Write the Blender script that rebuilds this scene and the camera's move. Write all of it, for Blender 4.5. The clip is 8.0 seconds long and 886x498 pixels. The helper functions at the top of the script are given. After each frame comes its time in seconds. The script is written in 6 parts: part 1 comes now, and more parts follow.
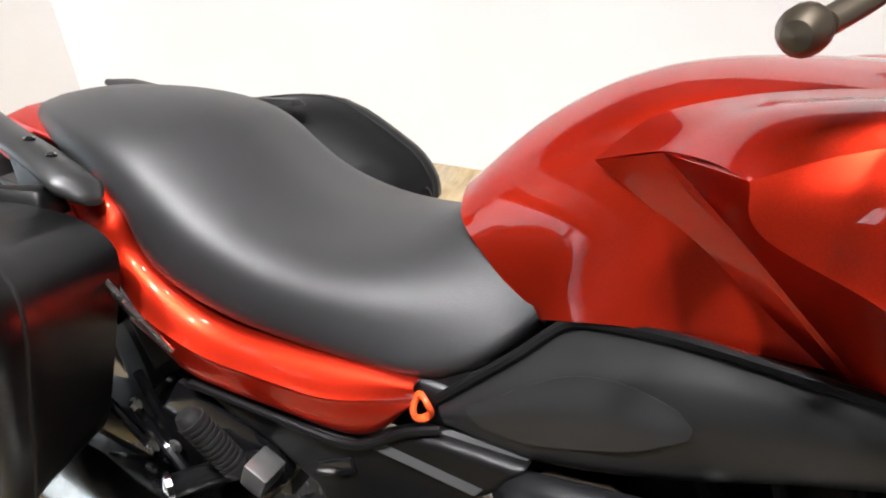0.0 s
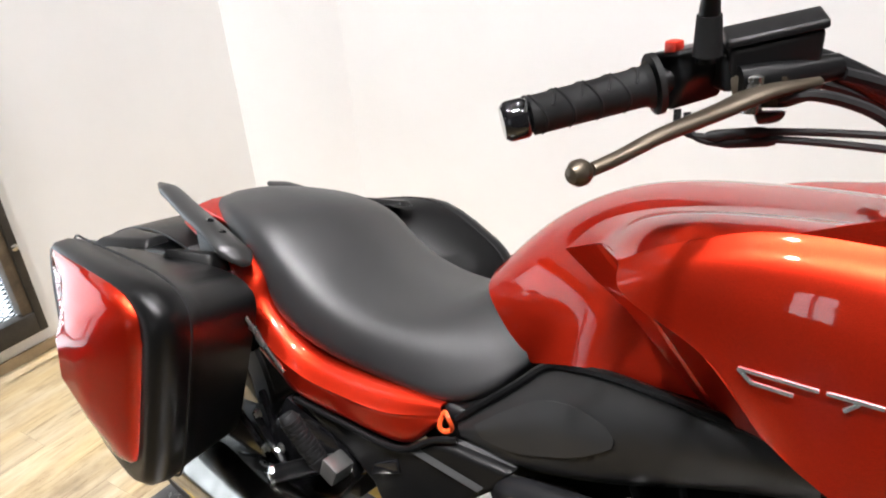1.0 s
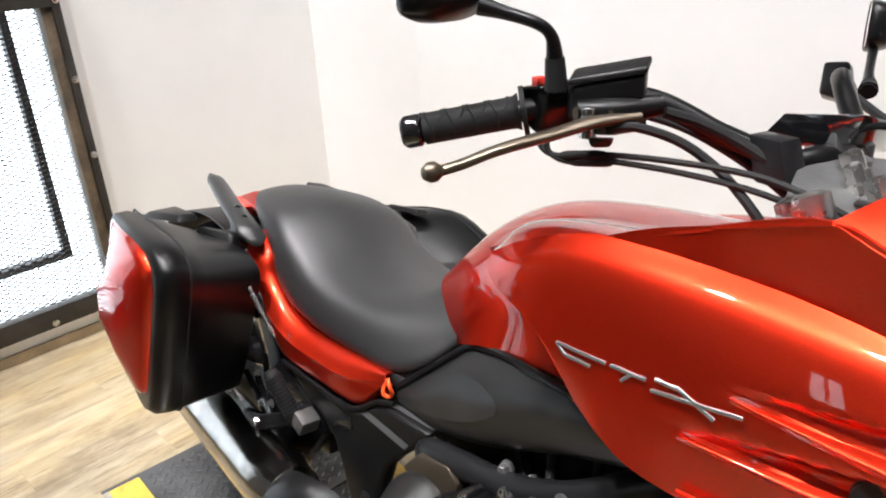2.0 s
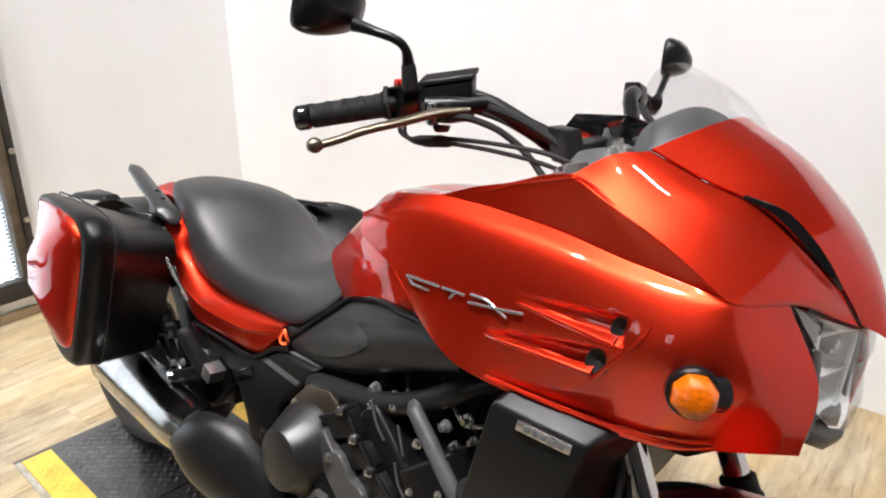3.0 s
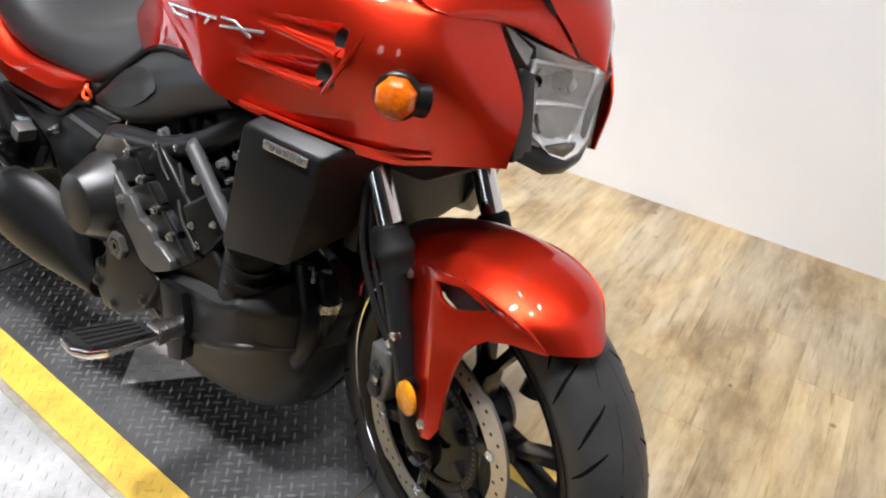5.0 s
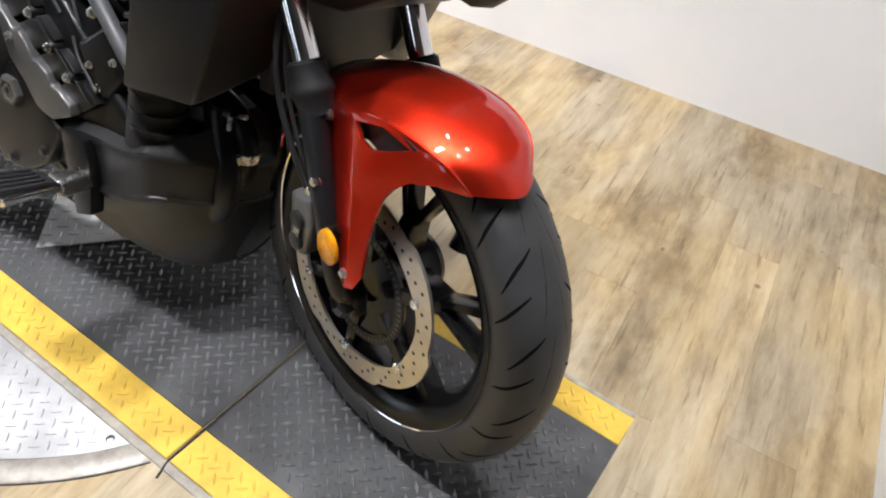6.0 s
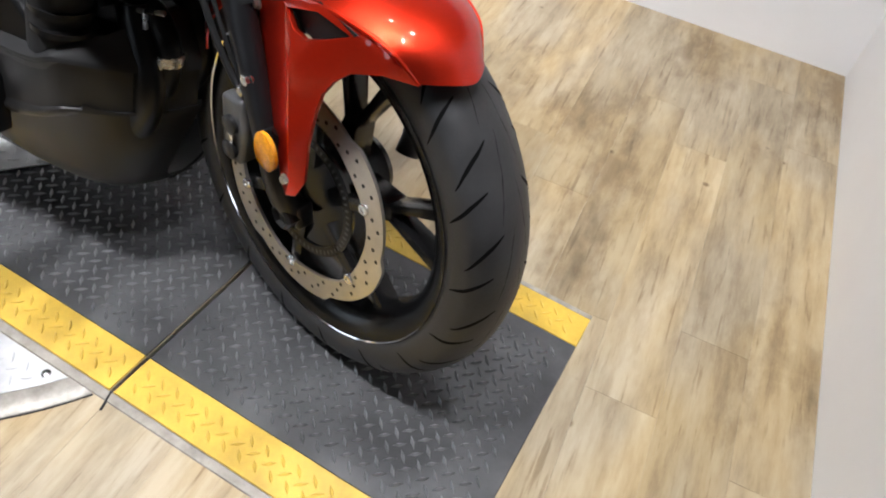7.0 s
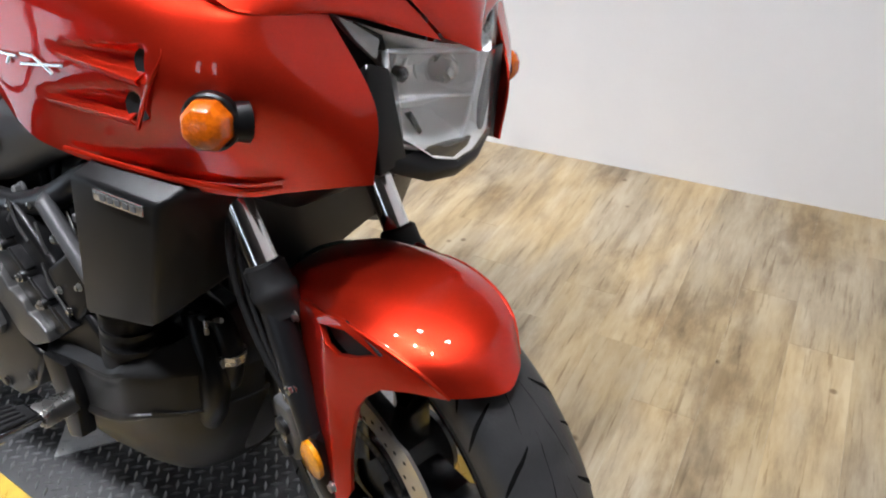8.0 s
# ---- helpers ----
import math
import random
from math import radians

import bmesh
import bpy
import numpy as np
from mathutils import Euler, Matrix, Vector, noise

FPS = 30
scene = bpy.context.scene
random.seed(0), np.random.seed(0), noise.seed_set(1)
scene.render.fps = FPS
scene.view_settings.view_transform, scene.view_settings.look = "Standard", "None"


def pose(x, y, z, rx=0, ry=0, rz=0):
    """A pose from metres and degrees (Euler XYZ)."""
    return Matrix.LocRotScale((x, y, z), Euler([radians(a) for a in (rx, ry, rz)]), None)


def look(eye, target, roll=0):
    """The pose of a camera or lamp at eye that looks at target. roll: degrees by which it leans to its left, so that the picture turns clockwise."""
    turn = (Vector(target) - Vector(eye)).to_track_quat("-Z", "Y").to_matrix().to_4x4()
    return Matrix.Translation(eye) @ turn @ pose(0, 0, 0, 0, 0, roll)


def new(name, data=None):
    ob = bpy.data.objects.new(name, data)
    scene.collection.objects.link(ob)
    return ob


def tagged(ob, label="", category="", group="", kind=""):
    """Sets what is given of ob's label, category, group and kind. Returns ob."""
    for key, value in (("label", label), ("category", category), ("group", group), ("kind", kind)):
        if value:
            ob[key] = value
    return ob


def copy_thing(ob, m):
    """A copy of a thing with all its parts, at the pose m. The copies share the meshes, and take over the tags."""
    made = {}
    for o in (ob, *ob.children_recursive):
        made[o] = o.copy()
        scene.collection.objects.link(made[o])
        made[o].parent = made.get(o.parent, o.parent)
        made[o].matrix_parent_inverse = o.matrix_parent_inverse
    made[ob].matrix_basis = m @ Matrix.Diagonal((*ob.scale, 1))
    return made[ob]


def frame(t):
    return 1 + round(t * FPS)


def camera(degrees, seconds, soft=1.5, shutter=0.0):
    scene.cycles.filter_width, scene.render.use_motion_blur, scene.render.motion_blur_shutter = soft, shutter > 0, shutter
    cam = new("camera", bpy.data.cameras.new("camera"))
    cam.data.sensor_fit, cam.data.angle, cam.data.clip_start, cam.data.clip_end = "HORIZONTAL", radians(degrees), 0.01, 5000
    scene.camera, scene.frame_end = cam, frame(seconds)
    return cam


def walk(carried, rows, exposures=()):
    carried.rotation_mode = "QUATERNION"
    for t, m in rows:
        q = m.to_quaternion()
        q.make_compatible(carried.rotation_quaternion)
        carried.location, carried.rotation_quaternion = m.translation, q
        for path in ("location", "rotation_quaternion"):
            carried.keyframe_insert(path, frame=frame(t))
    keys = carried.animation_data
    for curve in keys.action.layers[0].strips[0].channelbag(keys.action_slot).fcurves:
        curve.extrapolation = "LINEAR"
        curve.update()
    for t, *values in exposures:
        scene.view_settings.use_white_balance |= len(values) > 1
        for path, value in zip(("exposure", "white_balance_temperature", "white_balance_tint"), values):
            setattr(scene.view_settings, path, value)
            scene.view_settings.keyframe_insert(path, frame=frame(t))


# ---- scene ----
# camera and its walk: seconds, eye, (yaw, pitch, roll)
cam = camera(63.25, 8.0, soft=2.0)
PATH = [
    (0.0, (0.9126, -0.4128, 1.0681), (23.86, -35.32, -1.90)),
    (0.5, (1.0156, -0.5133, 1.0850), (28.06, -28.37, -4.77)),
    (1.0, (1.1422, -0.5636, 1.1648), (37.00, -26.42, -4.98)),
    (1.2, (1.2052, -0.5208, 1.1705), (41.43, -25.64, -3.52)),
    (2.3, (1.4653, -0.5966, 1.1806), (45.94, -23.20, -2.91)),
    (2.5, (1.5092, -0.6319, 1.1798), (43.53, -23.38, -1.98)),
    (3.0, (1.6148, -0.7006, 1.1914), (38.94, -21.84, 0.55)),
    (3.5, (1.7316, -0.6744, 1.2101), (38.84, -21.41, 2.36)),
    (4.0, (1.8232, -0.6372, 1.1947), (36.67, -22.69, 3.38)),
    (4.5, (1.8508, -0.6444, 1.1496), (34.23, -27.21, 3.87)),
    (5.0, (1.8619, -0.6569, 1.0911), (31.99, -33.40, 5.57)),
    (5.1, (1.8658, -0.6590, 1.0765), (31.24, -34.38, 5.55)),
    (5.2, (1.8725, -0.6534, 1.0847), (30.90, -36.31, 5.81)),
    (6.3, (1.8923, -0.6307, 0.9995), (23.68, -42.89, 11.01)),
    (6.5, (1.8899, -0.6280, 0.9874), (22.54, -44.31, 11.70)),
    (7.0, (1.8839, -0.6219, 0.9692), (17.87, -46.68, 12.08)),
    (7.5, (1.8479, -0.6184, 1.0114), (19.74, -42.63, 3.32)),
    (7.8, (1.8737, -0.5395, 1.0264), (25.30, -37.88, -1.00)),
    (7.9, (1.8835, -0.5129, 1.0268), (27.64, -35.60, -1.28)),
    (8.0, (1.9057, -0.4638, 1.0596), (32.96, -34.78, -3.18)),
]
EXPOSURES = [(0.0, 0.26, 6450, 10), (1.0, 0.12, 6500, 10), (2.5, 0.08, 6500, 10), (3.5, 0.12, 6450, 10), (4.5, 0.15, 6400, 10), (5.0, 0.17, 6350, 10), (6.5, 0.05, 6200, 10), (7.0, 0.04, 6175, 10), (7.5, 0.03, 6150, 10), (8.0, -0.13, 6050, 10)]
walk(cam, [(t, pose(*eye, 90 + p, 0, y) @ pose(0, 0, 0, 0, 0, r)) for t, eye, (y, p, r) in PATH], exposures=EXPOSURES)

# ---- world and lamps ----
world = bpy.data.worlds.new("world")
scene.world = world
world.use_nodes = True
world.node_tree.nodes["Background"].inputs["Color"].default_value = (0.75, 0.87, 1.0, 1)
world.node_tree.nodes["Background"].inputs["Strength"].default_value = 1.0

CEIL = 2.75
LAMPS = [(lx, ly) for ly in (0.40, -0.62) for lx in (-0.72, -0.2, 0.5, 1.2, 1.85)]
LAMP_POWER = 8.5


def spot(x, y, z, power, size, target, spread=92, colour=(0.985, 0.965, 0.975)):
    data = bpy.data.lights.new("ceiling_spot_lamp", "AREA")
    data.shape, data.size, data.energy, data.color = "DISK", size, power, colour
    data.spread = radians(spread)
    ob = new("ceiling_spot_lamp", data)
    ob.matrix_world = look((x, y, z), target)
    return ob


for lx, ly in LAMPS:
    aim = -0.55 if lx < -0.5 else -0.15 if lx < 0 else 0.0
    if ly > 0:
        spot(lx, ly, CEIL - 0.075, LAMP_POWER * (1.1 if aim else 0.92), 0.10, (lx + aim, 1.30, 0.0))
    else:
        spot(lx, ly, CEIL - 0.075, LAMP_POWER * (0.62 if lx > 1.5 else 1.05), 0.10, (lx + aim, ly + 0.55, 0.0), 68)


# ---- materials ----
def nodes_of(name):
    m = bpy.data.materials.new(name)
    m.use_nodes = True
    return m, m.node_tree.nodes, m.node_tree.links, m.node_tree.nodes["Principled BSDF"]


def mat(name, colour, rough=0.5, metal=0.0, coat=0.0, grain=(), stain=(), coat_rough=0.04, transmission=0.0, spec=0.5, random_value=0.0, wave=()):
    """grain: scale, bump; stain: scale, amount of darker mottling and rougher patches."""
    m, n, l, b = nodes_of(name)
    b.inputs["Base Color"].default_value = (*colour, 1)
    b.inputs["Roughness"].default_value = rough
    b.inputs["Metallic"].default_value = metal
    b.inputs["Coat Weight"].default_value = coat
    b.inputs["Coat Roughness"].default_value = coat_rough
    b.inputs["Transmission Weight"].default_value = transmission
    b.inputs["Specular IOR Level"].default_value = spec
    tc = n.new("ShaderNodeTexCoord")
    if grain:
        t = n.new("ShaderNodeTexNoise")
        t.inputs["Scale"].default_value, t.inputs["Detail"].default_value = grain[0], 3
        l.new(tc.outputs["Object"], t.inputs["Vector"])
        u = n.new("ShaderNodeBump")
        u.inputs["Strength"].default_value, u.inputs["Distance"].default_value = grain[1], 0.002
        l.new(t.outputs["Fac"], u.inputs["Height"])
        l.new(u.outputs["Normal"], b.inputs["Normal"])
    if stain:
        t = n.new("ShaderNodeTexNoise")
        t.inputs["Scale"].default_value, t.inputs["Detail"].default_value, t.inputs["Roughness"].default_value = stain[0], 6, 0.65
        l.new(tc.outputs["Object"], t.inputs["Vector"])
        r = n.new("ShaderNodeMapRange")
        r.inputs["From Min"].default_value, r.inputs["From Max"].default_value = 0.35, 0.7
        r.inputs["To Min"].default_value, r.inputs["To Max"].default_value = 1 - stain[1], 1 + stain[1] * 0.6
        l.new(t.outputs["Fac"], r.inputs["Value"])
        h = n.new("ShaderNodeHueSaturation")
        h.inputs["Color"].default_value = (*colour, 1)
        l.new(r.outputs["Result"], h.inputs["Value"])
        l.new(h.outputs["Color"], b.inputs["Base Color"])
        r2 = n.new("ShaderNodeMapRange")
        r2.inputs["To Min"].default_value, r2.inputs["To Max"].default_value = rough * (1 - stain[1] * 0.5), min(1, rough * (1 + stain[1] * 0.7))
        l.new(t.outputs["Fac"], r2.inputs["Value"])
        l.new(r2.outputs["Result"], b.inputs["Roughness"])
    return m


def red_paint():
    m, n, l, b = nodes_of("candy_red_paint")
    b.inputs["Metallic"].default_value = 0.93
    b.inputs["Roughness"].default_value = 0.41
    b.inputs["Coat Weight"].default_value = 1.0
    b.inputs["Coat Roughness"].default_value = 0.03
    b.inputs["Coat IOR"].default_value = 1.45
    b.inputs["Specular Tint"].default_value = (0.22, 0.008, 0.003, 1)
    tc = n.new("ShaderNodeTexCoord")
    v = n.new("ShaderNodeTexVoronoi")
    v.inputs["Scale"].default_value = 2600
    l.new(tc.outputs["Object"], v.inputs["Vector"])
    ramp = n.new("ShaderNodeMapRange")
    ramp.inputs["To Min"].default_value, ramp.inputs["To Max"].default_value = 0.8, 1.2
    l.new(v.outputs["Color"], ramp.inputs["Value"])
    h = n.new("ShaderNodeHueSaturation")
    h.inputs["Color"].default_value = (0.64, 0.0315, 0.0115, 1)
    l.new(ramp.outputs["Result"], h.inputs["Value"])
    l.new(h.outputs["Color"], b.inputs["Base Color"])
    t = n.new("ShaderNodeTexNoise")
    t.inputs["Scale"].default_value = 60
    l.new(tc.outputs["Object"], t.inputs["Vector"])
    u = n.new("ShaderNodeBump")
    u.inputs["Strength"].default_value, u.inputs["Distance"].default_value = 0.03, 0.001
    l.new(t.outputs["Fac"], u.inputs["Height"])
    l.new(u.outputs["Normal"], b.inputs["Coat Normal"])
    return m


def plank_wood():
    m, n, l, b = nodes_of("weathered_plank")
    tc = n.new("ShaderNodeTexCoord")
    info = n.new("ShaderNodeObjectInfo")
    place = n.new("ShaderNodeNewGeometry")

    def noise(vector, scale, detail, rough):
        mp = n.new("ShaderNodeMapping")
        mp.inputs["Scale"].default_value = scale
        l.new(vector, mp.inputs["Vector"])
        t = n.new("ShaderNodeTexNoise")
        t.inputs["Scale"].default_value, t.inputs["Detail"].default_value, t.inputs["Roughness"].default_value = 1.0, detail, rough
        l.new(mp.outputs[0], t.inputs["Vector"])
        return t.outputs["Fac"]

    def ramp(fac, *stops):
        r = n.new("ShaderNodeValToRGB")
        e = r.color_ramp.elements
        e[0].position, e[0].color = stops[0][0], (*stops[0][1], 1)
        e[1].position, e[1].color = stops[-1][0], (*stops[-1][1], 1)
        for at, col in stops[1:-1]:
            e.new(at).color = (*col, 1)
        l.new(fac, r.inputs["Fac"])
        return r.outputs["Color"]

    def mixed(kind, fac, one, two):
        x = n.new("ShaderNodeMix")
        x.data_type, x.blend_type = "RGBA", kind
        if isinstance(fac, float):
            x.inputs["Factor"].default_value = fac
        else:
            l.new(fac, x.inputs["Factor"])
        l.new(one, x.inputs["A"])
        l.new(two, x.inputs["B"])
        return x.outputs["Result"]

    # each plank starts at its own place in the grain
    k = n.new("ShaderNodeMath")
    k.operation, k.inputs[1].default_value = "MULTIPLY", 40
    l.new(info.outputs["Random"], k.inputs[0])
    com = n.new("ShaderNodeCombineXYZ")
    l.new(k.outputs[0], com.inputs["X"])
    l.new(k.outputs[0], com.inputs["Y"])
    off = n.new("ShaderNodeVectorMath")
    off.operation = "ADD"
    l.new(tc.outputs["Object"], off.inputs[0])
    l.new(com.outputs[0], off.inputs[1])
    grain = noise(off.outputs[0], (75, 5.0, 10), 6, 0.62)
    streak = noise(off.outputs[0], (20, 3.0, 5), 8, 0.70)
    patch = noise(place.outputs["Position"], (4.2, 2.0, 4), 6, 0.66)
    warm = noise(place.outputs["Position"], (5.5, 2.2, 3), 3, 0.55)
    tan = ramp(streak, (0.34, (0.265, 0.190, 0.098)), (0.48, (0.385, 0.287, 0.152)), (0.62, (0.455, 0.362, 0.218)))
    grey = ramp(streak, (0.36, (0.235, 0.182, 0.116)), (0.50, (0.345, 0.280, 0.186)), (0.62, (0.42, 0.352, 0.248)))
    pick = ramp(warm, (0.40, (0, 0, 0)), (0.60, (1, 1, 1)))
    base = mixed("MIX", pick, grey, tan)
    dark = ramp(patch, (0.36, (0.56, 0.51, 0.45)), (0.47, (0.93, 0.92, 0.90)), (0.70, (1.06, 1.06, 1.05)))
    base = mixed("MULTIPLY", 1.0, base, dark)
    fine = ramp(grain, (0.33, (0.52, 0.46, 0.38)), (0.43, (0.97, 0.97, 0.97)))
    base = mixed("MULTIPLY", 0.80, base, fine)
    # knots
    v = n.new("ShaderNodeTexVoronoi")
    v.inputs["Scale"].default_value = 7.5
    l.new(off.outputs[0], v.inputs["Vector"])
    knot = ramp(v.outputs["Distance"], (0.03, (0.42, 0.36, 0.28)), (0.075, (1, 1, 1)))
    base = mixed("MULTIPLY", 1.0, base, knot)
    h = n.new("ShaderNodeHueSaturation")
    h.inputs["Saturation"].default_value = 1.0
    r = n.new("ShaderNodeMapRange")
    r.inputs["To Min"].default_value, r.inputs["To Max"].default_value = 0.90, 1.08
    l.new(info.outputs["Random"], r.inputs["Value"])
    l.new(r.outputs["Result"], h.inputs["Value"])
    l.new(base, h.inputs["Color"])
    l.new(h.outputs["Color"], b.inputs["Base Color"])
    g = n.new("ShaderNodeMapRange")
    g.inputs["To Min"].default_value, g.inputs["To Max"].default_value = 0.34, 0.52
    l.new(streak, g.inputs["Value"])
    l.new(g.outputs["Result"], b.inputs["Roughness"])
    u = n.new("ShaderNodeBump")
    u.inputs["Strength"].default_value, u.inputs["Distance"].default_value = 0.14, 0.001
    l.new(grain, u.inputs["Height"])
    l.new(u.outputs["Normal"], b.inputs["Normal"])
    return m


def emitter(name, colour, strength):
    m, n, l, b = nodes_of(name)
    b.inputs["Base Color"].default_value = (0, 0, 0, 1)
    b.inputs["Emission Color"].default_value = (*colour, 1)
    b.inputs["Emission Strength"].default_value = strength
    return m


RED = red_paint()
VINYL = mat("black_vinyl", (0.014, 0.014, 0.0148), 0.44, grain=(900, 0.22), stain=(14, 0.15), spec=0.68)
PLASTIC = mat("matte_black_plastic", (0.005, 0.005, 0.0053), 0.36, grain=(1400, 0.14), stain=(20, 0.2), spec=0.33)
BAGBLACK = mat("satin_black_case", (0.006, 0.006, 0.0062), 0.34, grain=(500, 0.05), stain=(9, 0.25), spec=0.2)
COVER = mat("satin_side_cover_plastic", (0.009, 0.009, 0.0092), 0.38, grain=(1400, 0.12), stain=(14, 0.2), spec=0.55)
SATIN = mat("satin_black_plastic", (0.006, 0.006, 0.0063), 0.30, grain=(500, 0.04), stain=(9, 0.25), spec=0.22)
GREYPLASTIC = mat("dark_grey_plastic", (0.060, 0.060, 0.062), 0.42, grain=(1400, 0.15), stain=(20, 0.15))
INSET = mat("smooth_dark_plastic", (0.018, 0.018, 0.0181), 0.36, grain=(900, 0.05), stain=(12, 0.15), spec=0.62)
# black plastic; part of its sheen is put into the greyer base colour
PADSHEEN = mat("black_plastic_greyed_for_sheen", (0.050, 0.050, 0.0505), 0.36, 0.0, grain=(900, 0.06), stain=(12, 0.12), spec=1.0)
WHEELBLACK = mat("satin_black_wheel_enamel", (0.006, 0.006, 0.0063), 0.24, stain=(9, 0.2), spec=0.3)
CALIPER = mat("grey_anodised_caliper", (0.11, 0.11, 0.112), 0.36, 0.4, grain=(300, 0.1), stain=(20, 0.25))
GLOSSBLACK = mat("gloss_black_paint", (0.008, 0.008, 0.009), 0.12, coat=0.6, stain=(6, 0.2))
RUBBER = mat("black_rubber", (0.012, 0.012, 0.0125), 0.62, grain=(260, 0.12), stain=(16, 0.25), spec=0.25)
TYRE = mat("tyre_rubber", (0.026, 0.026, 0.0265), 0.46, grain=(320, 0.18), stain=(11, 0.35))
CHROME = mat("chrome", (0.74, 0.74, 0.75), 0.11, 1.0, stain=(18, 0.08))
POLISHED = mat("polished_silencer_steel", (0.40, 0.39, 0.37), 0.15, 1.0, grain=(60, 0.03), stain=(14, 0.3))
BRUSHED = mat("brushed_steel", (0.55, 0.54, 0.52), 0.27, 1.0, grain=(700, 0.05), stain=(30, 0.15))
ALLOY = mat("cast_alloy", (0.32, 0.32, 0.32), 0.38, 0.9, grain=(300, 0.15), stain=(25, 0.2))
BRONZE = mat("bronze_anodised_alloy", (0.105, 0.085, 0.062), 0.36, 0.75, stain=(25, 0.15))
BELLY = mat("matte_belly_plastic", (0.010, 0.010, 0.0102), 0.44, grain=(700, 0.1), stain=(9, 0.25), spec=0.42)
ENGINE = mat("engine_black_enamel", (0.005, 0.005, 0.0053), 0.30, 0.0, grain=(600, 0.06), stain=(14, 0.3), spec=0.25)
ENGINEGREY = mat("engine_graphite_enamel", (0.019, 0.0187, 0.0183), 0.32, 0.3, grain=(600, 0.1), stain=(14, 0.2))
GRAPHITE = mat("bare_graphite_alloy", (0.095, 0.0935, 0.091), 0.36, 0.55, grain=(500, 0.1), stain=(14, 0.2))
FRAME = mat("frame_black_paint", (0.009, 0.009, 0.010), 0.33, 0.0, grain=(300, 0.05), stain=(12, 0.2), spec=0.35)
AMBER = mat("amber_lens", (0.60, 0.115, 0.0015), 0.16, coat=0.7, grain=(260, 0.5), stain=(120, 0.35))
AMBERFLAT = mat("amber_reflector", (0.70, 0.27, 0.003), 0.18, coat=0.25, grain=(500, 0.35), stain=(160, 0.3))
ORANGE = mat("orange_tag_plastic", (0.9, 0.10, 0.02), 0.4, stain=(40, 0.1))
SWITCHRED = mat("red_switch_plastic", (0.8, 0.05, 0.03), 0.4, stain=(40, 0.1))
MIRROR = mat("mirror_glass", (0.85, 0.87, 0.88), 0.02, 1.0)
WHITEPLASTIC = mat("white_reflector_lens", (0.75, 0.76, 0.78), 0.15, coat=0.5, grain=(300, 0.2))
# mostly white rather than mirror: the silvering's bright reflections are painted in
REFLECTOR = mat("whitened_reflector", (0.95, 0.95, 0.94), 0.24, 0.15, grain=(60, 0.08))
DISC = mat("brake_disc_steel", (0.56, 0.53, 0.48), 0.34, 0.9, stain=(30, 0.12))
HEADER = mat("heat_tinted_steel", (0.40, 0.33, 0.26), 0.22, 0.95, stain=(22, 0.45))
BADGE = mat("badge_silver", (0.72, 0.72, 0.70), 0.22, 0.9, stain=(40, 0.1))
DARKBAR = mat("badge_dark_bar", (0.10, 0.10, 0.10), 0.4)
WALL = mat("white_wall_paint", (0.83, 0.835, 0.835), 0.55, grain=(90, 0.06), stain=(1.6, 0.035))
CEILING = mat("ceiling_paint", (0.25, 0.245, 0.235), 0.7, grain=(60, 0.1), stain=(2, 0.05))
DARKWALL = mat("dark_brown_wall_paint", (0.065, 0.056, 0.047), 0.6, grain=(60, 0.1), stain=(2, 0.2))
PLANK = plank_wood()
SUBFLOOR = mat("dark_subfloor", (0.05, 0.04, 0.03), 0.8, stain=(8, 0.3))
TRIMWOOD = mat("tan_baseboard_wood", (0.36, 0.27, 0.16), 0.5, grain=(120, 0.15), stain=(9, 0.3))
BLACKPLATE = mat("black_tread_plate", (0.075, 0.075, 0.0765), 0.40, 0.15, grain=(220, 0.12), stain=(7, 0.55))
# worn grey, and lightened further in place of the glint on lug edges
LUGS = mat("worn_lightened_lugs", (0.27, 0.27, 0.272), 0.30, 0.5, grain=(220, 0.12), stain=(9, 0.5))
YELLOW = mat("worn_yellow_paint", (0.64, 0.42, 0.055), 0.42, grain=(160, 0.15), stain=(12, 0.28))
ALU = mat("aluminium_tread_plate", (0.62, 0.62, 0.62), 0.38, 0.80, grain=(160, 0.1), stain=(9, 0.28))
DULLALU = mat("dull_aluminium_plate", (0.62, 0.62, 0.615), 0.48, 0.35, grain=(160, 0.1), stain=(14, 0.2))
GREYTRIM = mat("grey_edge_trim", (0.33, 0.30, 0.26), 0.45, 0.2, grain=(90, 0.2), stain=(30, 0.35))
SEAMDARK = mat("seam_rubber", (0.015, 0.014, 0.013), 0.6, stain=(40, 0.4))
WINWOOD = mat("black_stained_wood", (0.030, 0.026, 0.022), 0.45, grain=(60, 0.3), stain=(10, 0.6))
WORNWOOD = mat("worn_brown_wood", (0.115, 0.085, 0.055), 0.5, grain=(60, 0.3), stain=(16, 0.6))
WIRE = mat("black_steel_mesh", (0.035, 0.035, 0.036), 0.45, 0.3, stain=(20, 0.2))
SKY = emitter("daylight_outside", (0.86, 0.93, 1.0), 5.5)
LAMPGLASS = emitter("lamp_glass", (1.0, 0.95, 0.90), 55.0)


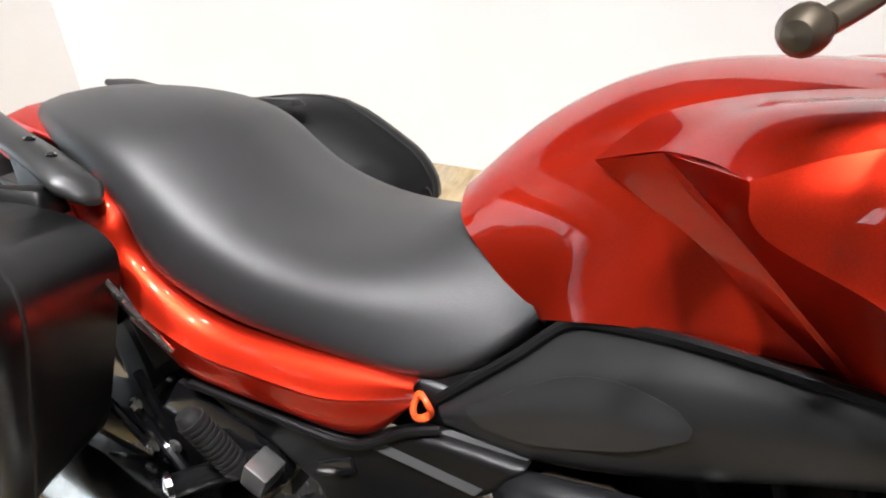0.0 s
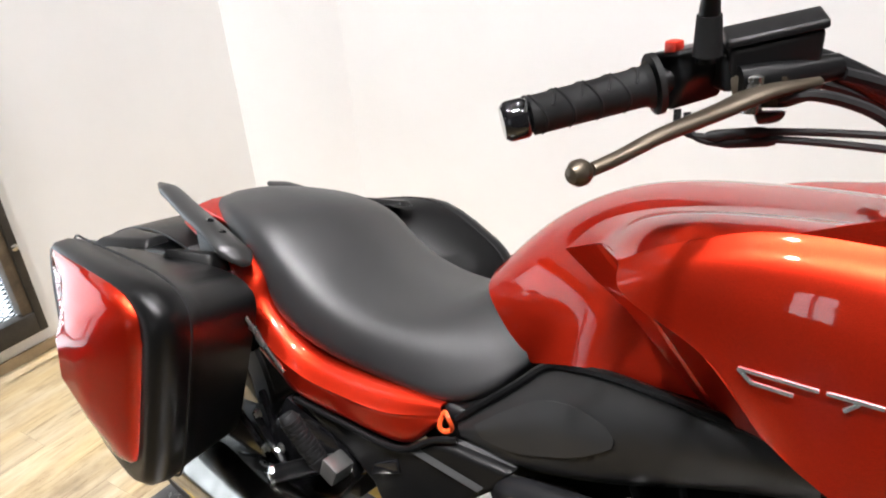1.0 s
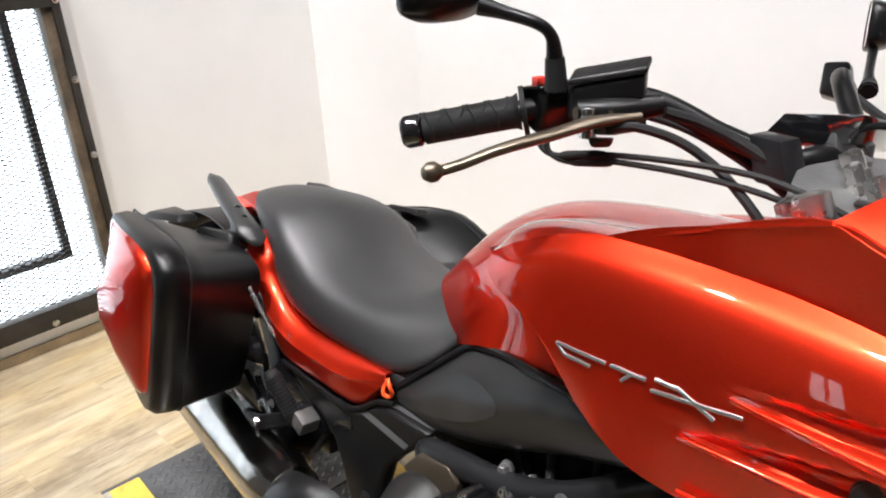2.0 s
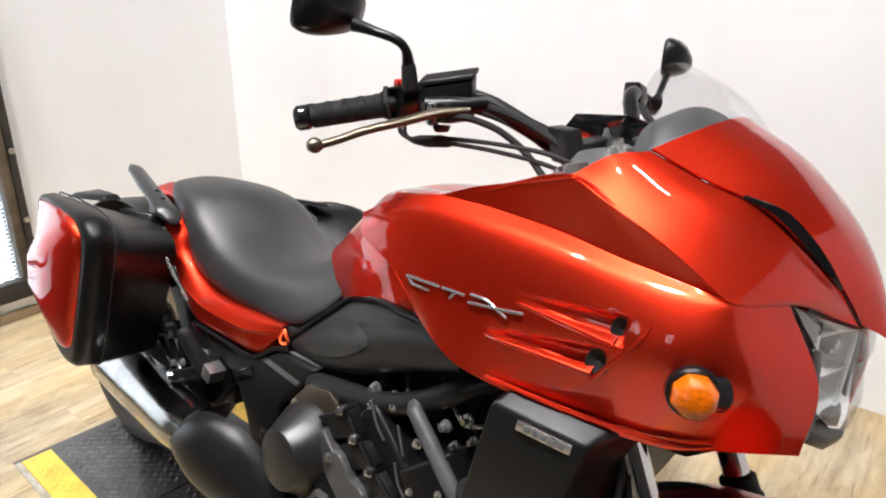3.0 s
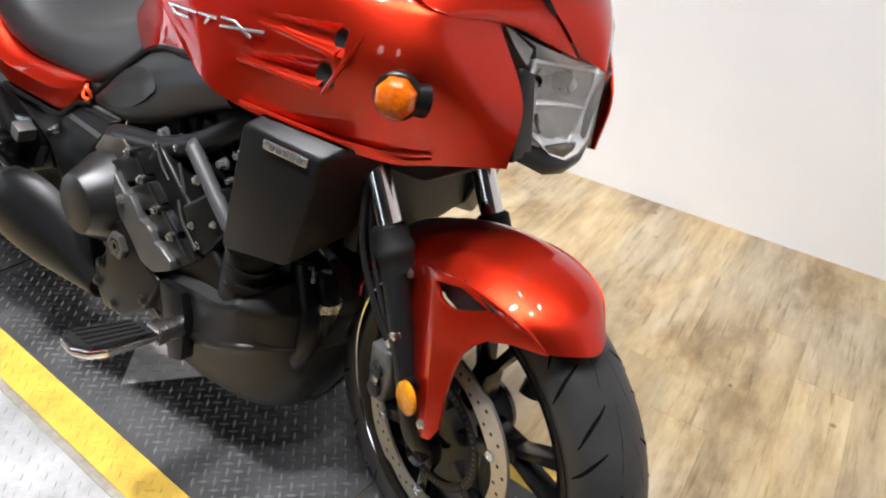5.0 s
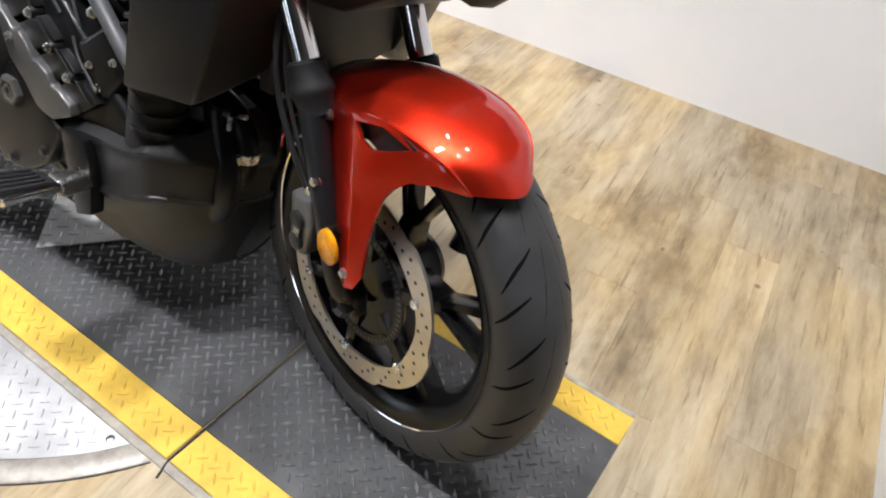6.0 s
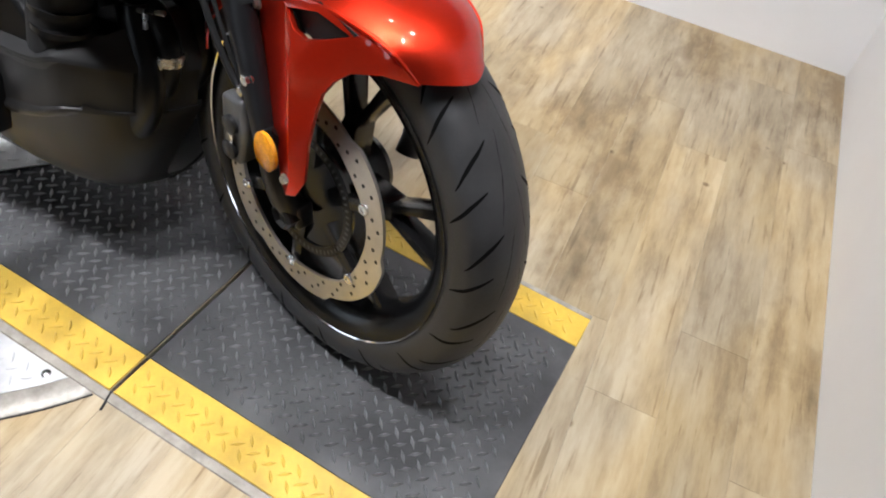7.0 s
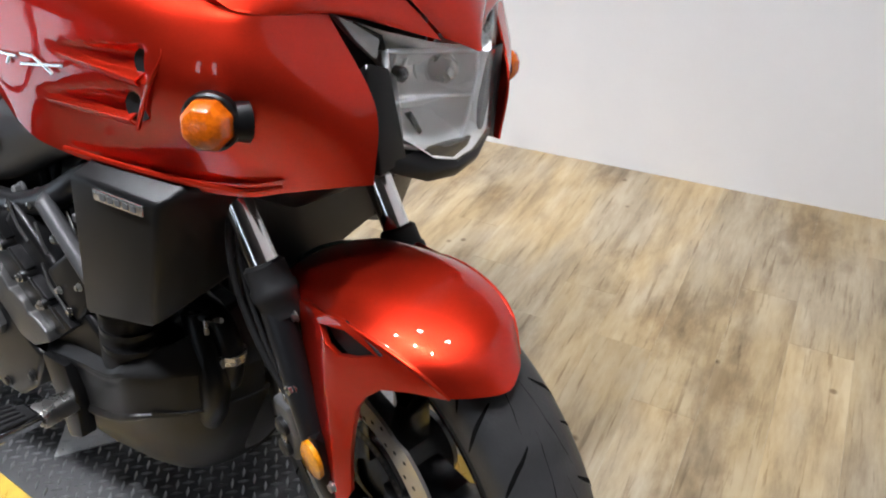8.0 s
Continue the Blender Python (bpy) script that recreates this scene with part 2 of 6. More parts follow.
def clear(name, colour=(1, 1, 1), rough=0.02, gloss=0.28):
    m, n, l, b = nodes_of(name)
    out = n["Material Output"]
    tr = n.new("ShaderNodeBsdfTransparent")
    tr.inputs["Color"].default_value = (*colour, 1)
    gl = n.new("ShaderNodeBsdfGlossy")
    gl.inputs["Roughness"].default_value = rough
    lw = n.new("ShaderNodeLayerWeight")
    lw.inputs["Blend"].default_value = 0.25
    fr = n.new("ShaderNodeMapRange")
    fr.inputs["To Min"].default_value, fr.inputs["To Max"].default_value = 0.035, gloss
    l.new(lw.outputs["Facing"], fr.inputs["Value"])
    mx = n.new("ShaderNodeMixShader")
    l.new(fr.outputs[0], mx.inputs[0])
    l.new(tr.outputs[0], mx.inputs[1])
    l.new(gl.outputs[0], mx.inputs[2])
    l.new(mx.outputs[0], out.inputs["Surface"])
    return m


GLASS = clear("clear_polycarbonate", (0.96, 0.97, 0.975))
SCREEN = clear("clear_windscreen", (0.945, 0.95, 0.955), gloss=0.15)


# ---- mesh helpers ----
def V(*a):
    return Vector(a)


def part(name, bm, material, parent=None, label="", angle=38, kind="", category="", group=""):
    bmesh.ops.remove_doubles(bm, verts=bm.verts, dist=1e-5)
    bmesh.ops.recalc_face_normals(bm, faces=bm.faces)
    me = bpy.data.meshes.new(name)
    bm.to_mesh(me)
    bm.free()
    me.materials.append(material)
    me.polygons.foreach_set("use_smooth", [True] * len(me.polygons))
    me.set_sharp_from_angle(angle=radians(angle))
    ob = new(name, me)
    ob.parent = parent
    tagged(ob, label, category, group, kind)
    return ob


def cr(pts, n):
    """n points along a smooth curve through pts."""
    p = [Vector(q) for q in pts]
    p = [2 * p[0] - p[1], *p, 2 * p[-1] - p[-2]]
    m, out = len(pts) - 1, []
    for i in range(n):
        u = i / (n - 1) * m
        k = min(int(u), m - 1)
        t = u - k
        a, b, c, d = p[k:k + 4]
        out.append(0.5 * (2 * b + (c - a) * t + (2 * a - 5 * b + 4 * c - d) * t * t + (3 * b - a - 3 * c + d) * t ** 3))
    return out


def poly(pts, n):
    """n points along the straight runs between pts, the pts evenly shared out."""
    p, m, out = [Vector(q) for q in pts], len(pts) - 1, []
    for i in range(n):
        u = i / (n - 1) * m
        k = min(int(u), m - 1)
        out.append(p[k].lerp(p[k + 1], u - k))
    return out


def grid(bm, rows, close_u=False, close_v=False):
    vs = [[bm.verts.new(c) for c in r] for r in rows]
    a, b = len(vs), len(vs[0])
    for i in range(a if close_v else a - 1):
        for j in range(b if close_u else b - 1):
            q = [vs[i][j], vs[i][(j + 1) % b], vs[(i + 1) % a][(j + 1) % b], vs[(i + 1) % a][j]]
            bm.faces.new(q)
    return vs


def skin(bm, curves, nu, nv, line=cr):
    """A smooth sheet over long curves."""
    long = [line(c, nu) for c in curves]
    cols = [cr([c[j] for c in long], nv) if len(long) > 2 else poly([c[j] for c in long], nv) for j in range(nu)]
    return grid(bm, cols)


def thick(bm, t):
    bmesh.ops.recalc_face_normals(bm, faces=bm.faces)
    bmesh.ops.solidify(bm, geom=bm.faces[:], thickness=t)
    return bm


def relax(bm, times):
    """Evens out the inside of a sheet; its edges stay."""
    inside = [v for v in bm.verts if not v.is_boundary]
    for _ in range(times):
        bmesh.ops.smooth_vert(bm, verts=inside, factor=0.5, use_axis_x=True, use_axis_y=True, use_axis_z=True)
    return bm


def bevelled(bm, width, segments=2, angle=20):
    es = [e for e in bm.edges if len(e.link_faces) == 2 and e.calc_face_angle(0) > radians(angle)]
    bmesh.ops.bevel(bm, geom=es, offset=width, segments=segments, affect="EDGES", profile=0.6, clamp_overlap=True)
    return bm


def block(lo, hi, bev=0.0, bm=None, m=None, seg=2):
    fresh = bmesh.new()
    bmesh.ops.create_cube(fresh, size=1)
    for v in fresh.verts:
        v.co = [lo[i] + (v.co[i] + 0.5) * (hi[i] - lo[i]) for i in range(3)]
    if bev:
        bevelled(fresh, bev, seg)
    if m:
        bmesh.ops.transform(fresh, matrix=m, verts=fresh.verts)
    return join(bm, fresh)


def join(bm, fresh):
    if bm is None:
        return fresh
    me = bpy.data.meshes.new("joined")
    fresh.to_mesh(me)
    fresh.free()
    bm.from_mesh(me)
    bpy.data.meshes.remove(me)
    return bm


def hull(pts, bev=0.004, seg=2, bm=None):
    fresh = bmesh.new()
    for p in pts:
        fresh.verts.new(p)
    r = bmesh.ops.convex_hull(fresh, input=fresh.verts)
    bmesh.ops.delete(fresh, geom=[v for v in fresh.verts if not v.link_faces], context="VERTS")
    bmesh.ops.dissolve_limit(fresh, angle_limit=radians(6), verts=fresh.verts, edges=fresh.edges)
    if bev:
        bevelled(fresh, bev, seg, 15)
    return join(bm, fresh)


def slab(outline, y0, y1, bev=0.003, bm=None, m=None, seg=2):
    """A plate: outline in x, z between the two y."""
    fresh = bmesh.new()
    a = [fresh.verts.new((x, y0, z)) for x, z in outline]
    b = [fresh.verts.new((x, y1, z)) for x, z in outline]
    fresh.faces.new(a)
    fresh.faces.new(b[::-1])
    for i in range(len(a)):
        j = (i + 1) % len(a)
        fresh.faces.new((a[i], b[i], b[j], a[j]))
    bmesh.ops.recalc_face_normals(fresh, faces=fresh.faces)
    if bev:
        bevelled(fresh, bev, seg, 30)
    if m:
        bmesh.ops.transform(fresh, matrix=m, verts=fresh.verts)
    return join(bm, fresh)


def tube(pts, radius, n=12, steps=24, bm=None, caps=True, line=cr):
    """A pipe along a smooth curve; radius one number, or one for each of pts."""
    fresh = bm or bmesh.new()
    path = line(pts, steps)
    radii = [radius] * steps if not isinstance(radius, (list, tuple)) else [v[0] for v in line([(r, 0, 0) for r in radius], steps)]
    rows, side = [], None
    for i, p in enumerate(path):
        d = (path[min(i + 1, steps - 1)] - path[max(i - 1, 0)]).normalized()
        side = (d.cross(V(0, 0, 1)) if abs(d.z) < 0.95 else d.cross(V(0, 1, 0))).normalized() if side is None else (side - d * side.dot(d)).normalized()
        up = d.cross(side)
        rows.append([p + radii[i] * (math.cos(k / n * math.tau) * side + math.sin(k / n * math.tau) * up) for k in range(n)])
    vs = grid(fresh, rows, close_u=True)
    if caps:
        fresh.faces.new(vs[0])
        fresh.faces.new(vs[-1][::-1])
    return fresh


def lathe(profile, n=48, m=None, bm=None, close=False):
    """Turns (radius, along y) about the y axis."""
    fresh = bmesh.new()
    rows = [[V(r * math.cos(k / n * math.tau), y, r * math.sin(k / n * math.tau)) for k in range(n)] for r, y in profile]
    grid(fresh, rows, close_u=True, close_v=close)
    if not close:
        for row, flip_it in ((0, False), (-1, True)):
            if profile[row][0] > 1e-4:
                ring = [v for v in fresh.verts if abs(v.co.y - profile[row][1]) < 1e-7 and abs(math.hypot(v.co.x, v.co.z) - profile[row][0]) < 1e-6]
                ring.sort(key=lambda v: math.atan2(v.co.z, v.co.x))
                if len(ring) == n:
                    fresh.faces.new(ring)
    if m:
        bmesh.ops.transform(fresh, matrix=m, verts=fresh.verts)
    return join(bm, fresh)


def hexbolt(at, r=0.006, h=0.005, m=None, bm=None):
    """A flanged hexagon head that points to the right side (-y)."""
    base = (m or Matrix()) @ Matrix.Translation(at)
    bm = lathe([(r * 1.35, 0.0), (r * 1.35, -h * 0.25), (r * 0.9, -h * 0.35)], 14, base, bm)
    return lathe([(r, -h * 0.3), (r, -h * 0.9), (r * 0.8, -h), (0.0001, -h)], 6, base, bm)


# ---- the room: u along the back wall, v out from it; origin in the corner ----
ROOM = Matrix.Translation((2.252, 1.477, 0)) @ Matrix.Rotation(radians(2.35), 4, "Z")
REAR_U, FRONT_V = -3.294, -6.4


def room_part(name, lo, hi, material, label="", parent=None, bev=0.0, kind="structure"):
    ob = part(name, block(lo, hi, bev), material, parent, label, kind=kind)
    if parent is None:
        ob.matrix_world = ROOM
    return ob


# above this height the walls are unseen, made dark to keep paint reflections dark
DADO = 1.40
room_part("wall_back_upper", (REAR_U - 0.15, 0, DADO), (0.15, 0.12, CEIL + 0.1), DARKWALL, "unseen dark upper wall, added to darken reflections")
room_part("wall_right_upper", (0, -1.62, DADO), (0.12, 0, CEIL + 0.1), DARKWALL, "unseen dark upper wall, added to darken reflections")
room_part("wall_back", (REAR_U - 0.15, 0, -0.02), (0.15, 0.12, DADO), WALL, "smooth white painted wall behind the motorcycle")
wc = bmesh.new()
hull([V(u, v, z) for z in (-0.02, DADO) for u, v in ((REAR_U - 0.02, -0.21), (-2.90, 0.01), (REAR_U - 0.02, 0.01))], 0, 1, wc)
part("wall_corner", wc, WALL, None, "white painted wall across the room corner", kind="structure").matrix_world = ROOM
room_part("wall_right", (0, -1.62, -0.02), (0.12, 0, DADO), WALL, "smooth white painted side wall")
room_part("wall_right_far", (0, FRONT_V, -0.02), (0.12, -1.62, CEIL + 0.1), DARKWALL, "dark brown painted side wall further along")
room_part("ceiling", (REAR_U - 0.15, FRONT_V - 0.1, CEIL), (0.15, 0.12, CEIL + 0.1), CEILING, "light grey painted ceiling with recessed lamps")
room_part("floor", (REAR_U - 0.1, FRONT_V - 0.1, -0.12), (0.1, 0.1, -0.014), SUBFLOOR, "weathered tan plank floor")

# rear wall with a real opening for the screened window
W_V0, W_V1, W_Z0, W_Z1 = -2.62, -1.145, 0.09, 1.10
wr = bmesh.new()
for lo, hi in (((REAR_U - 0.14, -3.2, -0.02), (REAR_U, W_V0, DADO)), ((REAR_U - 0.14, W_V1, -0.02), (REAR_U, 0, DADO)),
               ((REAR_U - 0.14, W_V0, -0.02), (REAR_U, W_V1, W_Z0)), ((REAR_U - 0.14, W_V0, W_Z1), (REAR_U, W_V1, DADO))):
    block(lo, hi, 0, wr)
wall_rear = part("wall_rear", wr, WALL, None, "white painted wall with a screened window", kind="structure")
wall_rear.matrix_world = ROOM
room_part("wall_rear_upper", (REAR_U - 0.14, -3.2, DADO), (REAR_U, 0, CEIL + 0.1), DARKWALL, "unseen dark upper wall, added to darken reflections")
room_part("wall_rear_far", (REAR_U - 0.14, FRONT_V, -0.02), (REAR_U, -3.2, CEIL + 0.1), DARKWALL, "dark brown painted rear wall further along")
room_part("baseboard", (REAR_U, FRONT_V, -0.004), (REAR_U + 0.010, -0.02, 0.030), TRIMWOOD, "low tan wooden baseboard", bev=0.003)

# wall behind the camera with two tall shop windows
FW = ((-2.8, -2.3), (-1.25, -0.8))
wf = bmesh.new()
edges = [REAR_U - 0.14] + [e for w in FW for e in w] + [0.12]
for a, b in zip(edges[0::2], edges[1::2]):
    block((a, FRONT_V - 0.12, -0.02), (b, FRONT_V, CEIL + 0.1), 0, wf)
for a, b in FW:
    block((a, FRONT_V - 0.12, -0.02), (b, FRONT_V, 0.7), 0, wf)
    block((a, FRONT_V - 0.12, 2.2), (b, FRONT_V, CEIL + 0.1), 0, wf)
part("wall_front", wf, DARKWALL, None, "dark brown painted wall with two shop windows", kind="structure").matrix_world = ROOM
for i, (a, b) in enumerate(FW):
    w = tagged(new("window_%d" % (i + 2)), "small shop window with white frame bars", kind="structure")
    w.matrix_world = ROOM
    fr = bmesh.new()
    for lo, hi in (((a, 0.7), (a + 0.05, 2.2)), ((b - 0.05, 0.7), (b, 2.2)), ((a + 0.05, 0.7), (b - 0.05, 0.75)), ((a + 0.05, 2.15), (b - 0.05, 2.2)), (((a + b) / 2 - 0.02, 0.75), ((a + b) / 2 + 0.02, 2.15)), ((a + 0.05, 1.45), ((a + b) / 2 - 0.02, 1.48)), (((a + b) / 2 + 0.02, 1.45), (b - 0.05, 1.48))):
        block((lo[0], FRONT_V - 0.09, lo[1]), (hi[0], FRONT_V - 0.03, hi[1]), 0.004, fr)
    part("window_frame", fr, WALL, w)
    part("window_pane", block((a + 0.04, FRONT_V - 0.064, 0.74), (b - 0.04, FRONT_V - 0.058, 2.16)), GLASS, w).visible_shadow = False
room_part("backdrop_front", (REAR_U, FRONT_V - 0.62, 0.0), (0.1, FRONT_V - 0.60, 2.7), SKY, "bright hazy daylight outside the shop windows")
room_part("backdrop_rear", (REAR_U - 0.66, -3.2, -0.2), (REAR_U - 0.64, -0.6, 1.7), SKY, "bright daylight outside the screened window")

# the screened window in the rear wall
win = tagged(new("window_1"), "black wooden window frame with bolted steel mesh", kind="structure")
win.matrix_world = ROOM


def rear_bar(name, v0, v1, z0, z1, u0, u1, material, bev=0.003, label=""):
    return part(name, block((REAR_U + u0, v0, z0), (REAR_U + u1, v1, z1), bev), material, win, label)


rear_bar("window_frame", W_V1 - 0.002, W_V1 + 0.022, 0.076, 1.16, -0.01, 0.030, WINWOOD)
rear_bar("window_frame", W_V1 - 0.034, W_V1 - 0.0022, 0.142, 1.04, -0.02, 0.022, WORNWOOD, label="worn brown inner stile")
rear_bar("window_frame", W_V0 - 0.02, W_V1 - 0.0022, 0.076, 0.1415, -0.01, 0.030, WINWOOD)
rear_bar("window_frame", W_V0 - 0.02, W_V1 - 0.0022, 1.0402, 1.16, -0.01, 0.030, WINWOOD)
rear_bar("window_frame", W_V0 - 0.04, W_V0 - 0.0202, 0.076, 1.16, -0.01, 0.030, WINWOOD)
for z in (0.351, 0.593, 0.829, 1.06):
    part("bolt", hexbolt((0, 0, 0), 0.008, 0.007, Matrix.Translation((REAR_U + 0.030, W_V1 + 0.011, z)) @ pose(0, 0, 0, 0, 0, 90)), BRUSHED, win)
for v in (-1.38, -1.62, -1.86, -2.10, -2.34):
    part("bolt", hexbolt((0, 0, 0), 0.008, 0.007, Matrix.Translation((REAR_U + 0.030, v, 0.092)) @ pose(0, 0, 0, 0, 0, 90)), BRUSHED, win)
for lo, hi in (((-1.27, 0.255), (-1.245, 1.04)), ((-2.45, 0.255), (-2.425, 1.04)), ((-2.4248, 0.255), (-1.2702, 0.278))):
    part("sash_bar", block((REAR_U - 0.10, lo[0], lo[1]), (REAR_U - 0.06, hi[0], hi[1]), 0.003), WIRE, win, "thin dark inner sash bar")
part("window_pane", block((REAR_U - 0.092, -2.6, 0.1), (REAR_U - 0.088, -1.15, 1.09)), GLASS, win).visible_shadow = False
# expanded steel mesh: two families of slanting strands
ms = bmesh.new()
cw, ch, half = 0.034, 0.0150, 0.0017
v0, v1, z0, z1 = W_V0 - 0.01, W_V1 - 0.004, 0.12, 1.06
for s in (1, -1):
    k = -int((z1 - z0) / ch) - 2
    while True:
        va = v0 + k * cw
        if va > v1:
            break
        k += 1
        span = (z1 - z0) / ch * cw
        p0, p1 = (va, z0 if s > 0 else z1), (va + span, z1 if s > 0 else z0)
        f0, f1 = max(0.0, (v0 - p0[0]) / span), min(1.0, (v1 - p0[0]) / span)
        if f1 <= f0:
            continue
        q0 = (p0[0] + span * f0, p0[1] + (p1[1] - p0[1]) * f0)
        q1 = (p0[0] + span * f1, p0[1] + (p1[1] - p0[1]) * f1)
        ln = math.hypot(q1[0] - q0[0], q1[1] - q0[1])
        nx, nz = -(q1[1] - q0[1]) / ln * half, (q1[0] - q0[0]) / ln * half
        u = REAR_U - 0.015 + (0.001 if s > 0 else 0)
        ring0 = [ms.verts.new((u + d * 0.0012, q0[0] + e * nx, q0[1] + e * nz)) for d, e in ((-1, -1), (1, -1), (1, 1), (-1, 1))]
        ring1 = [ms.verts.new((u + d * 0.0012, q1[0] + e * nx, q1[1] + e * nz)) for d, e in ((-1, -1), (1, -1), (1, 1), (-1, 1))]
        for i in range(4):
            ms.faces.new((ring0[i], ring0[(i + 1) % 4], ring1[(i + 1) % 4], ring1[i]))
part("mesh_screen", ms, WIRE, win, "fine black expanded steel mesh", angle=20)

# ceiling spots: the fittings round the lamps
can = None
for lx, ly in LAMPS:
    m = Matrix.Translation((lx, ly, CEIL)) @ pose(0, 0, 0, 90, 0, 0)
    if can is None:
        can = tagged(new("ceiling_light"), "small round white recessed ceiling spotlight", "ceiling lamp", "ceiling spotlights")
        part("trim_ring", lathe([(0.062, -0.002), (0.078, -0.004), (0.078, -0.012), (0.062, -0.014)], 32, close=True), WALL, can)
        part("lamp_lens", lathe([(0.0001, -0.009), (0.030, -0.0085), (0.060, -0.004), (0.060, -0.001), (0.0001, -0.001)], 32), LAMPGLASS, can, "glowing frosted lamp lens")
        can.matrix_world = m @ pose(0, 0, 0, 180)
    else:
        copy_thing(can, m @ pose(0, 0, 0, 180))

# ---- the lift strip in the floor ----
STRIP = Matrix.Rotation(-0.0469, 4, "Z")
S_X0, S_X1, S_N0, S_N1, S_F0, S_F1 = -0.1425, 1.8855, -0.217, -0.1452, 0.2655, 0.3353
SEAMS = (0.24, 1.334)


def tread(bm, x0, x1, y0, y1, z, keep=None, pitch=0.0275, size=(0.0122, 0.0034, 0.0036)):
    """Raised lozenges in the alternating pattern of tread plate."""
    a, b, h = size
    nx, ny = int((x1 - x0) / pitch), int((y1 - y0) / pitch)
    for i in range(nx):
        for j in range(ny):
            for k in range(2):
                cx, cy = x0 + (i + 0.5 + 0.5 * k - 0.25) * pitch, y0 + (j + 0.5 + 0.5 * k - 0.25) * pitch
                if not (x0 + 0.007 < cx < x1 - 0.007 and y0 + 0.007 < cy < y1 - 0.007) or (keep and not keep(cx, cy)):
                    continue
                t = radians(90 * k + 42)
                d, e = V(math.cos(t), math.sin(t), 0), V(-math.sin(t), math.cos(t), 0)
                c = V(cx, cy, z)
                tip0, tip1 = bm.verts.new(c - a * d), bm.verts.new(c + a * d)
                s0, s1 = bm.verts.new(c - b * e), bm.verts.new(c + b * e)
                r0, r1 = bm.verts.new(c - 0.45 * a * d + V(0, 0, h)), bm.verts.new(c + 0.45 * a * d + V(0, 0, h))
                for q in ((tip0, s0, r0), (s0, r1, r0), (s0, tip1, r1), (tip0, r0, s1), (s1, r0, r1), (s1, r1, tip1)):
                    bm.faces.new(q)
    return bm


xs = [S_X0, *SEAMS, S_X1]
lift = tagged(new("lift_strip"), "black diamond-plate strip with worn yellow borders", kind="structure")
lift.matrix_world = STRIP
for i in range(3):
    a, b = xs[i] + (0.004 if i else 0), xs[i + 1] - (0.004 if i < 2 else 0)
    bed = part("tread_panel", block((a, S_N1, -0.012), (b, S_F0, -0.0005), 0.001, seg=1), BLACKPLATE, lift)
    part("tread_lugs", tread(bmesh.new(), a, b, S_N1, S_F0, -0.0006), LUGS, bed, "raised worn black lozenge lugs, lightened for edge glint", angle=5, kind="stuff")
    for y0, y1 in ((S_N0, S_N1 - 0.0004), (S_F0 + 0.0004, S_F1)):
        yb = part("yellow_border", block((a, y0, -0.012), (b, y1, -0.0003), 0.001, seg=1), YELLOW, lift, "worn yellow painted border")
        part("tread_lugs", tread(bmesh.new(), a, b, y0, y1, -0.0004, size=(0.0122, 0.0032, 0.0020)), YELLOW, yb, "raised yellow lozenge lugs", angle=5, kind="stuff")
for x in SEAMS:
    part("seam", block((x - 0.0038, S_N0, -0.012), (x + 0.0038, S_F1, -0.004), 0.001, seg=1), SEAMDARK, lift, "dark rubber joint between panels")
for y0, y1 in ((S_N0 - 0.016, S_N0 - 0.0005), (S_F1 + 0.0005, S_F1 + 0.012)):
    part("edge_trim", block((S_X0 - 0.004, y0, -0.012), (S_X1 - 0.2 if y0 < 0 else S_X1, y1, -0.002), 0.0015, seg=1), GREYTRIM, lift, "speckled grey edge trim")
part("edge_trim", block((S_X0 - 0.0165, S_N0 - 0.016, -0.012), (S_X0 - 0.0005, S_F1 + 0.012, -0.003), 0.0015, seg=1), BLACKPLATE, lift)

# aluminium turntable plate round the strip, with its trim ring
TC, T_R0, T_R1 = (0.82, 0.055), 0.533, 0.573
table = tagged(new("turntable_plate"), "round aluminium diamond-plate turntable flush with floor", kind="structure")
table.matrix_world = STRIP
for side in (-1, 1):
    lim = (S_N0 - 0.017) if side < 0 else (S_F1 + 0.013)
    r, zz = T_R0, -0.002
    dy = abs(lim - TC[1])
    h = math.sqrt(r * r - dy * dy)
    a0 = math.atan2(dy, h)
    arc = [(TC[0] + r * math.cos(a0 + (math.pi - 2 * a0) * k / 40), TC[1] + side * r * math.sin(a0 + (math.pi - 2 * a0) * k / 40)) for k in range(41)]
    bm = bmesh.new()
    top = [bm.verts.new((x, y, zz)) for x, y in arc]
    low = [bm.verts.new((x, y, -0.013)) for x, y in arc]
    bm.faces.new(top)
    bm.faces.new(low[::-1])
    for i in range(41):
        j = (i + 1) % 41
        bm.faces.new((top[i], low[i], low[j], top[j]))
    pl = part("plate", bm, ALU, table, angle=20)
    part("tread_lugs", tread(bmesh.new(), TC[0] - r, TC[0] + r, min(lim, TC[1] + side * r), max(lim, TC[1] + side * r), zz - 0.0001, lambda x, y: math.hypot(x - TC[0], y - TC[1]) < r - 0.01, 0.029, (0.0105, 0.0024, 0.0014)), ALU, pl, "raised bright lozenge lugs", angle=5, kind="stuff")
    bm, rows = bmesh.new(), []
    for r, z in ((T_R0 + 0.001, -0.012), (T_R0 + 0.001, -0.0015), (T_R0 + 0.004, -0.0005), (T_R1 - 0.004, -0.0005), (T_R1, -0.003), (T_R1, -0.012)):
        dy = abs(lim - TC[1])
        a0 = math.asin(dy / r)
        rows.append([V(TC[0] + r * math.cos(a0 + (math.pi - 2 * a0) * k / 48), TC[1] + side * r * math.sin(a0 + (math.pi - 2 * a0) * k / 48), z) for k in range(49)])
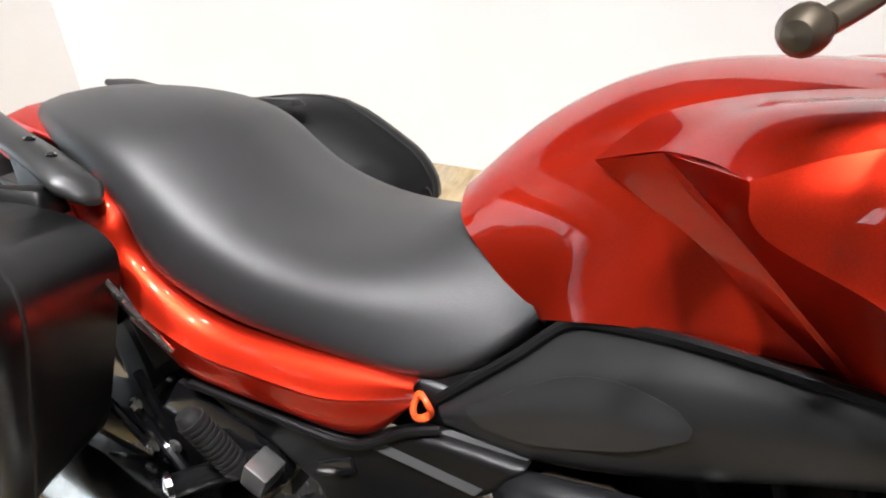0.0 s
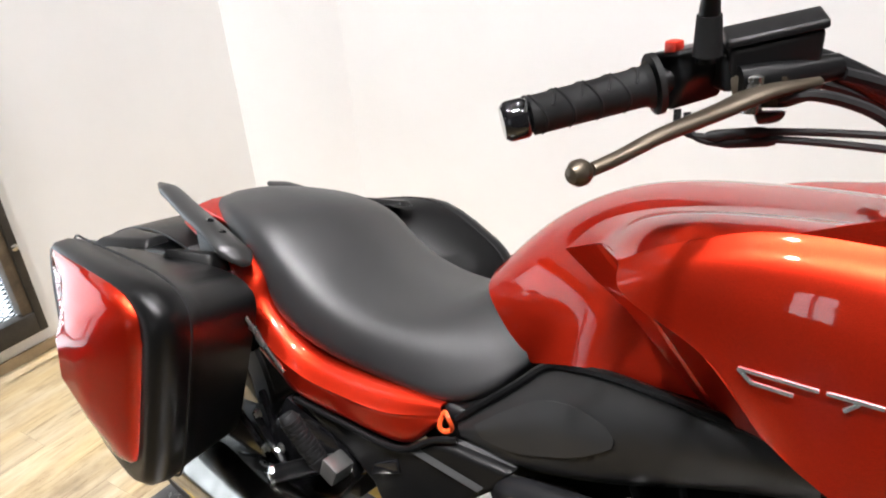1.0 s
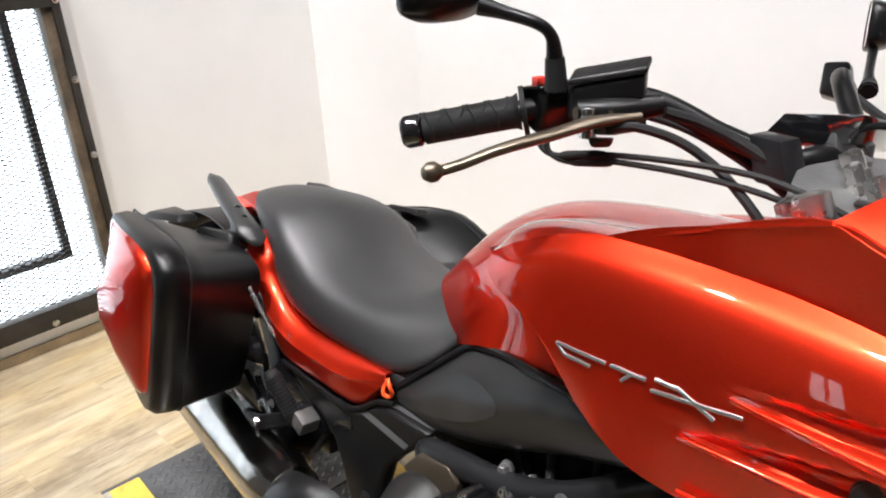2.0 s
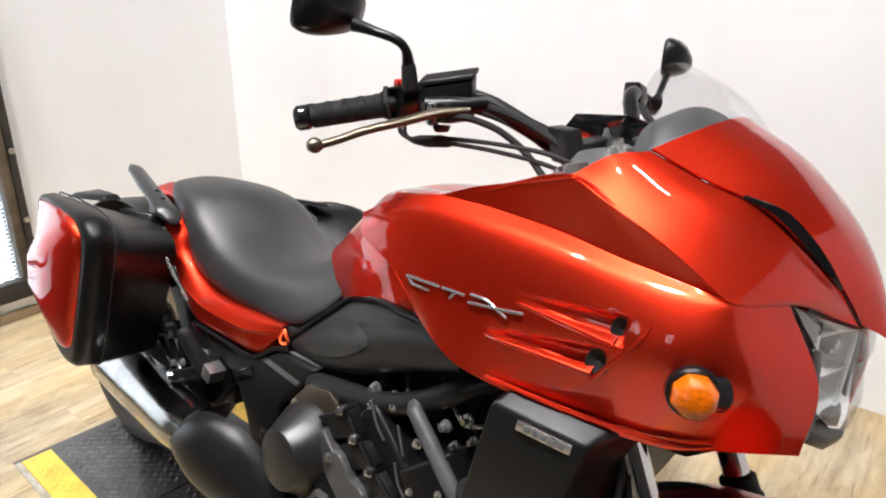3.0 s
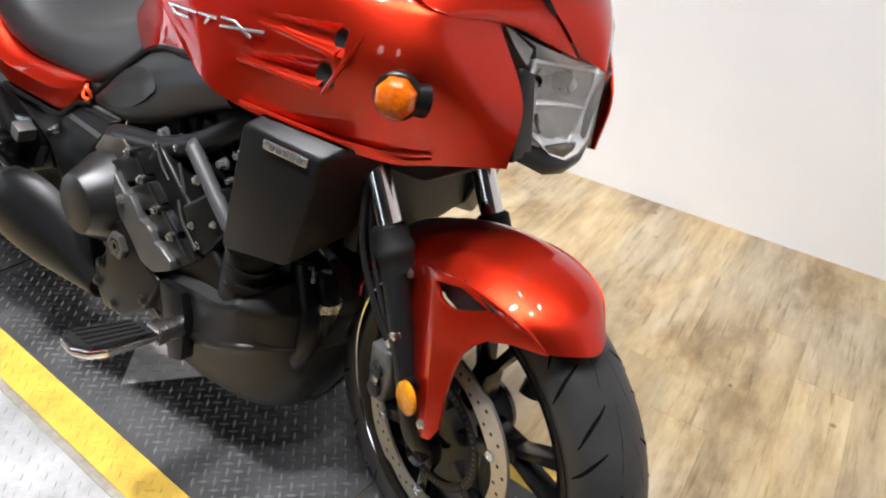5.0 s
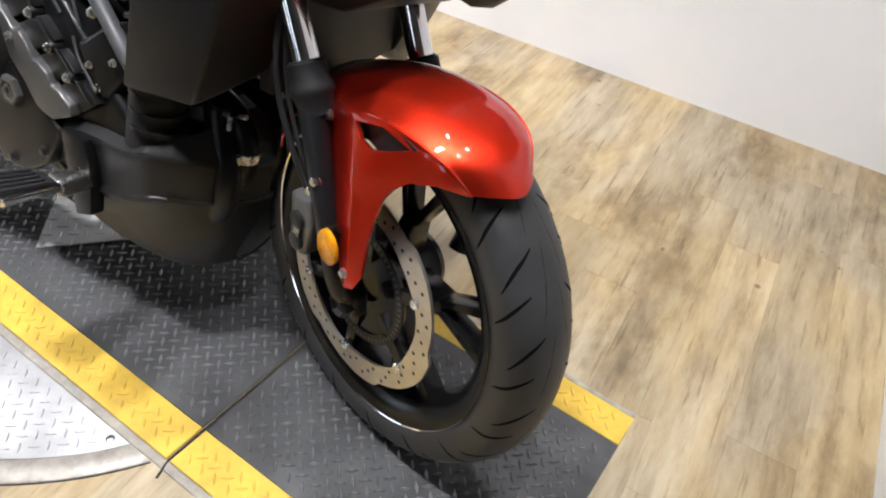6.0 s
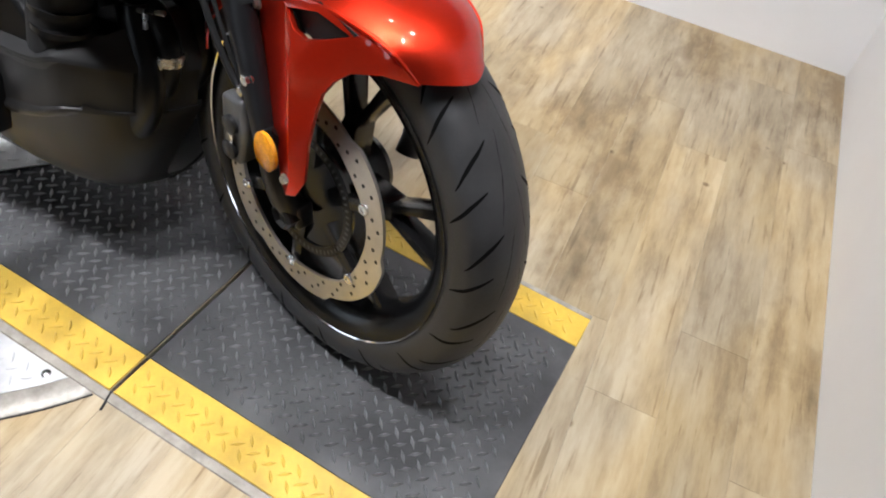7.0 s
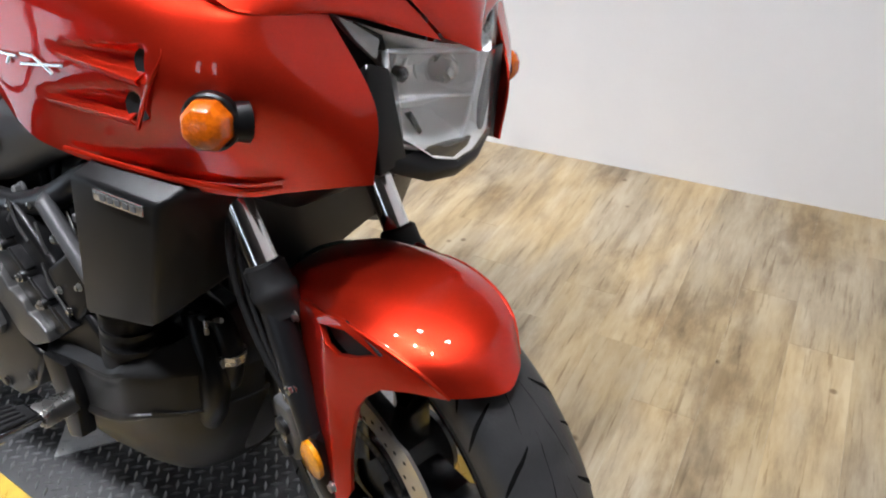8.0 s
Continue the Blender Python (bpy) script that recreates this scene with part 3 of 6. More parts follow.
    grid(bm, rows)
    part("trim_ring", bm, GREYTRIM, table, "scuffed grey-brown trim ring")
for side, x in ((-1, 1.238), (-1, 0.35), (1, 1.2)):
    lim = (S_N0 - 0.03) if side < 0 else (S_F1 + 0.03)
    part("screw", lathe([(0.007, -0.002), (0.007, 0.0), (0.005, 0.001), (0.0001, 0.001)], 16, Matrix.Translation((x, lim, -0.001)) @ pose(0, 0, 0, 90)), BRUSHED, table)

for side in (-1, 1):
    lim = (S_N0 - 0.017) if side < 0 else (S_F1 + 0.013)
    a0 = math.asin(abs(lim - TC[1]) / T_R1)
    part("joint_line", tube([V(TC[0] + (T_R1 + 0.0015) * math.cos(a0 + (math.pi - 2 * a0) * k / 24), TC[1] + side * (T_R1 + 0.0015) * math.sin(a0 + (math.pi - 2 * a0) * k / 24), -0.0042) for k in range(25)], 0.0016, 6, 60), SEAMDARK, table, "dark gap beside the trim ring")
part("seam_tail", tube([V(SEAMS[1], S_N0, -0.003), V(SEAMS[1] + 0.004, S_N0 - 0.012, -0.003), V(SEAMS[1] + 0.010, S_N0 - 0.030, -0.003)], 0.0022, 6, 8), SEAMDARK, lift, "loose end of the rubber joint")

# loose triangular aluminium plate on the strip under the engine
tri_pts = ((0.672, 0.055), (0.893, 0.062), (0.786, -0.072))
bm = bmesh.new()
top = [bm.verts.new((x, y, 0.004)) for x, y in tri_pts]
low = [bm.verts.new((x, y, 0.0008)) for x, y in tri_pts]
bm.faces.new(top)
bm.faces.new(low[::-1])
for i in range(3):
    bm.faces.new((top[i], low[i], low[(i + 1) % 3], top[(i + 1) % 3]))
bmesh.ops.recalc_face_normals(bm, faces=bm.faces)
plate = part("tread_plate", bm, DULLALU, None, "bright triangular aluminium tread plate lying on strip", category="metal plate")
plate.matrix_world = STRIP


def in_tri(x, y):
    s = [(tri_pts[(i + 1) % 3][0] - tri_pts[i][0]) * (y - tri_pts[i][1]) - (tri_pts[(i + 1) % 3][1] - tri_pts[i][1]) * (x - tri_pts[i][0]) for i in range(3)]
    return all(q < -0.0006 for q in s) or all(q > 0.0006 for q in s)


part("tread_lugs", tread(bmesh.new(), 0.66, 0.9, -0.08, 0.07, 0.0039, in_tri, 0.034, (0.012, 0.0028, 0.0016)), ALU, plate, angle=5, kind="stuff")
for x, y in ((0.686, 0.051), (0.876, 0.056), (0.786, -0.058)):
    part("screw", lathe([(0.006, 0.0), (0.006, 0.002), (0.004, 0.003), (0.0001, 0.003)], 12, Matrix.Translation((x, y, 0.0035)) @ pose(0, 0, 0, 90)), BRUSHED, plate)

# ---- the motorcycle: x forward, y to its left, z up, in its own frame; it leans on its stand ----
BIKE = Matrix.Translation((0.0017, 0.0562, 0.003)) @ pose(0, 0, 0, 0, 0, -2.69) @ pose(0, 0, 0, -9.51)
bike = tagged(new("motorcycle"), "candy-red touring motorcycle with black seat, on its stand", "motorcycle")
bike.matrix_world = BIKE
RAKE = radians(27.7)
SAXIS = Vector((-math.sin(RAKE), 0, math.cos(RAKE)))
STEER = Matrix.Translation((1.644, 0, 0)) @ Matrix.Rotation(radians(-18.33), 4, SAXIS) @ Matrix.Translation((-1.644, 0, 0))
SKEW = 0.12


def flip(p):
    """The mirrored place on the motorcycle's left."""
    n = Vector((0, 1, -SKEW / 2)).normalized()
    p = Vector(p)
    return p - 2 * n.dot(p) * n


def both(name, make, material, label="", angle=38, parent=None):
    """A right part and its mirrored twin."""
    made = []
    for left in (False, True):
        bm = make()
        if left:
            for v in bm.verts:
                v.co = flip(v.co)
        made.append(part(name, bm, material, parent or bike, label, angle))
    return made


def steered(bm):
    bmesh.ops.transform(bm, matrix=STEER, verts=bm.verts)
    return bm


# seat
def seat_mesh():
    low = [(.118, -.015, .684), (.20, -.058, .682), (.292, -.098, .681), (.350, -.114, .655), (.370, -.119, .620), (.42, -.121, .590), (.52, -.122, .575), (.62, -.124, .577), (.706, -.124, .581), (.761, -.110, .614), (.797, -.086, .656)]
    side = [(.105, -.012, .700), (.185, -.058, .708), (.285, -.094, .708), (.352, -.108, .688), (.382, -.114, .655), (.43, -.118, .624), (.525, -.121, .606), (.62, -.121, .606), (.702, -.113, .612), (.752, -.097, .637), (.780, -.073, .668)]
    shoulder = [(.100, .0, .712), (.178, -.040, .729), (.275, -.074, .734), (.35, -.088, .720), (.395, -.094, .690), (.45, -.099, .660), (.535, -.100, .643), (.62, -.098, .645), (.69, -.084, .655), (.725, -.068, .668), (.745, -.048, .686)]
    inner = [(.098, .022, .716), (.176, .004, .737), (.27, -.012, .744), (.35, -.020, .734), (.408, -.026, .698), (.465, -.030, .667), (.538, -.030, .652), (.61, -.030, .657), (.66, -.024, .672), (.690, -.014, .690), (.706, -.004, .704)]
    mid = [(.097, .043, .717), (.175, .044, .739), (.27, .045, .746), (.35, .044, .737), (.412, .043, .700), (.47, .041, .669), (.54, .040, .654), (.605, .040, .659), (.648, .041, .674), (.672, .042, .693), (.684, .042, .708)]
    under = [(a[0], a[1] * 0.7 + 0.01, a[2] - 0.03) for a in low]
    rows = [under, low, side, shoulder, inner, mid]
    rows += [[flip(p) for p in r] for r in (inner, shoulder, side, low, under)]
    bm = bmesh.new()
    skin(bm, rows, 61, 61)
    return relax(bm, 14)


seat = part("seat", seat_mesh(), VINYL, bike, "stepped black vinyl dual seat", angle=70)


# fuel tank cover between the seat and the fairing
def tank_mesh():
    cen = [(.676, .042, .716), (.722, .044, .774), (.782, .049, .826), (.852, .051, .860), (.93, .052, .874), (1.03, .054, .880), (1.13, .055, .882)]
    inn = [(.684, .0, .713), (.732, .0, .771), (.795, -.006, .819), (.865, -.016, .853), (.94, -.022, .868), (1.035, -.028, .876), (1.13, -.03, .878)]
    mid = [(.700, -.032, .700), (.752, -.044, .752), (.815, -.054, .800), (.885, -.066, .832), (.945, -.074, .850), (1.035, -.082, .866), (1.13, -.09, .876)]
    low1 = [(.748, -.062, .675), (.800, -.076, .713), (.855, -.088, .747), (.908, -.098, .762), (.96, -.096, .774), (1.05, -.085, .788), (1.13, -.08, .80)]
    low = [(.797, -.085, .655), (.833, -.100, .672), (.88, -.112, .688), (.94, -.122, .698), (1.008, -.130, .706), (1.06, -.128, .713), (1.13, -.120, .718)]
    bm = bmesh.new()
    skin(bm, [low, low1, mid, inn, cen] + [[flip(p) for p in r] for r in (inn, mid, low1, low)], 43, 57)
    return thick(relax(bm, 40), 0.003)


tank = part("fuel_tank_cover", tank_mesh(), RED, bike, "glossy candy-red tank cover")
# side fairings: main panel, darker facet, upper panel, rear return flange
U = [(.931, -.184, .842), (.980, -.187, .869), (1.068, -.185, .896), (1.227, -.183, .894), (1.319, -.187, .884), (1.391, -.181, .876), (1.438, -.176, .869), (1.459, -.141, .864), (1.472, -.100, .867)]
M1 = [(1.022, -.208, .788), (1.09, -.211, .790), (1.15, -.213, .791), (1.235, -.214, .796), (1.314, -.213, .791), (1.392, -.209, .793), (1.449, -.187, .797), (1.488, -.141, .791), (1.516, -.083, .782)]
BT = [(1.075, -.203, .731), (1.112, -.208, .712), (1.15, -.206, .697), (1.216, -.192, .686), (1.309, -.172, .680), (1.393, -.146, .679), (1.440, -.126, .690), (1.480, -.107, .699), (1.515, -.084, .705)]
CORNER = (1.262, -.206, .960)
TOPE = [U[2], (1.12, -.188, .917), (1.17, -.190, .932), CORNER, (1.330, -.203, .930), (1.396, -.191, .897), (1.438, -.176, .869)]
UFACE = [U[2], (1.145, -.184, .898), U[3], U[4], (1.362, -.184, .879), (1.408, -.180, .874), U[6]]
# rounded shoulder that rolls from the panel's rear over to the tank
SH0 = [(.863, -.084, .817), (.905, -.086, .854), (.97, -.086, .872), (1.075, -.086, .884), (1.17, -.09, .89)]
SHI = [(.819, -.065, .797), (.862, -.052, .838), (.95, -.046, .8665), (1.075, -.046, .8835), (1.17, -.05, .890)]
SH1 = [(.884, -.108, .827), (.925, -.122, .866), (.985, -.132, .886), (1.075, -.135, .897), (1.17, -.14, .905)]
SH2 = [(.908, -.146, .837), (.950, -.166, .872), (1.005, -.168, .889), (1.080, -.172, .900), (1.17, -.176, .924)]
SH3 = [U[0], U[1], (1.022, -.187, .885), (1.078, -.185, .898), (1.17, -.189, .930)]
VL = [CORNER, (1.315, -.205, .937), (1.358, -.200, .919), (1.395, -.191, .898), (1.438, -.176, .869), (1.459, -.141, .864), (1.472, -.100, .867)]
SE = [(1.313, -.142, .993), (1.37, -.116, .969), (1.417, -.091, .952), (1.461, -.064, .919), (1.497, -.030, .880), (1.511, -.006, .855), (1.521, .016, .831)]
VM = [tuple((Vector(a) + Vector(b)) / 2 + V(.004, -.010, .009)) for a, b in zip(VL, SE)]
VM[-1] = tuple((Vector(VL[-1]) + Vector(SE[-1])) / 2)
EI = [(.819, -.065, .796), (.905, -.095, .758), (1.006, -.130, .705)]
EB = [(.864, -.085, .816), (.935, -.112, .770), (1.028, -.146, .702)]
EC = [(.871, -.087, .819), (.941, -.115, .772), (1.034, -.148, .703)]
EO = [U[0], M1[0], BT[0]]


SCOOPS = (((1.205, .812), (1.350, .8165), .0165, .013), ((1.165, .757), (1.329, .7735), .0145, .012))


def pressed(p):
    """How far the panel is pressed in at a place by the two air scoops."""
    d = 0.0
    for (x0, z0), (x1, z1), h, deep in SCOOPS:
        f = (p.x - x0) / (x1 - x0)
        if 0 < f < 1.06:
            g = (p.z - z0 - (z1 - z0) * f) / (h * (0.25 + 0.75 * f))
            if abs(g) < 1:
                d = max(d, deep * f * min(1, (1.06 - f) / 0.05) * (1 - abs(g) ** 3))
    return d


def shell(bm, curves, nu, nv, line=cr, press=False):
    """One thick sheet of the fairing, its thickness always on the inner side."""
    for t in (0.0028, -0.0028):
        fresh = bmesh.new()
        skin(fresh, curves, nu, nv, line)
        if nu > 30:
            relax(fresh, 90 if nu > 100 else 20)
        if press:
            for v in fresh.verts:
                v.co.y += pressed(v.co)
        bmesh.ops.remove_doubles(fresh, verts=fresh.verts, dist=0.0004)
        old = sum(v.co.y - 0.5 * v.co.z for v in fresh.verts) / len(fresh.verts)
        thick(fresh, t)
        if sum(v.co.y - 0.5 * v.co.z for v in fresh.verts) / len(fresh.verts) > old:
            break
        if t > 0:
            fresh.free()
    return join(bm, fresh)


def fairing_mesh():
    roll = ((.014, -.012, -.026), (.008, -.019, -.026), (.006, -.022, -.027), (.006, -.024, -.027), (.005, -.020, -.026), (.005, -.017, -.024), (.003, -.006, -.014), (.004, -.002, -.012), (.006, .003, -.012))
    UL = [tuple(Vector(u) + Vector(o)) for u, o in zip(U, roll)]
    bm = shell(bmesh.new(), [U, UL, M1, BT], 121, 61, press=True)
    shell(bm, [SHI, SH0, SH1, SH2, SH3], 33, 25)
    shell(bm, [UFACE, TOPE], 37, 7)
    shell(bm, [VL, VM, SE], 37, 13)
    shell(bm, [EI, EB], 21, 5)
    shell(bm, [EB, EC], 21, 3)
    shell(bm, [EC, EO], 21, 5)
    # inner top lip towards the steering head
    lip = [TOPE[2], CORNER, SE[0]]
    shell(bm, [lip, [(p[0] + 0.004, p[1] + 0.022, p[2] - 0.006) for p in lip]], 25, 3, poly)
    return bm


fairings = both("side_fairing", fairing_mesh, RED, "large glossy candy-red side fairing", 27)
fair = fairings[0]
for v in fairings[1].data.vertices:
    v.co.z -= 0.018 * max(0.0, min(1.0, (1.36 - v.co.x) / 0.25))


def on_side(x, z, out=0.0):
    """A place on the right fairing's main panel, by a blend of its long curves."""
    u, m, b = [min(cr(c, 120), key=lambda p: abs(p.x - x)) for c in (U, M1, BT)]
    if z > m.z:
        t = min(1, (z - m.z) / max(1e-4, u.z - m.z))
        y = m.y + (u.y - m.y) * t * t
    else:
        t = min(1, (m.z - z) / max(1e-4, m.z - b.z))
        y = m.y + (b.y - m.y) * t * t
    return V(x, y - out, z)


# air scoops in the panel: proud ribs that run back from two dark mouths
for ((x0, z0), (x1, z1), h, deep), drop in zip(SCOOPS, (.014, .013)):
    bm = bmesh.new()
    top, mid_, bot = [], [], []
    for k in range(13):
        f = 0.12 + 0.86 * k / 12
        x, z = x0 + (x1 - x0) * f, z0 + (z1 - z0) * f - h * (0.25 + 0.75 * f)
        top.append(on_side(x, z + 0.007 * f, -deep * f * 0.6))
        mid_.append(on_side(x, z + 0.001, 0.0006 + 0.0030 * f))
        bot.append(on_side(x, z - 0.003 - 0.003 * f, -0.0004))
    skin(bm, [top, mid_, bot], 25, 9)
    part("scoop", thick(bm, 0.0015), RED, fair)
    bm = bmesh.new()
    c = on_side(x1 + .001, z1 - .001, -deep * 0.58)
    lathe([(.0165, .008), (.0165, .0), (.0150, .0008), (.0001, .0028)], 24, Matrix.Translation(c) @ pose(0, 0, 0, 0, 30, 14) @ Matrix.Diagonal((0.85, 1, 0.92, 1)), bm)
    part("scoop_mouth", bm, BELLY, fair, "dark scoop mouth")
bm = bmesh.new()
tube([on_side(1.368, .838, -.001), on_side(1.379, .828, .001), on_side(1.362, .798, .001), on_side(1.326, .750, -.001)], 0.0026, 8, 20, bm)
part("scoop_rim", bm, RED, fair)
# lower step line of the panel
for left in (False, True):
    bm = bmesh.new()
    pts = [V(1.19, -.206, .700), V(1.30, -.186, .694), V(1.40, -.158, .692), V(1.445, -.138, .701)]
    tube([flip(p) for p in pts] if left else pts, [0.003, 0.004, 0.004, 0.002], 8, 20, bm)
    part("panel_ridge", bm, RED, fairings[1] if left else fair)
# stylised emblem strokes: plain slanting bars
for pts in (((1.050, .7885), (1.108, .7905)), ((1.050, .7885), (1.062, .7795)), ((1.060, .7800), (1.092, .7805)), ((1.113, .7910), (1.150, .7925)), ((1.1345, .7905), (1.126, .7815)), ((1.156, .7855), (1.236, .7965)), ((1.180, .7975), (1.214, .7845)), ((1.158, .7965), (1.182, .7970))):
    a, b = [on_side(x, z, 0.0016) for x, z in pts]
    bm = bmesh.new()
    d = (b - a).normalized()
    w = V(0, -1, 0).cross(d).normalized() * 0.0021
    o = V(0, -.0016, 0)
    hull([a + w, a - w, b + w, b - w, a + w * 0.6 + o, a - w * 0.6 + o, b + w * 0.6 + o, b - w * 0.6 + o], 0, 1, bm)
    part("emblem_bar", bm, BADGE, fair, "slim silver emblem stroke")

# upper cowl over the headlight
CC = [(1.338, .060, 1.036), (1.402, .058, 1.008), (1.455, .055, .966), (1.500, .053, .922), (1.531, .051, .872), (1.541, .050, .845), (1.547, .050, .820)]
CM = [tuple((Vector(a) * 0.45 + Vector(b) * 0.55) + V(.010, -.010, .010) * (1 - k / 7)) for k, (a, b) in enumerate(zip(SE, CC))]


def cowl_mesh():
    bm = bmesh.new()
    right = [[tuple(Vector(p) + V(.003, -.001, .003)) for p in SE], CM, CC]
    skin(bm, right + [[flip(p) for p in r] for r in right[1::-1]], 37, 33)
    relax(bm, 20)
    return thick(bm, 0.003)


cowl = part("upper_cowl", cowl_mesh(), RED, bike, "glossy candy-red nose cowl", 30)
for left in (False, True):
    bm = bmesh.new()
    a = [V(1.404, -.102, .958), V(1.435, -.086, .945), V(1.462, -.0685, .921), V(1.484, -.049, .8965), V(1.500, -.030, .8745)]
    b = [V(1.404, -.102, .9575), V(1.440, -.0825, .9485), V(1.467, -.0645, .9248), V(1.487, -.0464, .8979), V(1.5003, -.0297, .8738)]
    if left:
        a, b = [flip(p) for p in a], [flip(p) for p in b]
    skin(bm, [[p + (V(-.004, .0, -.004) if left else V(.002, -.003, .002)) for p in a], [p + (V(-.003, .0, -.003) if left else V(.005, -.003, .005)) for p in b]], 21, 3)
    part("air_slot", thick(bm, 0.0025), GLOSSBLACK, cowl, "narrow black air slot")

# windscreen, with the dark dome of the dash behind it
bm = bmesh.new()
sb = [V(1.306, -.135, .996), V(1.330, -.06, 1.022), V(1.338, .060, 1.037), V(1.330, .18, 1.022), V(1.316, .254, .996)]
stp = [V(1.263, -.079, 1.055), V(1.250, -.020, 1.082), V(1.246, .058, 1.093), V(1.250, .135, 1.080), V(1.263, .196, 1.050)]
smd = [(a + b) / 2 + V(.008, 0, .006) for a, b in zip(sb, stp)]
skin(bm, [sb, smd, stp], 33, 13)
screen = part("windscreen", thick(bm, 0.003), SCREEN, bike, "short clear windscreen")
screen.visible_shadow = False
bm = bmesh.new()
skin(bm, [[V(1.255, -.07, .972), V(1.256, -.045, 1.018), V(1.262, .03, 1.038), V(1.262, .12, 1.020), V(1.258, .18, .974)],
          [V(1.282, -.100, .980), V(1.284, -.050, 1.026), V(1.292, .03, 1.050), V(1.290, .14, 1.030), V(1.284, .215, .978)],
          [V(1.306, -.124, .982), V(1.322, -.055, 1.008), V(1.326, .055, 1.028), V(1.323, .17, 1.008), V(1.308, .24, .974)]], 25, 13)
bmesh.ops.translate(bm, verts=bm.verts, vec=(0, 0, -.008))
part("dash_dome", thick(bm, 0.003), GREYPLASTIC, bike, "dark dash cover behind the screen")
# inner dark liner that closes the fairing
both("fairing_liner", lambda: hull([V(1.10, -.12, .72), V(1.10, -.13, .86), V(1.25, -.17, .92), V(1.30, -.11, .975), V(1.39, -.07, .93), V(1.42, -.03, .85), V(1.42, -.05, .73), V(1.38, -.10, .70), V(1.2, -.15, .70), V(1.12, .03, .74), V(1.30, .03, .95), V(1.42, .03, .86), V(1.42, .03, .72)], 0.004), PLASTIC, "black inner fairing liner")

part("undertray", hull([V(1.33, -.12, .69), V(1.44, -.10, .69), V(1.485, -.05, .70), V(1.485, .15, .69), V(1.33, .20, .67), V(1.40, -.08, .645), V(1.40, .16, .632), V(1.33, -.08, .640), V(1.33, .16, .63)], 0.006), BELLY, bike, "black undertray below the headlight")

# headlight
outer = [(-.098, .864, 1.476), (-.050, .846, 1.500), (.006, .831, 1.522), (.050, .824, 1.530), (.098, .831, 1.522), (.152, .846, 1.500), (.200, .862, 1.476), (.150, .800, 1.506), (.140, .738, 1.514), (.128, .712, 1.520), (.085, .700, 1.528), (.045, .698, 1.530), (.010, .708, 1.524), (-.030, .736, 1.512), (-.036, .800, 1.506)]


def lens_ring(scale, push):
    c = V(1.51, .048, .775)
    return [c + (V(x, y, z) - c) * scale + V(push, 0, 0) for y, z, x in outer]


bm = bmesh.new()
rings = [lens_ring(1.0, 0.0), lens_ring(0.93, .006), lens_ring(0.6, .016), lens_ring(0.25, .020)]
n = len(outer)
vs = grid(bm, rings, close_u=True)
bm.faces.new(vs[-1])
headlight = part("headlight", thick(bm, 0.002), GLASS, bike, "clear faceted headlight lens", 60)
headlight.visible_shadow = False
bm = bmesh.new()
back = [lens_ring(0.985, -.003), lens_ring(0.90, -.014), lens_ring(0.60, -.040), lens_ring(0.25, -.052)]
vs = grid(bm, back, close_u=True)
bm.faces.new(vs[-1])
part("lamp_housing", bm, REFLECTOR, headlight, "silvered lamp housing", 30)


def bowl(name, rim, centre, deep, material, label):
    """A concave mirrored bowl behind its rim."""
    c = Vector(centre)
    rings = [[c + (Vector(p) - c) * k + V(-d * deep, 0, 0) for p in smooth_ring_of(rim)] for k, d in ((1.0, 0.0), (.95, .25), (.80, .58), (.55, .84), (.25, .97), (.08, 1.0))]
    bm = bmesh.new()
    vs = grid(bm, rings, close_u=True)
    bm.faces.new(vs[-1])
    return part(name, bm, material, headlight, label, 60)


def smooth_ring_of(rim, n=6):
    """The straight-sided rim with points along each side."""
    out = []
    for a, b in zip(rim, rim[1:] + rim[:1]):
        out += [Vector(a).lerp(Vector(b), k / n) for k in range(n)]
    return out


TLc, TRc, Rc, LRc, Bc, BLc, LMc = V(1.494, -.040, .824), V(1.506, .112, .806), V(1.506, .118, .783), V(1.509, .086, .712), V(1.511, .046, .703), V(1.505, -.029, .729), V(1.499, -.042, .779)
DL, DR = V(1.498, -.039, .773), V(1.506, .106, .757)
bowl("reflector", [TLc, TRc, Rc, DR, V(1.506, .03, .769), DL, LMc], (1.503, .040, .790), .036, REFLECTOR, "bright silvered upper bowl")
bowl("reflector", [DL, V(1.506, .03, .768), DR, LRc, Bc, BLc], (1.506, .035, .738), .040, REFLECTOR, "bright silvered lower bowl")
rim = [TLc, TRc, Rc, LRc, Bc, BLc, LMc, TLc]
for k, (a, b) in enumerate(zip(rim, rim[1:])):
    part("lens_rim", tube([a, b], 0.0030, 8, 4, line=poly), WHITEPLASTIC, headlight, "pale inner lamp bezel")
part("lens_rim", tube([DL, V(1.507, .03, .769), DR], 0.0022, 8, 12), WHITEPLASTIC, headlight, "pale inner lamp divider")
for k in range(5):
    y = .004 + .020 * k
    part("reflector_flute", tube([V(1.474, y, .812 - .1 * y), V(1.468, y, .792), V(1.474, y, .772)], 0.0022, 6, 10), REFLECTOR, headlight)
part("lamp_bulb", lathe([(0.0085, 0.0), (0.0085, -0.010), (0.005, -0.014), (0.0001, -0.015)], 16, Matrix.Translation((1.474, .002, .793)) @ pose(0, 0, 0, 0, 0, 90)), GLOSSBLACK, headlight, "dark bulb socket")
part("lamp_bulb", lathe([(0.017, 0.0), (0.0165, -0.016), (0.010, -0.024), (0.0001, -0.026)], 20, Matrix.Translation((1.472, .080, .787)) @ pose(0, 0, 0, 0, 0, 90)), BRUSHED, headlight, "round bulb shield")
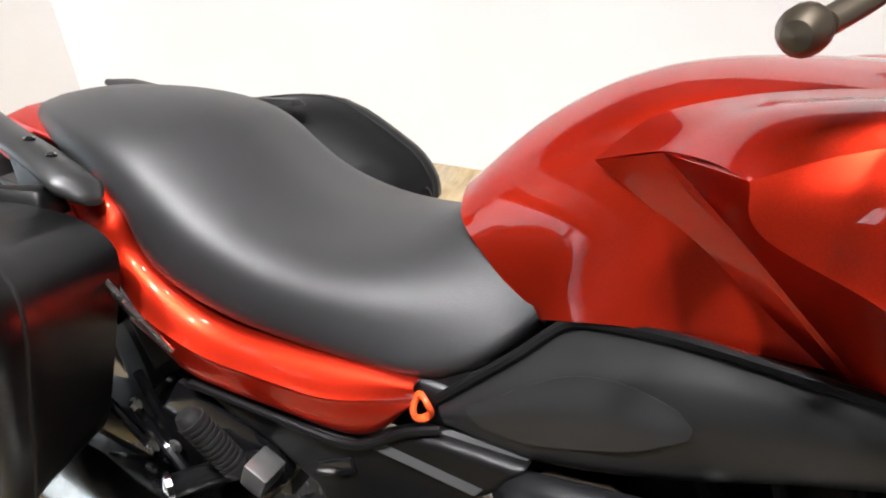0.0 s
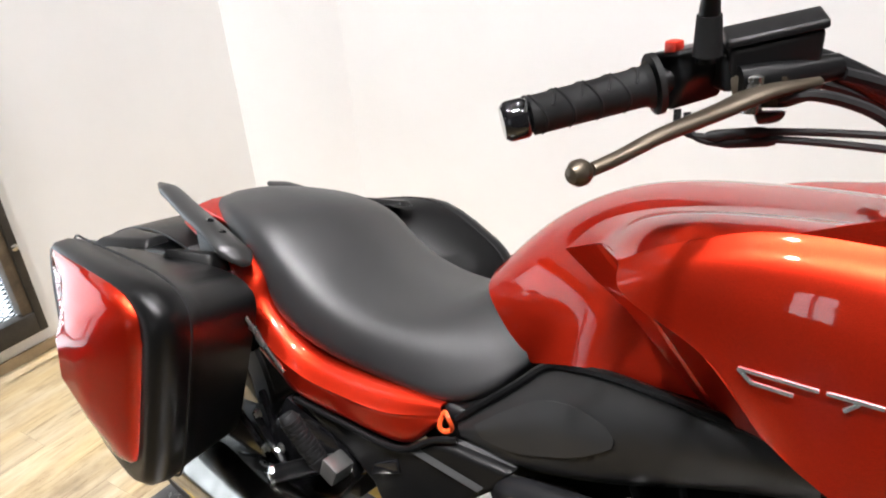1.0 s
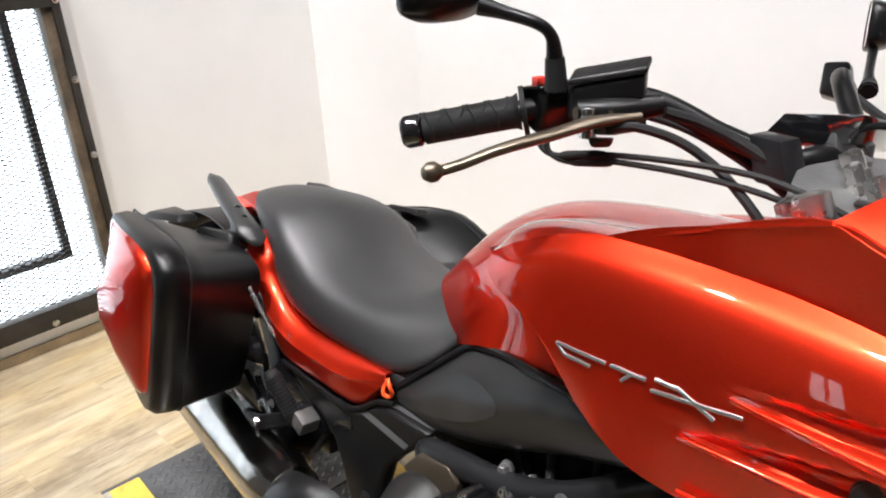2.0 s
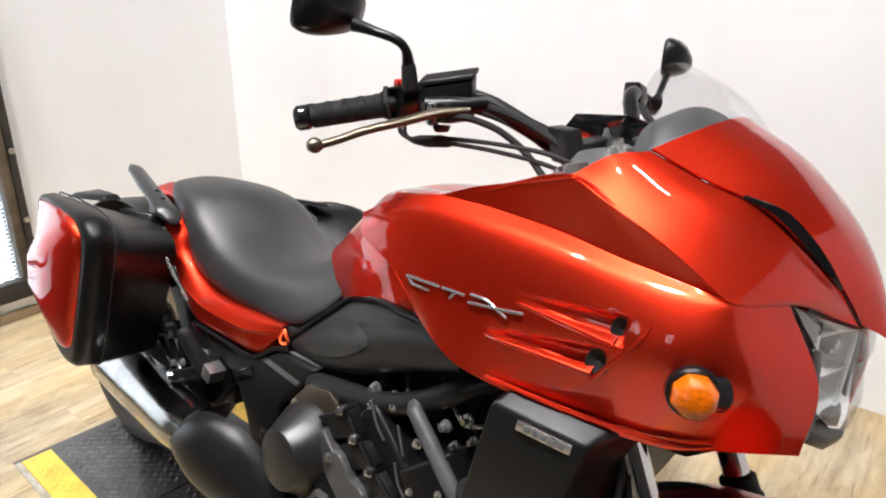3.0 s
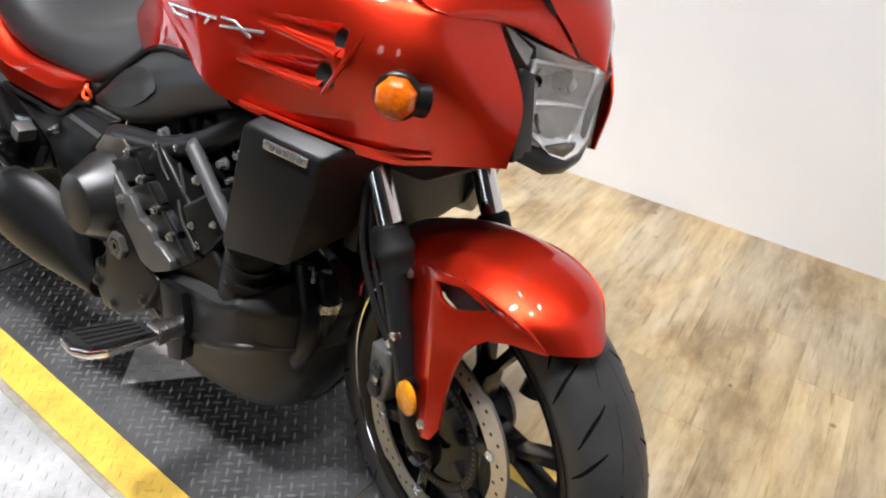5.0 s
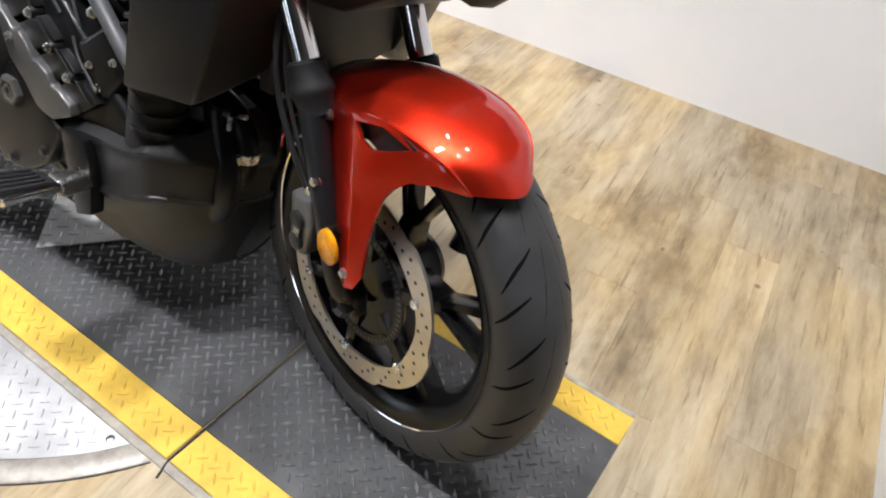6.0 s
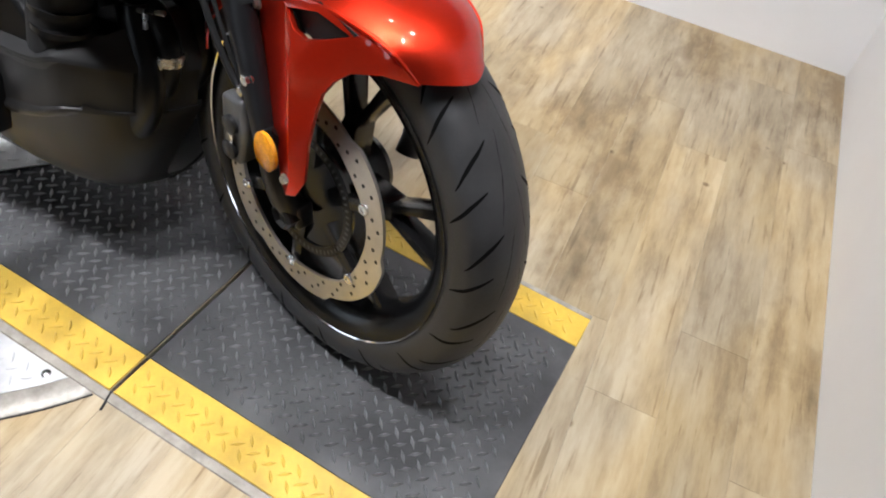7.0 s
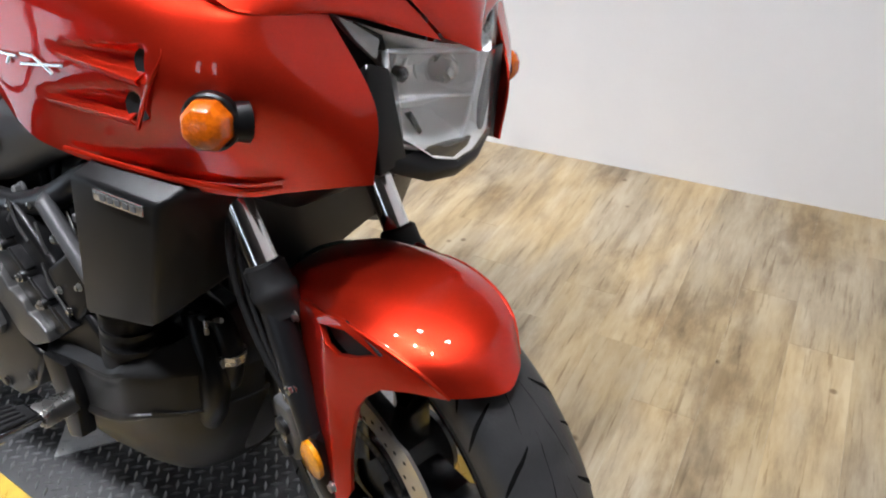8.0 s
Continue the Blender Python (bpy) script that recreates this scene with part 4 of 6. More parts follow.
part("bulb_shield", hull([V(1.490, .004, .752), V(1.490, .010, .755), V(1.492, .030, .728), V(1.492, .024, .724), V(1.484, .004, .752), V(1.484, .030, .728)], 0.001), GLOSSBLACK, headlight, "dark slit bulb shield")
# side position lamp strip at the inner top corner
both("position_lamp", lambda: hull([V(1.477, -.092, .861), V(1.497, -.052, .842), V(1.499, -.060, .818), V(1.489, -.078, .838), V(1.462, -.085, .858), V(1.482, -.05, .838)], 0.002), ALLOY, "silvered position lamp strip")
both("position_bar", lambda: hull([V(1.484, -.080, .858), V(1.500, -.052, .842), V(1.500, -.045, .826), V(1.494, -.052, .826), V(1.480, -.074, .846), V(1.478, -.060, .846)], 0.002), SATIN, "dark bar beside the position lamp")
# black bezel under and beside the lamp
both("headlight_bezel", lambda: hull([V(1.503, -.082, .822), V(1.505, -.048, .812), V(1.512, -.034, .738), V(1.513, -.070, .708), V(1.500, -.078, .712), V(1.47, -.065, .80), V(1.47, -.05, .72), V(1.514, -.028, .716)], 0.003), SATIN, "black side headlight bezel")
part("headlight_chin", hull([V(1.512, -.052, .722), V(1.526, .0, .698), V(1.532, .048, .690), V(1.526, .098, .690), V(1.512, .150, .708), V(1.512, -.052, .706), V(1.522, .0, .684), V(1.526, .048, .678), V(1.52, .098, .680), V(1.505, .150, .696), V(1.47, -.04, .71), V(1.47, .14, .70), V(1.47, .05, .68)], 0.003), SATIN, bike, "black chin below the headlight")

# turn signals
SIGNAL = Matrix.Translation((1.433, -.205, .779)) @ pose(0, 0, 0, 0, 0, 30)


def signal_base():
    bm = lathe([(0.010, 0.030), (0.019, 0.020), (0.0262, 0.006), (0.0262, -0.003), (0.024, -0.005)], 28, SIGNAL)
    return tube([V(1.447, -.178, .777), V(1.442, -.190, .778), V(1.437, -.200, .779)], [.020, .017, .014], 18, 8, bm)


def signal_lens():
    return lathe([(0.0225, -0.002), (0.0238, -0.008), (0.0230, -0.016), (0.0184, -0.0240), (0.0092, -0.0275), (0.0001, -0.0280)], 8, SIGNAL @ pose(0, 0, 0, 0, 22, 0), None)


signals = both("turn_signal", signal_base, SATIN, "black turn signal housing")
for s_, left in zip(signals, (False, True)):
    bm = signal_lens()
    bevelled(bm, 0.0025, 2, 12)
    if left:
        for v in bm.verts:
            v.co = flip(v.co)
    lens = part("signal_lens", bm, AMBER, s_, "faceted amber turn signal lens", 30)

# tail: red strip below the seat, red centre piece, grab rails
def tail_mesh():
    top = [(.296, -.104, .692), (.345, -.119, .663), (.366, -.124, .625), (.41, -.126, .594), (.475, -.127, .573), (.56, -.128, .574), (.63, -.128, .579), (.702, -.129, .583)]
    ridge = [(.288, -.131, .684), (.327, -.141, .645), (.352, -.146, .604), (.40, -.149, .573), (.47, -.152, .553), (.55, -.154, .553), (.63, -.152, .557), (.705, -.136, .574)]
    low = [(.283, -.128, .655), (.312, -.134, .600), (.358, -.141, .560), (.418, -.146, .531), (.46, -.150, .516), (.56, -.152, .516), (.655, -.147, .518), (.706, -.137, .566)]
    ret = [(p[0], p[1] + .03, p[2] - .004) for p in low]
    bm = bmesh.new()
    seatward = [(p[0], p[1] + .045, p[2] - .010) for p in top]
    fold = [(a[0], a[1] - .001, a[2] - .007) for a in ridge]
    skin(bm, [seatward, top, ridge, fold, low, ret], 49, 41)
    return thick(bm, 0.0025)


both("tail_fairing", tail_mesh, RED, "glossy red strip below the seat", 45)
part("tail_centre", hull([V(.04, -.02, .690), V(.04, .11, .690), V(.20, -.05, .690), V(.20, .14, .690), V(.07, .0, .706), V(.07, .09, .706), V(.20, -.02, .704), V(.20, .11, .704), V(.03, .0, .66), V(.03, .09, .66), V(.25, .0, .64), V(.25, .09, .64)], 0.008, 3), RED, bike, "red tail centre piece behind the seat")
part("tail_lamp", hull([V(.02, -.03, .655), V(.02, .12, .655), V(.10, -.06, .655), V(.10, .15, .655), V(.03, -.02, .688), V(.03, .11, .688), V(.12, -.05, .688), V(.12, .14, .688)], 0.004), SWITCHRED, bike, "red tail lamp")


def grab_mesh():
    bm = bmesh.new()
    pts = [V(.030, -.074, .738), V(.09, -.088, .733), V(.18, -.112, .722), V(.26, -.130, .712), V(.315, -.140, .699), V(.345, -.143, .684)]
    path = cr(pts, 28)
    rr = []
    for k, p in enumerate(path):
        f = k / 27
        w, t = 0.016 + 0.012 * f, 0.0125
        s = 0.35 + 0.65 * min(1, min(f, 1 - f) * 7)
        d = V(.55, -.18, -.06).normalized()
        side = V(0.30, 0.93, -0.2).normalized()
        up = side.cross(d).normalized()
        rr.append([p + s * (w * math.cos(a) * side + t * math.sin(a) * up) for a in [j / 16 * math.tau for j in range(16)]])
    vs = grid(bm, rr, close_u=True)
    bm.faces.new(vs[0])
    bm.faces.new(vs[-1])
    return bm


grabs = both("grab_rail", grab_mesh, INSET, "dark grey pillion grab rail", 60)
both("grab_mount", lambda: hull([V(.16, -.10, .695), V(.31, -.135, .685), V(.31, -.11, .69), V(.17, -.07, .69), V(.20, -.12, .655), V(.30, -.135, .660), V(.29, -.08, .655), V(.22, -.06, .65)], 0.006, 3), PLASTIC, "black grab rail mount")
grabs[1].data.transform(Matrix.Translation((0, 0, -.026)))
for dx, dy in ((0.245, -.126), (0.285, -.134)):
    part("socket_bolt", lathe([(.006, 0), (.006, .003), (.0035, .0035), (.003, .001), (.0001, .001)], 14, Matrix.Translation((dx, dy, .7255 - (dx - .245) * 0.2)) @ pose(0, 0, 0, 90)), GLOSSBLACK, grabs[0])

# under-tail cover, side plate and side covers
both("undertail_cover", lambda: hull([V(.10, -.08, .64), V(.30, -.115, .655), V(.34, -.12, .60), V(.44, -.13, .53), V(.10, -.04, .56), V(.25, -.06, .55), V(.42, -.05, .52), V(.30, .03, .66), V(.10, .03, .64), V(.42, .03, .52)], 0.004), PLASTIC, "black under-tail cover")
def sidepanel():
    return slab([(.450, .510), (.505, .503), (.56, .506), (.652, .508), (.706, .541), (.738, .546), (.820, .548), (.795, .512), (.760, .480), (.735, .450), (.722, .395), (.728, .320), (.668, .315), (.630, .395), (.605, .435), (.560, .462), (.510, .480)], -.152, -.124, 0.011, seg=4)


# added black filler that closes the view through below the seat corner
both("gap_filler", lambda: hull([V(.66, -.125, .52), V(.77, -.125, .53), V(.765, -.108, .60), V(.70, -.115, .588), V(.66, -.05, .52), V(.78, -.05, .53), V(.77, -.05, .62), V(.69, -.05, .60)], 0.004), PLASTIC, "black filler behind the seat corner gap")
plates = both("frame_side_cover", sidepanel, PLASTIC, "matte black frame side cover", 35)
part("clip", hull([V(.606, -.157, .452), V(.655, -.157, .476), V(.650, -.157, .492), V(.612, -.157, .470), V(.606, -.150, .450), V(.657, -.150, .475), V(.650, -.150, .495), V(.61, -.150, .473)], 0.002), GLOSSBLACK, plates[0], "glossy black clip")
part("cover_bolt", hexbolt((.695, -.1525, .375), 0.009, 0.006), ENGINEGREY, plates[0])
bm = bmesh.new()
tube([V(.455, -.154, .509), V(.56, -.156, .509), V(.652, -.156, .511), V(.706, -.152, .545), V(.735, -.142, .552)], 0.0045, 8, 30, bm)
part("cover_edge", bm, SATIN, plates[0])
part("corner_pad", hull([V(.665, -.1555, .516), V(.742, -.136, .551), V(.818, -.136, .551), V(.776, -.1555, .505), V(.668, -.148, .512), V(.742, -.128, .546), V(.818, -.128, .546), V(.776, -.148, .500)], 0.0008), PADSHEEN, plates[0], "black cover corner, greyed for its sheen")


def sidecover():
    top = [(.722, -.122, .566), (.785, -.105, .624), (.822, -.090, .659), (.862, -.100, .675), (.92, -.122, .692), (1.0, -.148, .704), (1.12, -.170, .716)]
    m1 = [(.728, -.130, .561), (.787, -.128, .603), (.83, -.126, .634), (.875, -.135, .652), (.935, -.148, .668), (1.015, -.162, .684), (1.12, -.176, .700)]
    m2 = [(.732, -.132, .557), (.784, -.137, .577), (.832, -.140, .598), (.882, -.146, .616), (.945, -.154, .636), (1.03, -.163, .660), (1.12, -.172, .682)]
    bot = [(.736, -.129, .552), (.778, -.133, .549), (.824, -.136, .551), (.882, -.139, .566), (.946, -.141, .589), (1.025, -.147, .626), (1.12, -.155, .664)]
    ret = [(p[0], p[1] + .05, p[2] + .002) for p in bot]
    bm = bmesh.new()
    skin(bm, [top, m1, m2, bot, ret], 41, 25)
    return thick(bm, 0.003)


covers = both("side_cover", sidecover, COVER, "matte black knee side cover", 50)
bm = bmesh.new()
skin(bm, [[V(.754, -.1340, .578), V(.795, -.1345, .613), V(.838, -.1345, .643), V(.882, -.1405, .655), V(.922, -.1500, .653)], [V(.760, -.1370, .572), V(.806, -.1415, .597), V(.85, -.1445, .618), V(.896, -.1510, .632), V(.934, -.1540, .644)], [V(.772, -.1370, .565), V(.812, -.1425, .570), V(.856, -.1460, .585), V(.900, -.1525, .608), V(.934, -.1550, .634)]], 33, 13)
part("inset_panel", thick(bm, 0.001), INSET, covers[0], "smoother dark grey inset panel", 60)
bm = bmesh.new()
tube([V(.722, -.124, .568), V(.785, -.107, .627), V(.822, -.092, .662), V(.862, -.102, .678), V(.92, -.124, .695), V(1.0, -.150, .707), V(1.09, -.168, .714)], 0.0055, 8, 40, bm)
part("cover_lip", bm, SATIN, covers[0], "raised black rubber lip")

# orange tag tied at the seat corner
bm = bmesh.new()
for ph, dy in ((0.0, 0.0), (0.5, -.002)):
    ring = []
    for k in range(18):
        a = k / 18 * math.tau
        ring.append(V(.713 + .0085 * math.cos(a) + ph * .004, -.136 + dy - .003 * math.sin(a * 2), .566 + .0125 * math.sin(a)))
    tube(ring + [ring[0]], 0.0028, 8, 40, bm, caps=False)
part("key_tag", bm, ORANGE, bike, "bright orange looped plastic tag")

# frame tubes
bm = bmesh.new()
tube([V(.80, -.132, .505), V(.83, -.152, .530), V(.90, -.158, .546), V(.975, -.160, .560), V(1.05, -.156, .590), V(1.12, -.140, .636), V(1.20, -.10, .69)], 0.0175, 16, 48, bm)
part("frame_tube", bm, FRAME, bike, "thick black upper frame tube")
bm = bmesh.new()
tube([V(1.050, -.158, .592), V(1.060, -.176, .590), V(1.150, -.180, .505), V(1.172, -.165, .470)], 0.0115, 14, 16, bm, line=poly)
part("frame_tube", bm, GREYPLASTIC, bike, "slim dark grey down tube")
both("frame_rail", lambda: tube([V(.78, -.11, .56), V(.70, -.11, .57), V(.55, -.10, .56), V(.35, -.08, .62)], 0.013, 12, 20), FRAME)
part("frame_tube", tube([flip(p) for p in (V(.80, -.120, .505), V(.90, -.142, .552), V(1.05, -.146, .590), V(1.20, -.10, .69))], 0.0165, 12, 30), FRAME, bike)

# engine
eng = part("engine_block", hull([V(.78, -.15, .22), V(.78, -.15, .47), V(.98, -.15, .53), V(1.06, -.15, .40), V(.98, -.15, .22), V(.78, .18, .22), V(.78, .18, .47), V(.98, .18, .53), V(1.06, .18, .40), V(.98, .18, .22)], 0.012, 3), ENGINE, bike, "black enamelled twin engine block")
T62 = Matrix.Translation((1.00, 0, .46)) @ pose(0, 0, 0, 0, 42, 0)
bm = block((-.085, -.185, -.055), (.19, .20, .075), 0.010, None, T62, 3)
part("cylinder_block", bm, ENGINE, eng, "forward-canted black cylinder block")
# stepped casing: graphite flange with notches, ribbed black panel, long bolts
part("casing_flange", slab([(.910, .504), (.937, .478), (.951, .480), (.967, .467), (.978, .449), (.992, .449), (1.009, .441), (1.018, .425), (1.032, .424), (1.056, .411), (1.060, .396), (1.015, .372), (.980, .376), (.956, .405), (.922, .435), (.909, .475)], -.209, -.16, 0.0035, seg=3), GRAPHITE, eng, "stepped graphite casing flange", 35)
for rib in (((.885, .510), (.956, .552), (.982, .523), (.968, .514), (.926, .489), (.914, .503)), ((.974, .507), (.990, .514), (1.020, .490), (1.014, .483), (.970, .458), (.955, .476), (.938, .485)), ((1.019, .476), (1.028, .481), (1.060, .458), (1.050, .452), (1.012, .428), (1.000, .446), (.982, .455)), ((1.060, .447), (1.072, .452), (1.104, .430), (1.072, .405), (1.040, .416), (1.024, .428))):
    part("casing_rib", slab(rib, -.199, -.15, 0.003), ENGINE, eng, "", 35)
part("casing_step", tube([V(.955, -.199, .541), V(.989, -.199, .503), V(1.035, -.199, .467), V(1.088, -.199, .424)], 0.0016, 6, 16), ENGINEGREY, eng)
for x, z in ((.941, .545), (.974, .513), (1.012, .478), (1.050, .449)):
    bolt = part("casing_bolt_boss", lathe([(.0085, .03), (.0085, -.003), (.0070, -.005), (.0001, -.005)], 16, Matrix.Translation((x, -.199, z))), ENGINE, eng)
    part("engine_bolt", hexbolt((x, -.2035, z), 0.0052, 0.006), BRUSHED, eng)
for x, y, z in ((.932, -.2095, .466), (1.02, -.172, .575), (1.075, -.178, .545), (.982, -.18, .565)):
    part("engine_bolt", hexbolt((x, y, z), 0.0056, 0.007), BRUSHED, eng)
part("cylinder_head_cover", hull([V(1.055, -.190, .497), V(1.120, -.186, .548), V(1.146, -.184, .488), V(1.106, -.190, .436), V(1.078, -.190, .466), V(1.05, -.12, .51), V(1.13, -.12, .55), V(1.16, -.12, .48), V(1.07, -.12, .42)], 0.005, 3), SATIN, eng, "black cylinder head cover with a flat face")
for pts in ((V(1.046, -.189, .505), V(1.060, -.192, .478), V(1.080, -.192, .458), V(1.094, -.192, .442)), (V(.985, -.186, .578), V(1.003, -.188, .545), V(1.020, -.188, .528)), (V(1.040, -.184, .560), V(1.052, -.186, .535), V(1.058, -.186, .520))):
    part("casing_seam", tube(pts, .0020, 6, 12), GRAPHITE, eng, "thin bright casing edge")
for x, z in ((1.082, .478), (1.098, .452), (1.132, .500)):
    part("head_bolt", hexbolt((x, -.191, z), 0.0042, 0.006), BRUSHED, eng)
part("airbox", hull([V(.75, -.095, .50), V(1.0, -.10, .50), V(.78, -.085, .60), V(1.08, -.10, .65), V(1.10, -.10, .58), V(.75, .12, .50), V(1.0, .12, .50), V(.78, .12, .60), V(1.08, .12, .65), V(1.10, .12, .58)], 0.008), PLASTIC, eng, "black airbox")
lower = part("lower_casing", slab([(.845, .312), (.875, .345), (.905, .415), (.930, .430), (.965, .405), (1.008, .372), (1.030, .360), (.985, .285), (.930, .245), (.872, .240), (.850, .275)], -.209, -.14, 0.008, seg=3), ENGINE, eng, "black right crankcase cover")
plug = part("oil_plug", lathe([(.0235, .01), (.0235, -.008), (.021, -.010), (.0155, -.010), (.0145, -.003), (.0001, -.003)], 6, Matrix.Translation((.926, -.209, .383))), GRAPHITE, lower, "hexagonal oil filler boss")
part("plug_cap", lathe([(.0135, .0), (.0135, -.007), (.011, -.009), (.005, -.009), (.004, -.006), (.0001, -.006)], 20, Matrix.Translation((.926, -.210, .383))), GLOSSBLACK, plug, "black filler cap")
for x, z in ((.905, .262), (.858, .285), (.99, .31), (.868, .325)):
    part("casing_bolt", hexbolt((x, -.2095, z), 0.007, 0.006), ENGINEGREY, lower)
part("clutch_cover", lathe([(.080, .06), (.080, -.010), (.078, -.018), (.0515, -.064), (.0495, -.067), (.047, -.068), (.0001, -.068)], 52, Matrix.Translation((.850, -.172, .431)) @ Matrix.Diagonal((0.90, 1, 1.0, 1))), ENGINEGREY, eng, "conical graphite clutch cover with flat face", 24)
part("clutch_collar", slab([(.800, .50), (.83, .535), (.885, .545), (.905, .53), (.90, .49), (.86, .48)], -.178, -.12, 0.006), BRONZE, eng, "bronze-toned casing shoulder")
# dark tangle behind: hoses, throttle linkage, starter
for pts, r, mt in (([V(.93, -.10, .60), V(.97, -.12, .55), V(1.03, -.13, .50), V(1.09, -.12, .47)], .010, RUBBER), ([V(1.05, -.10, .63), V(1.07, -.12, .58), V(1.12, -.12, .54), V(1.14, -.13, .48)], .008, RUBBER), ([V(.99, -.11, .62), V(1.01, -.135, .575), V(1.0, -.14, .53)], .006, RUBBER), ([V(1.12, -.10, .62), V(1.13, -.125, .585), V(1.16, -.13, .57), V(1.18, -.12, .60)], .005, RUBBER), ([V(1.10, -.14, .60), V(1.13, -.15, .59), V(1.16, -.15, .60)], .003, BRUSHED), ([V(1.06, -.15, .57), V(1.08, -.155, .54), V(1.085, -.155, .50)], .003, BRUSHED)):
    part("hose", tube(pts, r, 8, 18), mt, eng)
for x, z, r in ((.96, .575, .012), (1.0, .58, .009), (1.10, .575, .011), (1.135, .60, .010), (1.12, .555, .008), (1.15, .575, .007)):
    part("fitting", hexbolt((x, -.150, z), r * 0.62, 0.014), BRUSHED if r < .0105 else ALLOY, eng)
part("throttle_body", hull([V(.95, -.11, .56), V(1.14, -.11, .56), V(.95, .11, .56), V(1.14, .11, .56), V(.95, -.11, .66), V(1.14, -.11, .66), V(.95, .11, .66), V(1.14, .11, .66)], 0.01), ENGINE, eng)
part("starter_cover", lathe([(.030, .06), (.030, -.008), (.025, -.014), (.0001, -.015)], 24, Matrix.Translation((1.125, -.155, .425))), SATIN, eng)

# radiator shroud with badge, radiator, lower cowl
def shroud():
    return hull([V(1.212, -.220, .680), V(1.337, -.205, .672), V(1.238, -.165, .716), V(1.355, -.140, .702), V(1.287, -.198, .504), V(1.174, -.212, .488), V(1.366, -.105, .674), V(1.318, -.105, .545), V(1.29, -.10, .53), V(1.262, -.11, .716), V(1.20, -.10, .53), V(1.18, -.10, .60)], 0.006, 3)


shrouds = both("radiator_shroud", shroud, PLASTIC, "matte black angular radiator shroud", 30)
A, Bp, Cp = V(1.252, -.2165, .6735), V(1.321, -.2085, .6700), V(1.2505, -.2160, .6605)
ez = (Cp - A)
badge = part("badge", hull([A, Bp, A + ez, Bp + ez, A + V(0, -.003, 0), Bp + V(0, -.003, 0), A + ez + V(0, -.003, 0), Bp + ez + V(0, -.003, 0)], 0.0012), BADGE, shrouds[0], "small bright silver name badge")
for k in range(5):
    p = A.lerp(Bp, 0.16 + 0.155 * k) + ez * 0.22 + V(0, -.0034, 0)
    dx = (Bp - A) * 0.095
    part("badge_bar", hull([p, p + dx, p + ez * 0.55, p + ez * 0.55 + dx, p + V(0, -.0007, 0), p + dx + V(0, -.0007, 0), p + ez * 0.55 + V(0, -.0007, 0), p + ez * 0.55 + dx + V(0, -.0007, 0)], 0), DARKBAR, badge)
part("radiator", hull([V(x, y, z) for x in (1.288, 1.314) for y, z in ((-.09, .505), (.082, .508), (.215, .536), (.215, .66), (-.09, .66))], 0.004), BELLY, bike, "black radiator core")
neck = part("hose_neck", tube([V(1.186, -.160, .515), V(1.180, -.160, .47), V(1.172, -.160, .43), V(1.168, -.155, .395)], [.040, .037, .036, .040], 24, 16), RUBBER, bike, "black rubber hose neck below the shroud")
for z in (.480, .455, .430):
    part("hose_clamp", tube([V(1.181, -.160, z), V(1.1805, -.160, z - .007)], .0385, 24, 3, line=poly), SATIN, neck)


def belly():
    rim = [(.975, -.186, .330), (1.02, -.195, .360), (1.065, -.197, .373), (1.11, -.197, .380), (1.165, -.196, .385), (1.200, -.190, .398), (1.235, -.150, .392), (1.262, -.085, .380), (1.275, -.03, .375)]
    mid = [(.985, -.182, .275), (1.03, -.190, .283), (1.07, -.193, .289), (1.11, -.193, .295), (1.16, -.192, .308), (1.200, -.184, .325), (1.235, -.142, .318), (1.258, -.08, .308), (1.27, -.03, .305)]
    off = lambda row, x, y, z: [(p[0] + x, p[1] + y, p[2] + z) for p in row]
    ledge = [off(rim, -.006, .036, .022), off(rim, -.0006, .004, .002), rim, off(rim, .001, -.0005, -.005)]
    step = [off(mid, .001, 0, .004), mid, off(mid, -.001, .003, -.003), off(mid, -.003, .014, -.005)]
    low = [(1.0, -.158, .200), (1.04, -.162, .210), (1.09, -.160, .220), (1.14, -.152, .220), (1.19, -.132, .225), (1.235, -.090, .235), (1.25, -.035, .240)]
    bot = [(1.01, -.10, .138), (1.05, -.102, .132), (1.09, -.10, .132), (1.13, -.095, .134), (1.17, -.085, .140), (1.20, -.060, .150), (1.21, -.025, .155)]
    cen = [(1.01, .03, .122), (1.05, .03, .120), (1.09, .03, .120), (1.13, .03, .122), (1.17, .03, .126), (1.20, .03, .132), (1.21, .03, .138)]
    bm = bmesh.new()
    skin(bm, ledge + step + [low, bot, cen], 49, 61)
    return thick(bm, 0.004)


bl = both("belly_cowl", belly, BELLY, "black plastic belly cowl", 48)[0]
part("cowl_bolt", hexbolt((1.078, -.1965, .340), 0.007, 0.004), ENGINEGREY, bl)
for y in (-.075, -.010, .055):
    part("exhaust_header", tube([V(1.19, y, .46), V(1.235, y, .445), V(1.262, y, .405), V(1.255, y, .350), V(1.20, y * .6, .28)], .0175, 16, 24), HEADER if y > 0 else ENGINE, bike, "dark steel exhaust header")
# added dark block that hides the floor between engine and belly cowl
part("belly_filler", hull([V(.98, -.14, .20), V(1.16, -.13, .19), V(1.22, -.10, .24), V(1.20, -.10, .42), V(1.0, -.14, .42), V(.98, .16, .20), V(1.16, .15, .19), V(1.22, .12, .24), V(1.20, .12, .42), V(1.0, .16, .42)], 0.01), BELLY, eng, "black filler block behind the belly cowl")
part("header_clamp", tube([V(1.262, -.075, .398), V(1.261, -.075, .384)], .0215, 20, 3, line=poly), BRUSHED, bike, "bright header clamp")
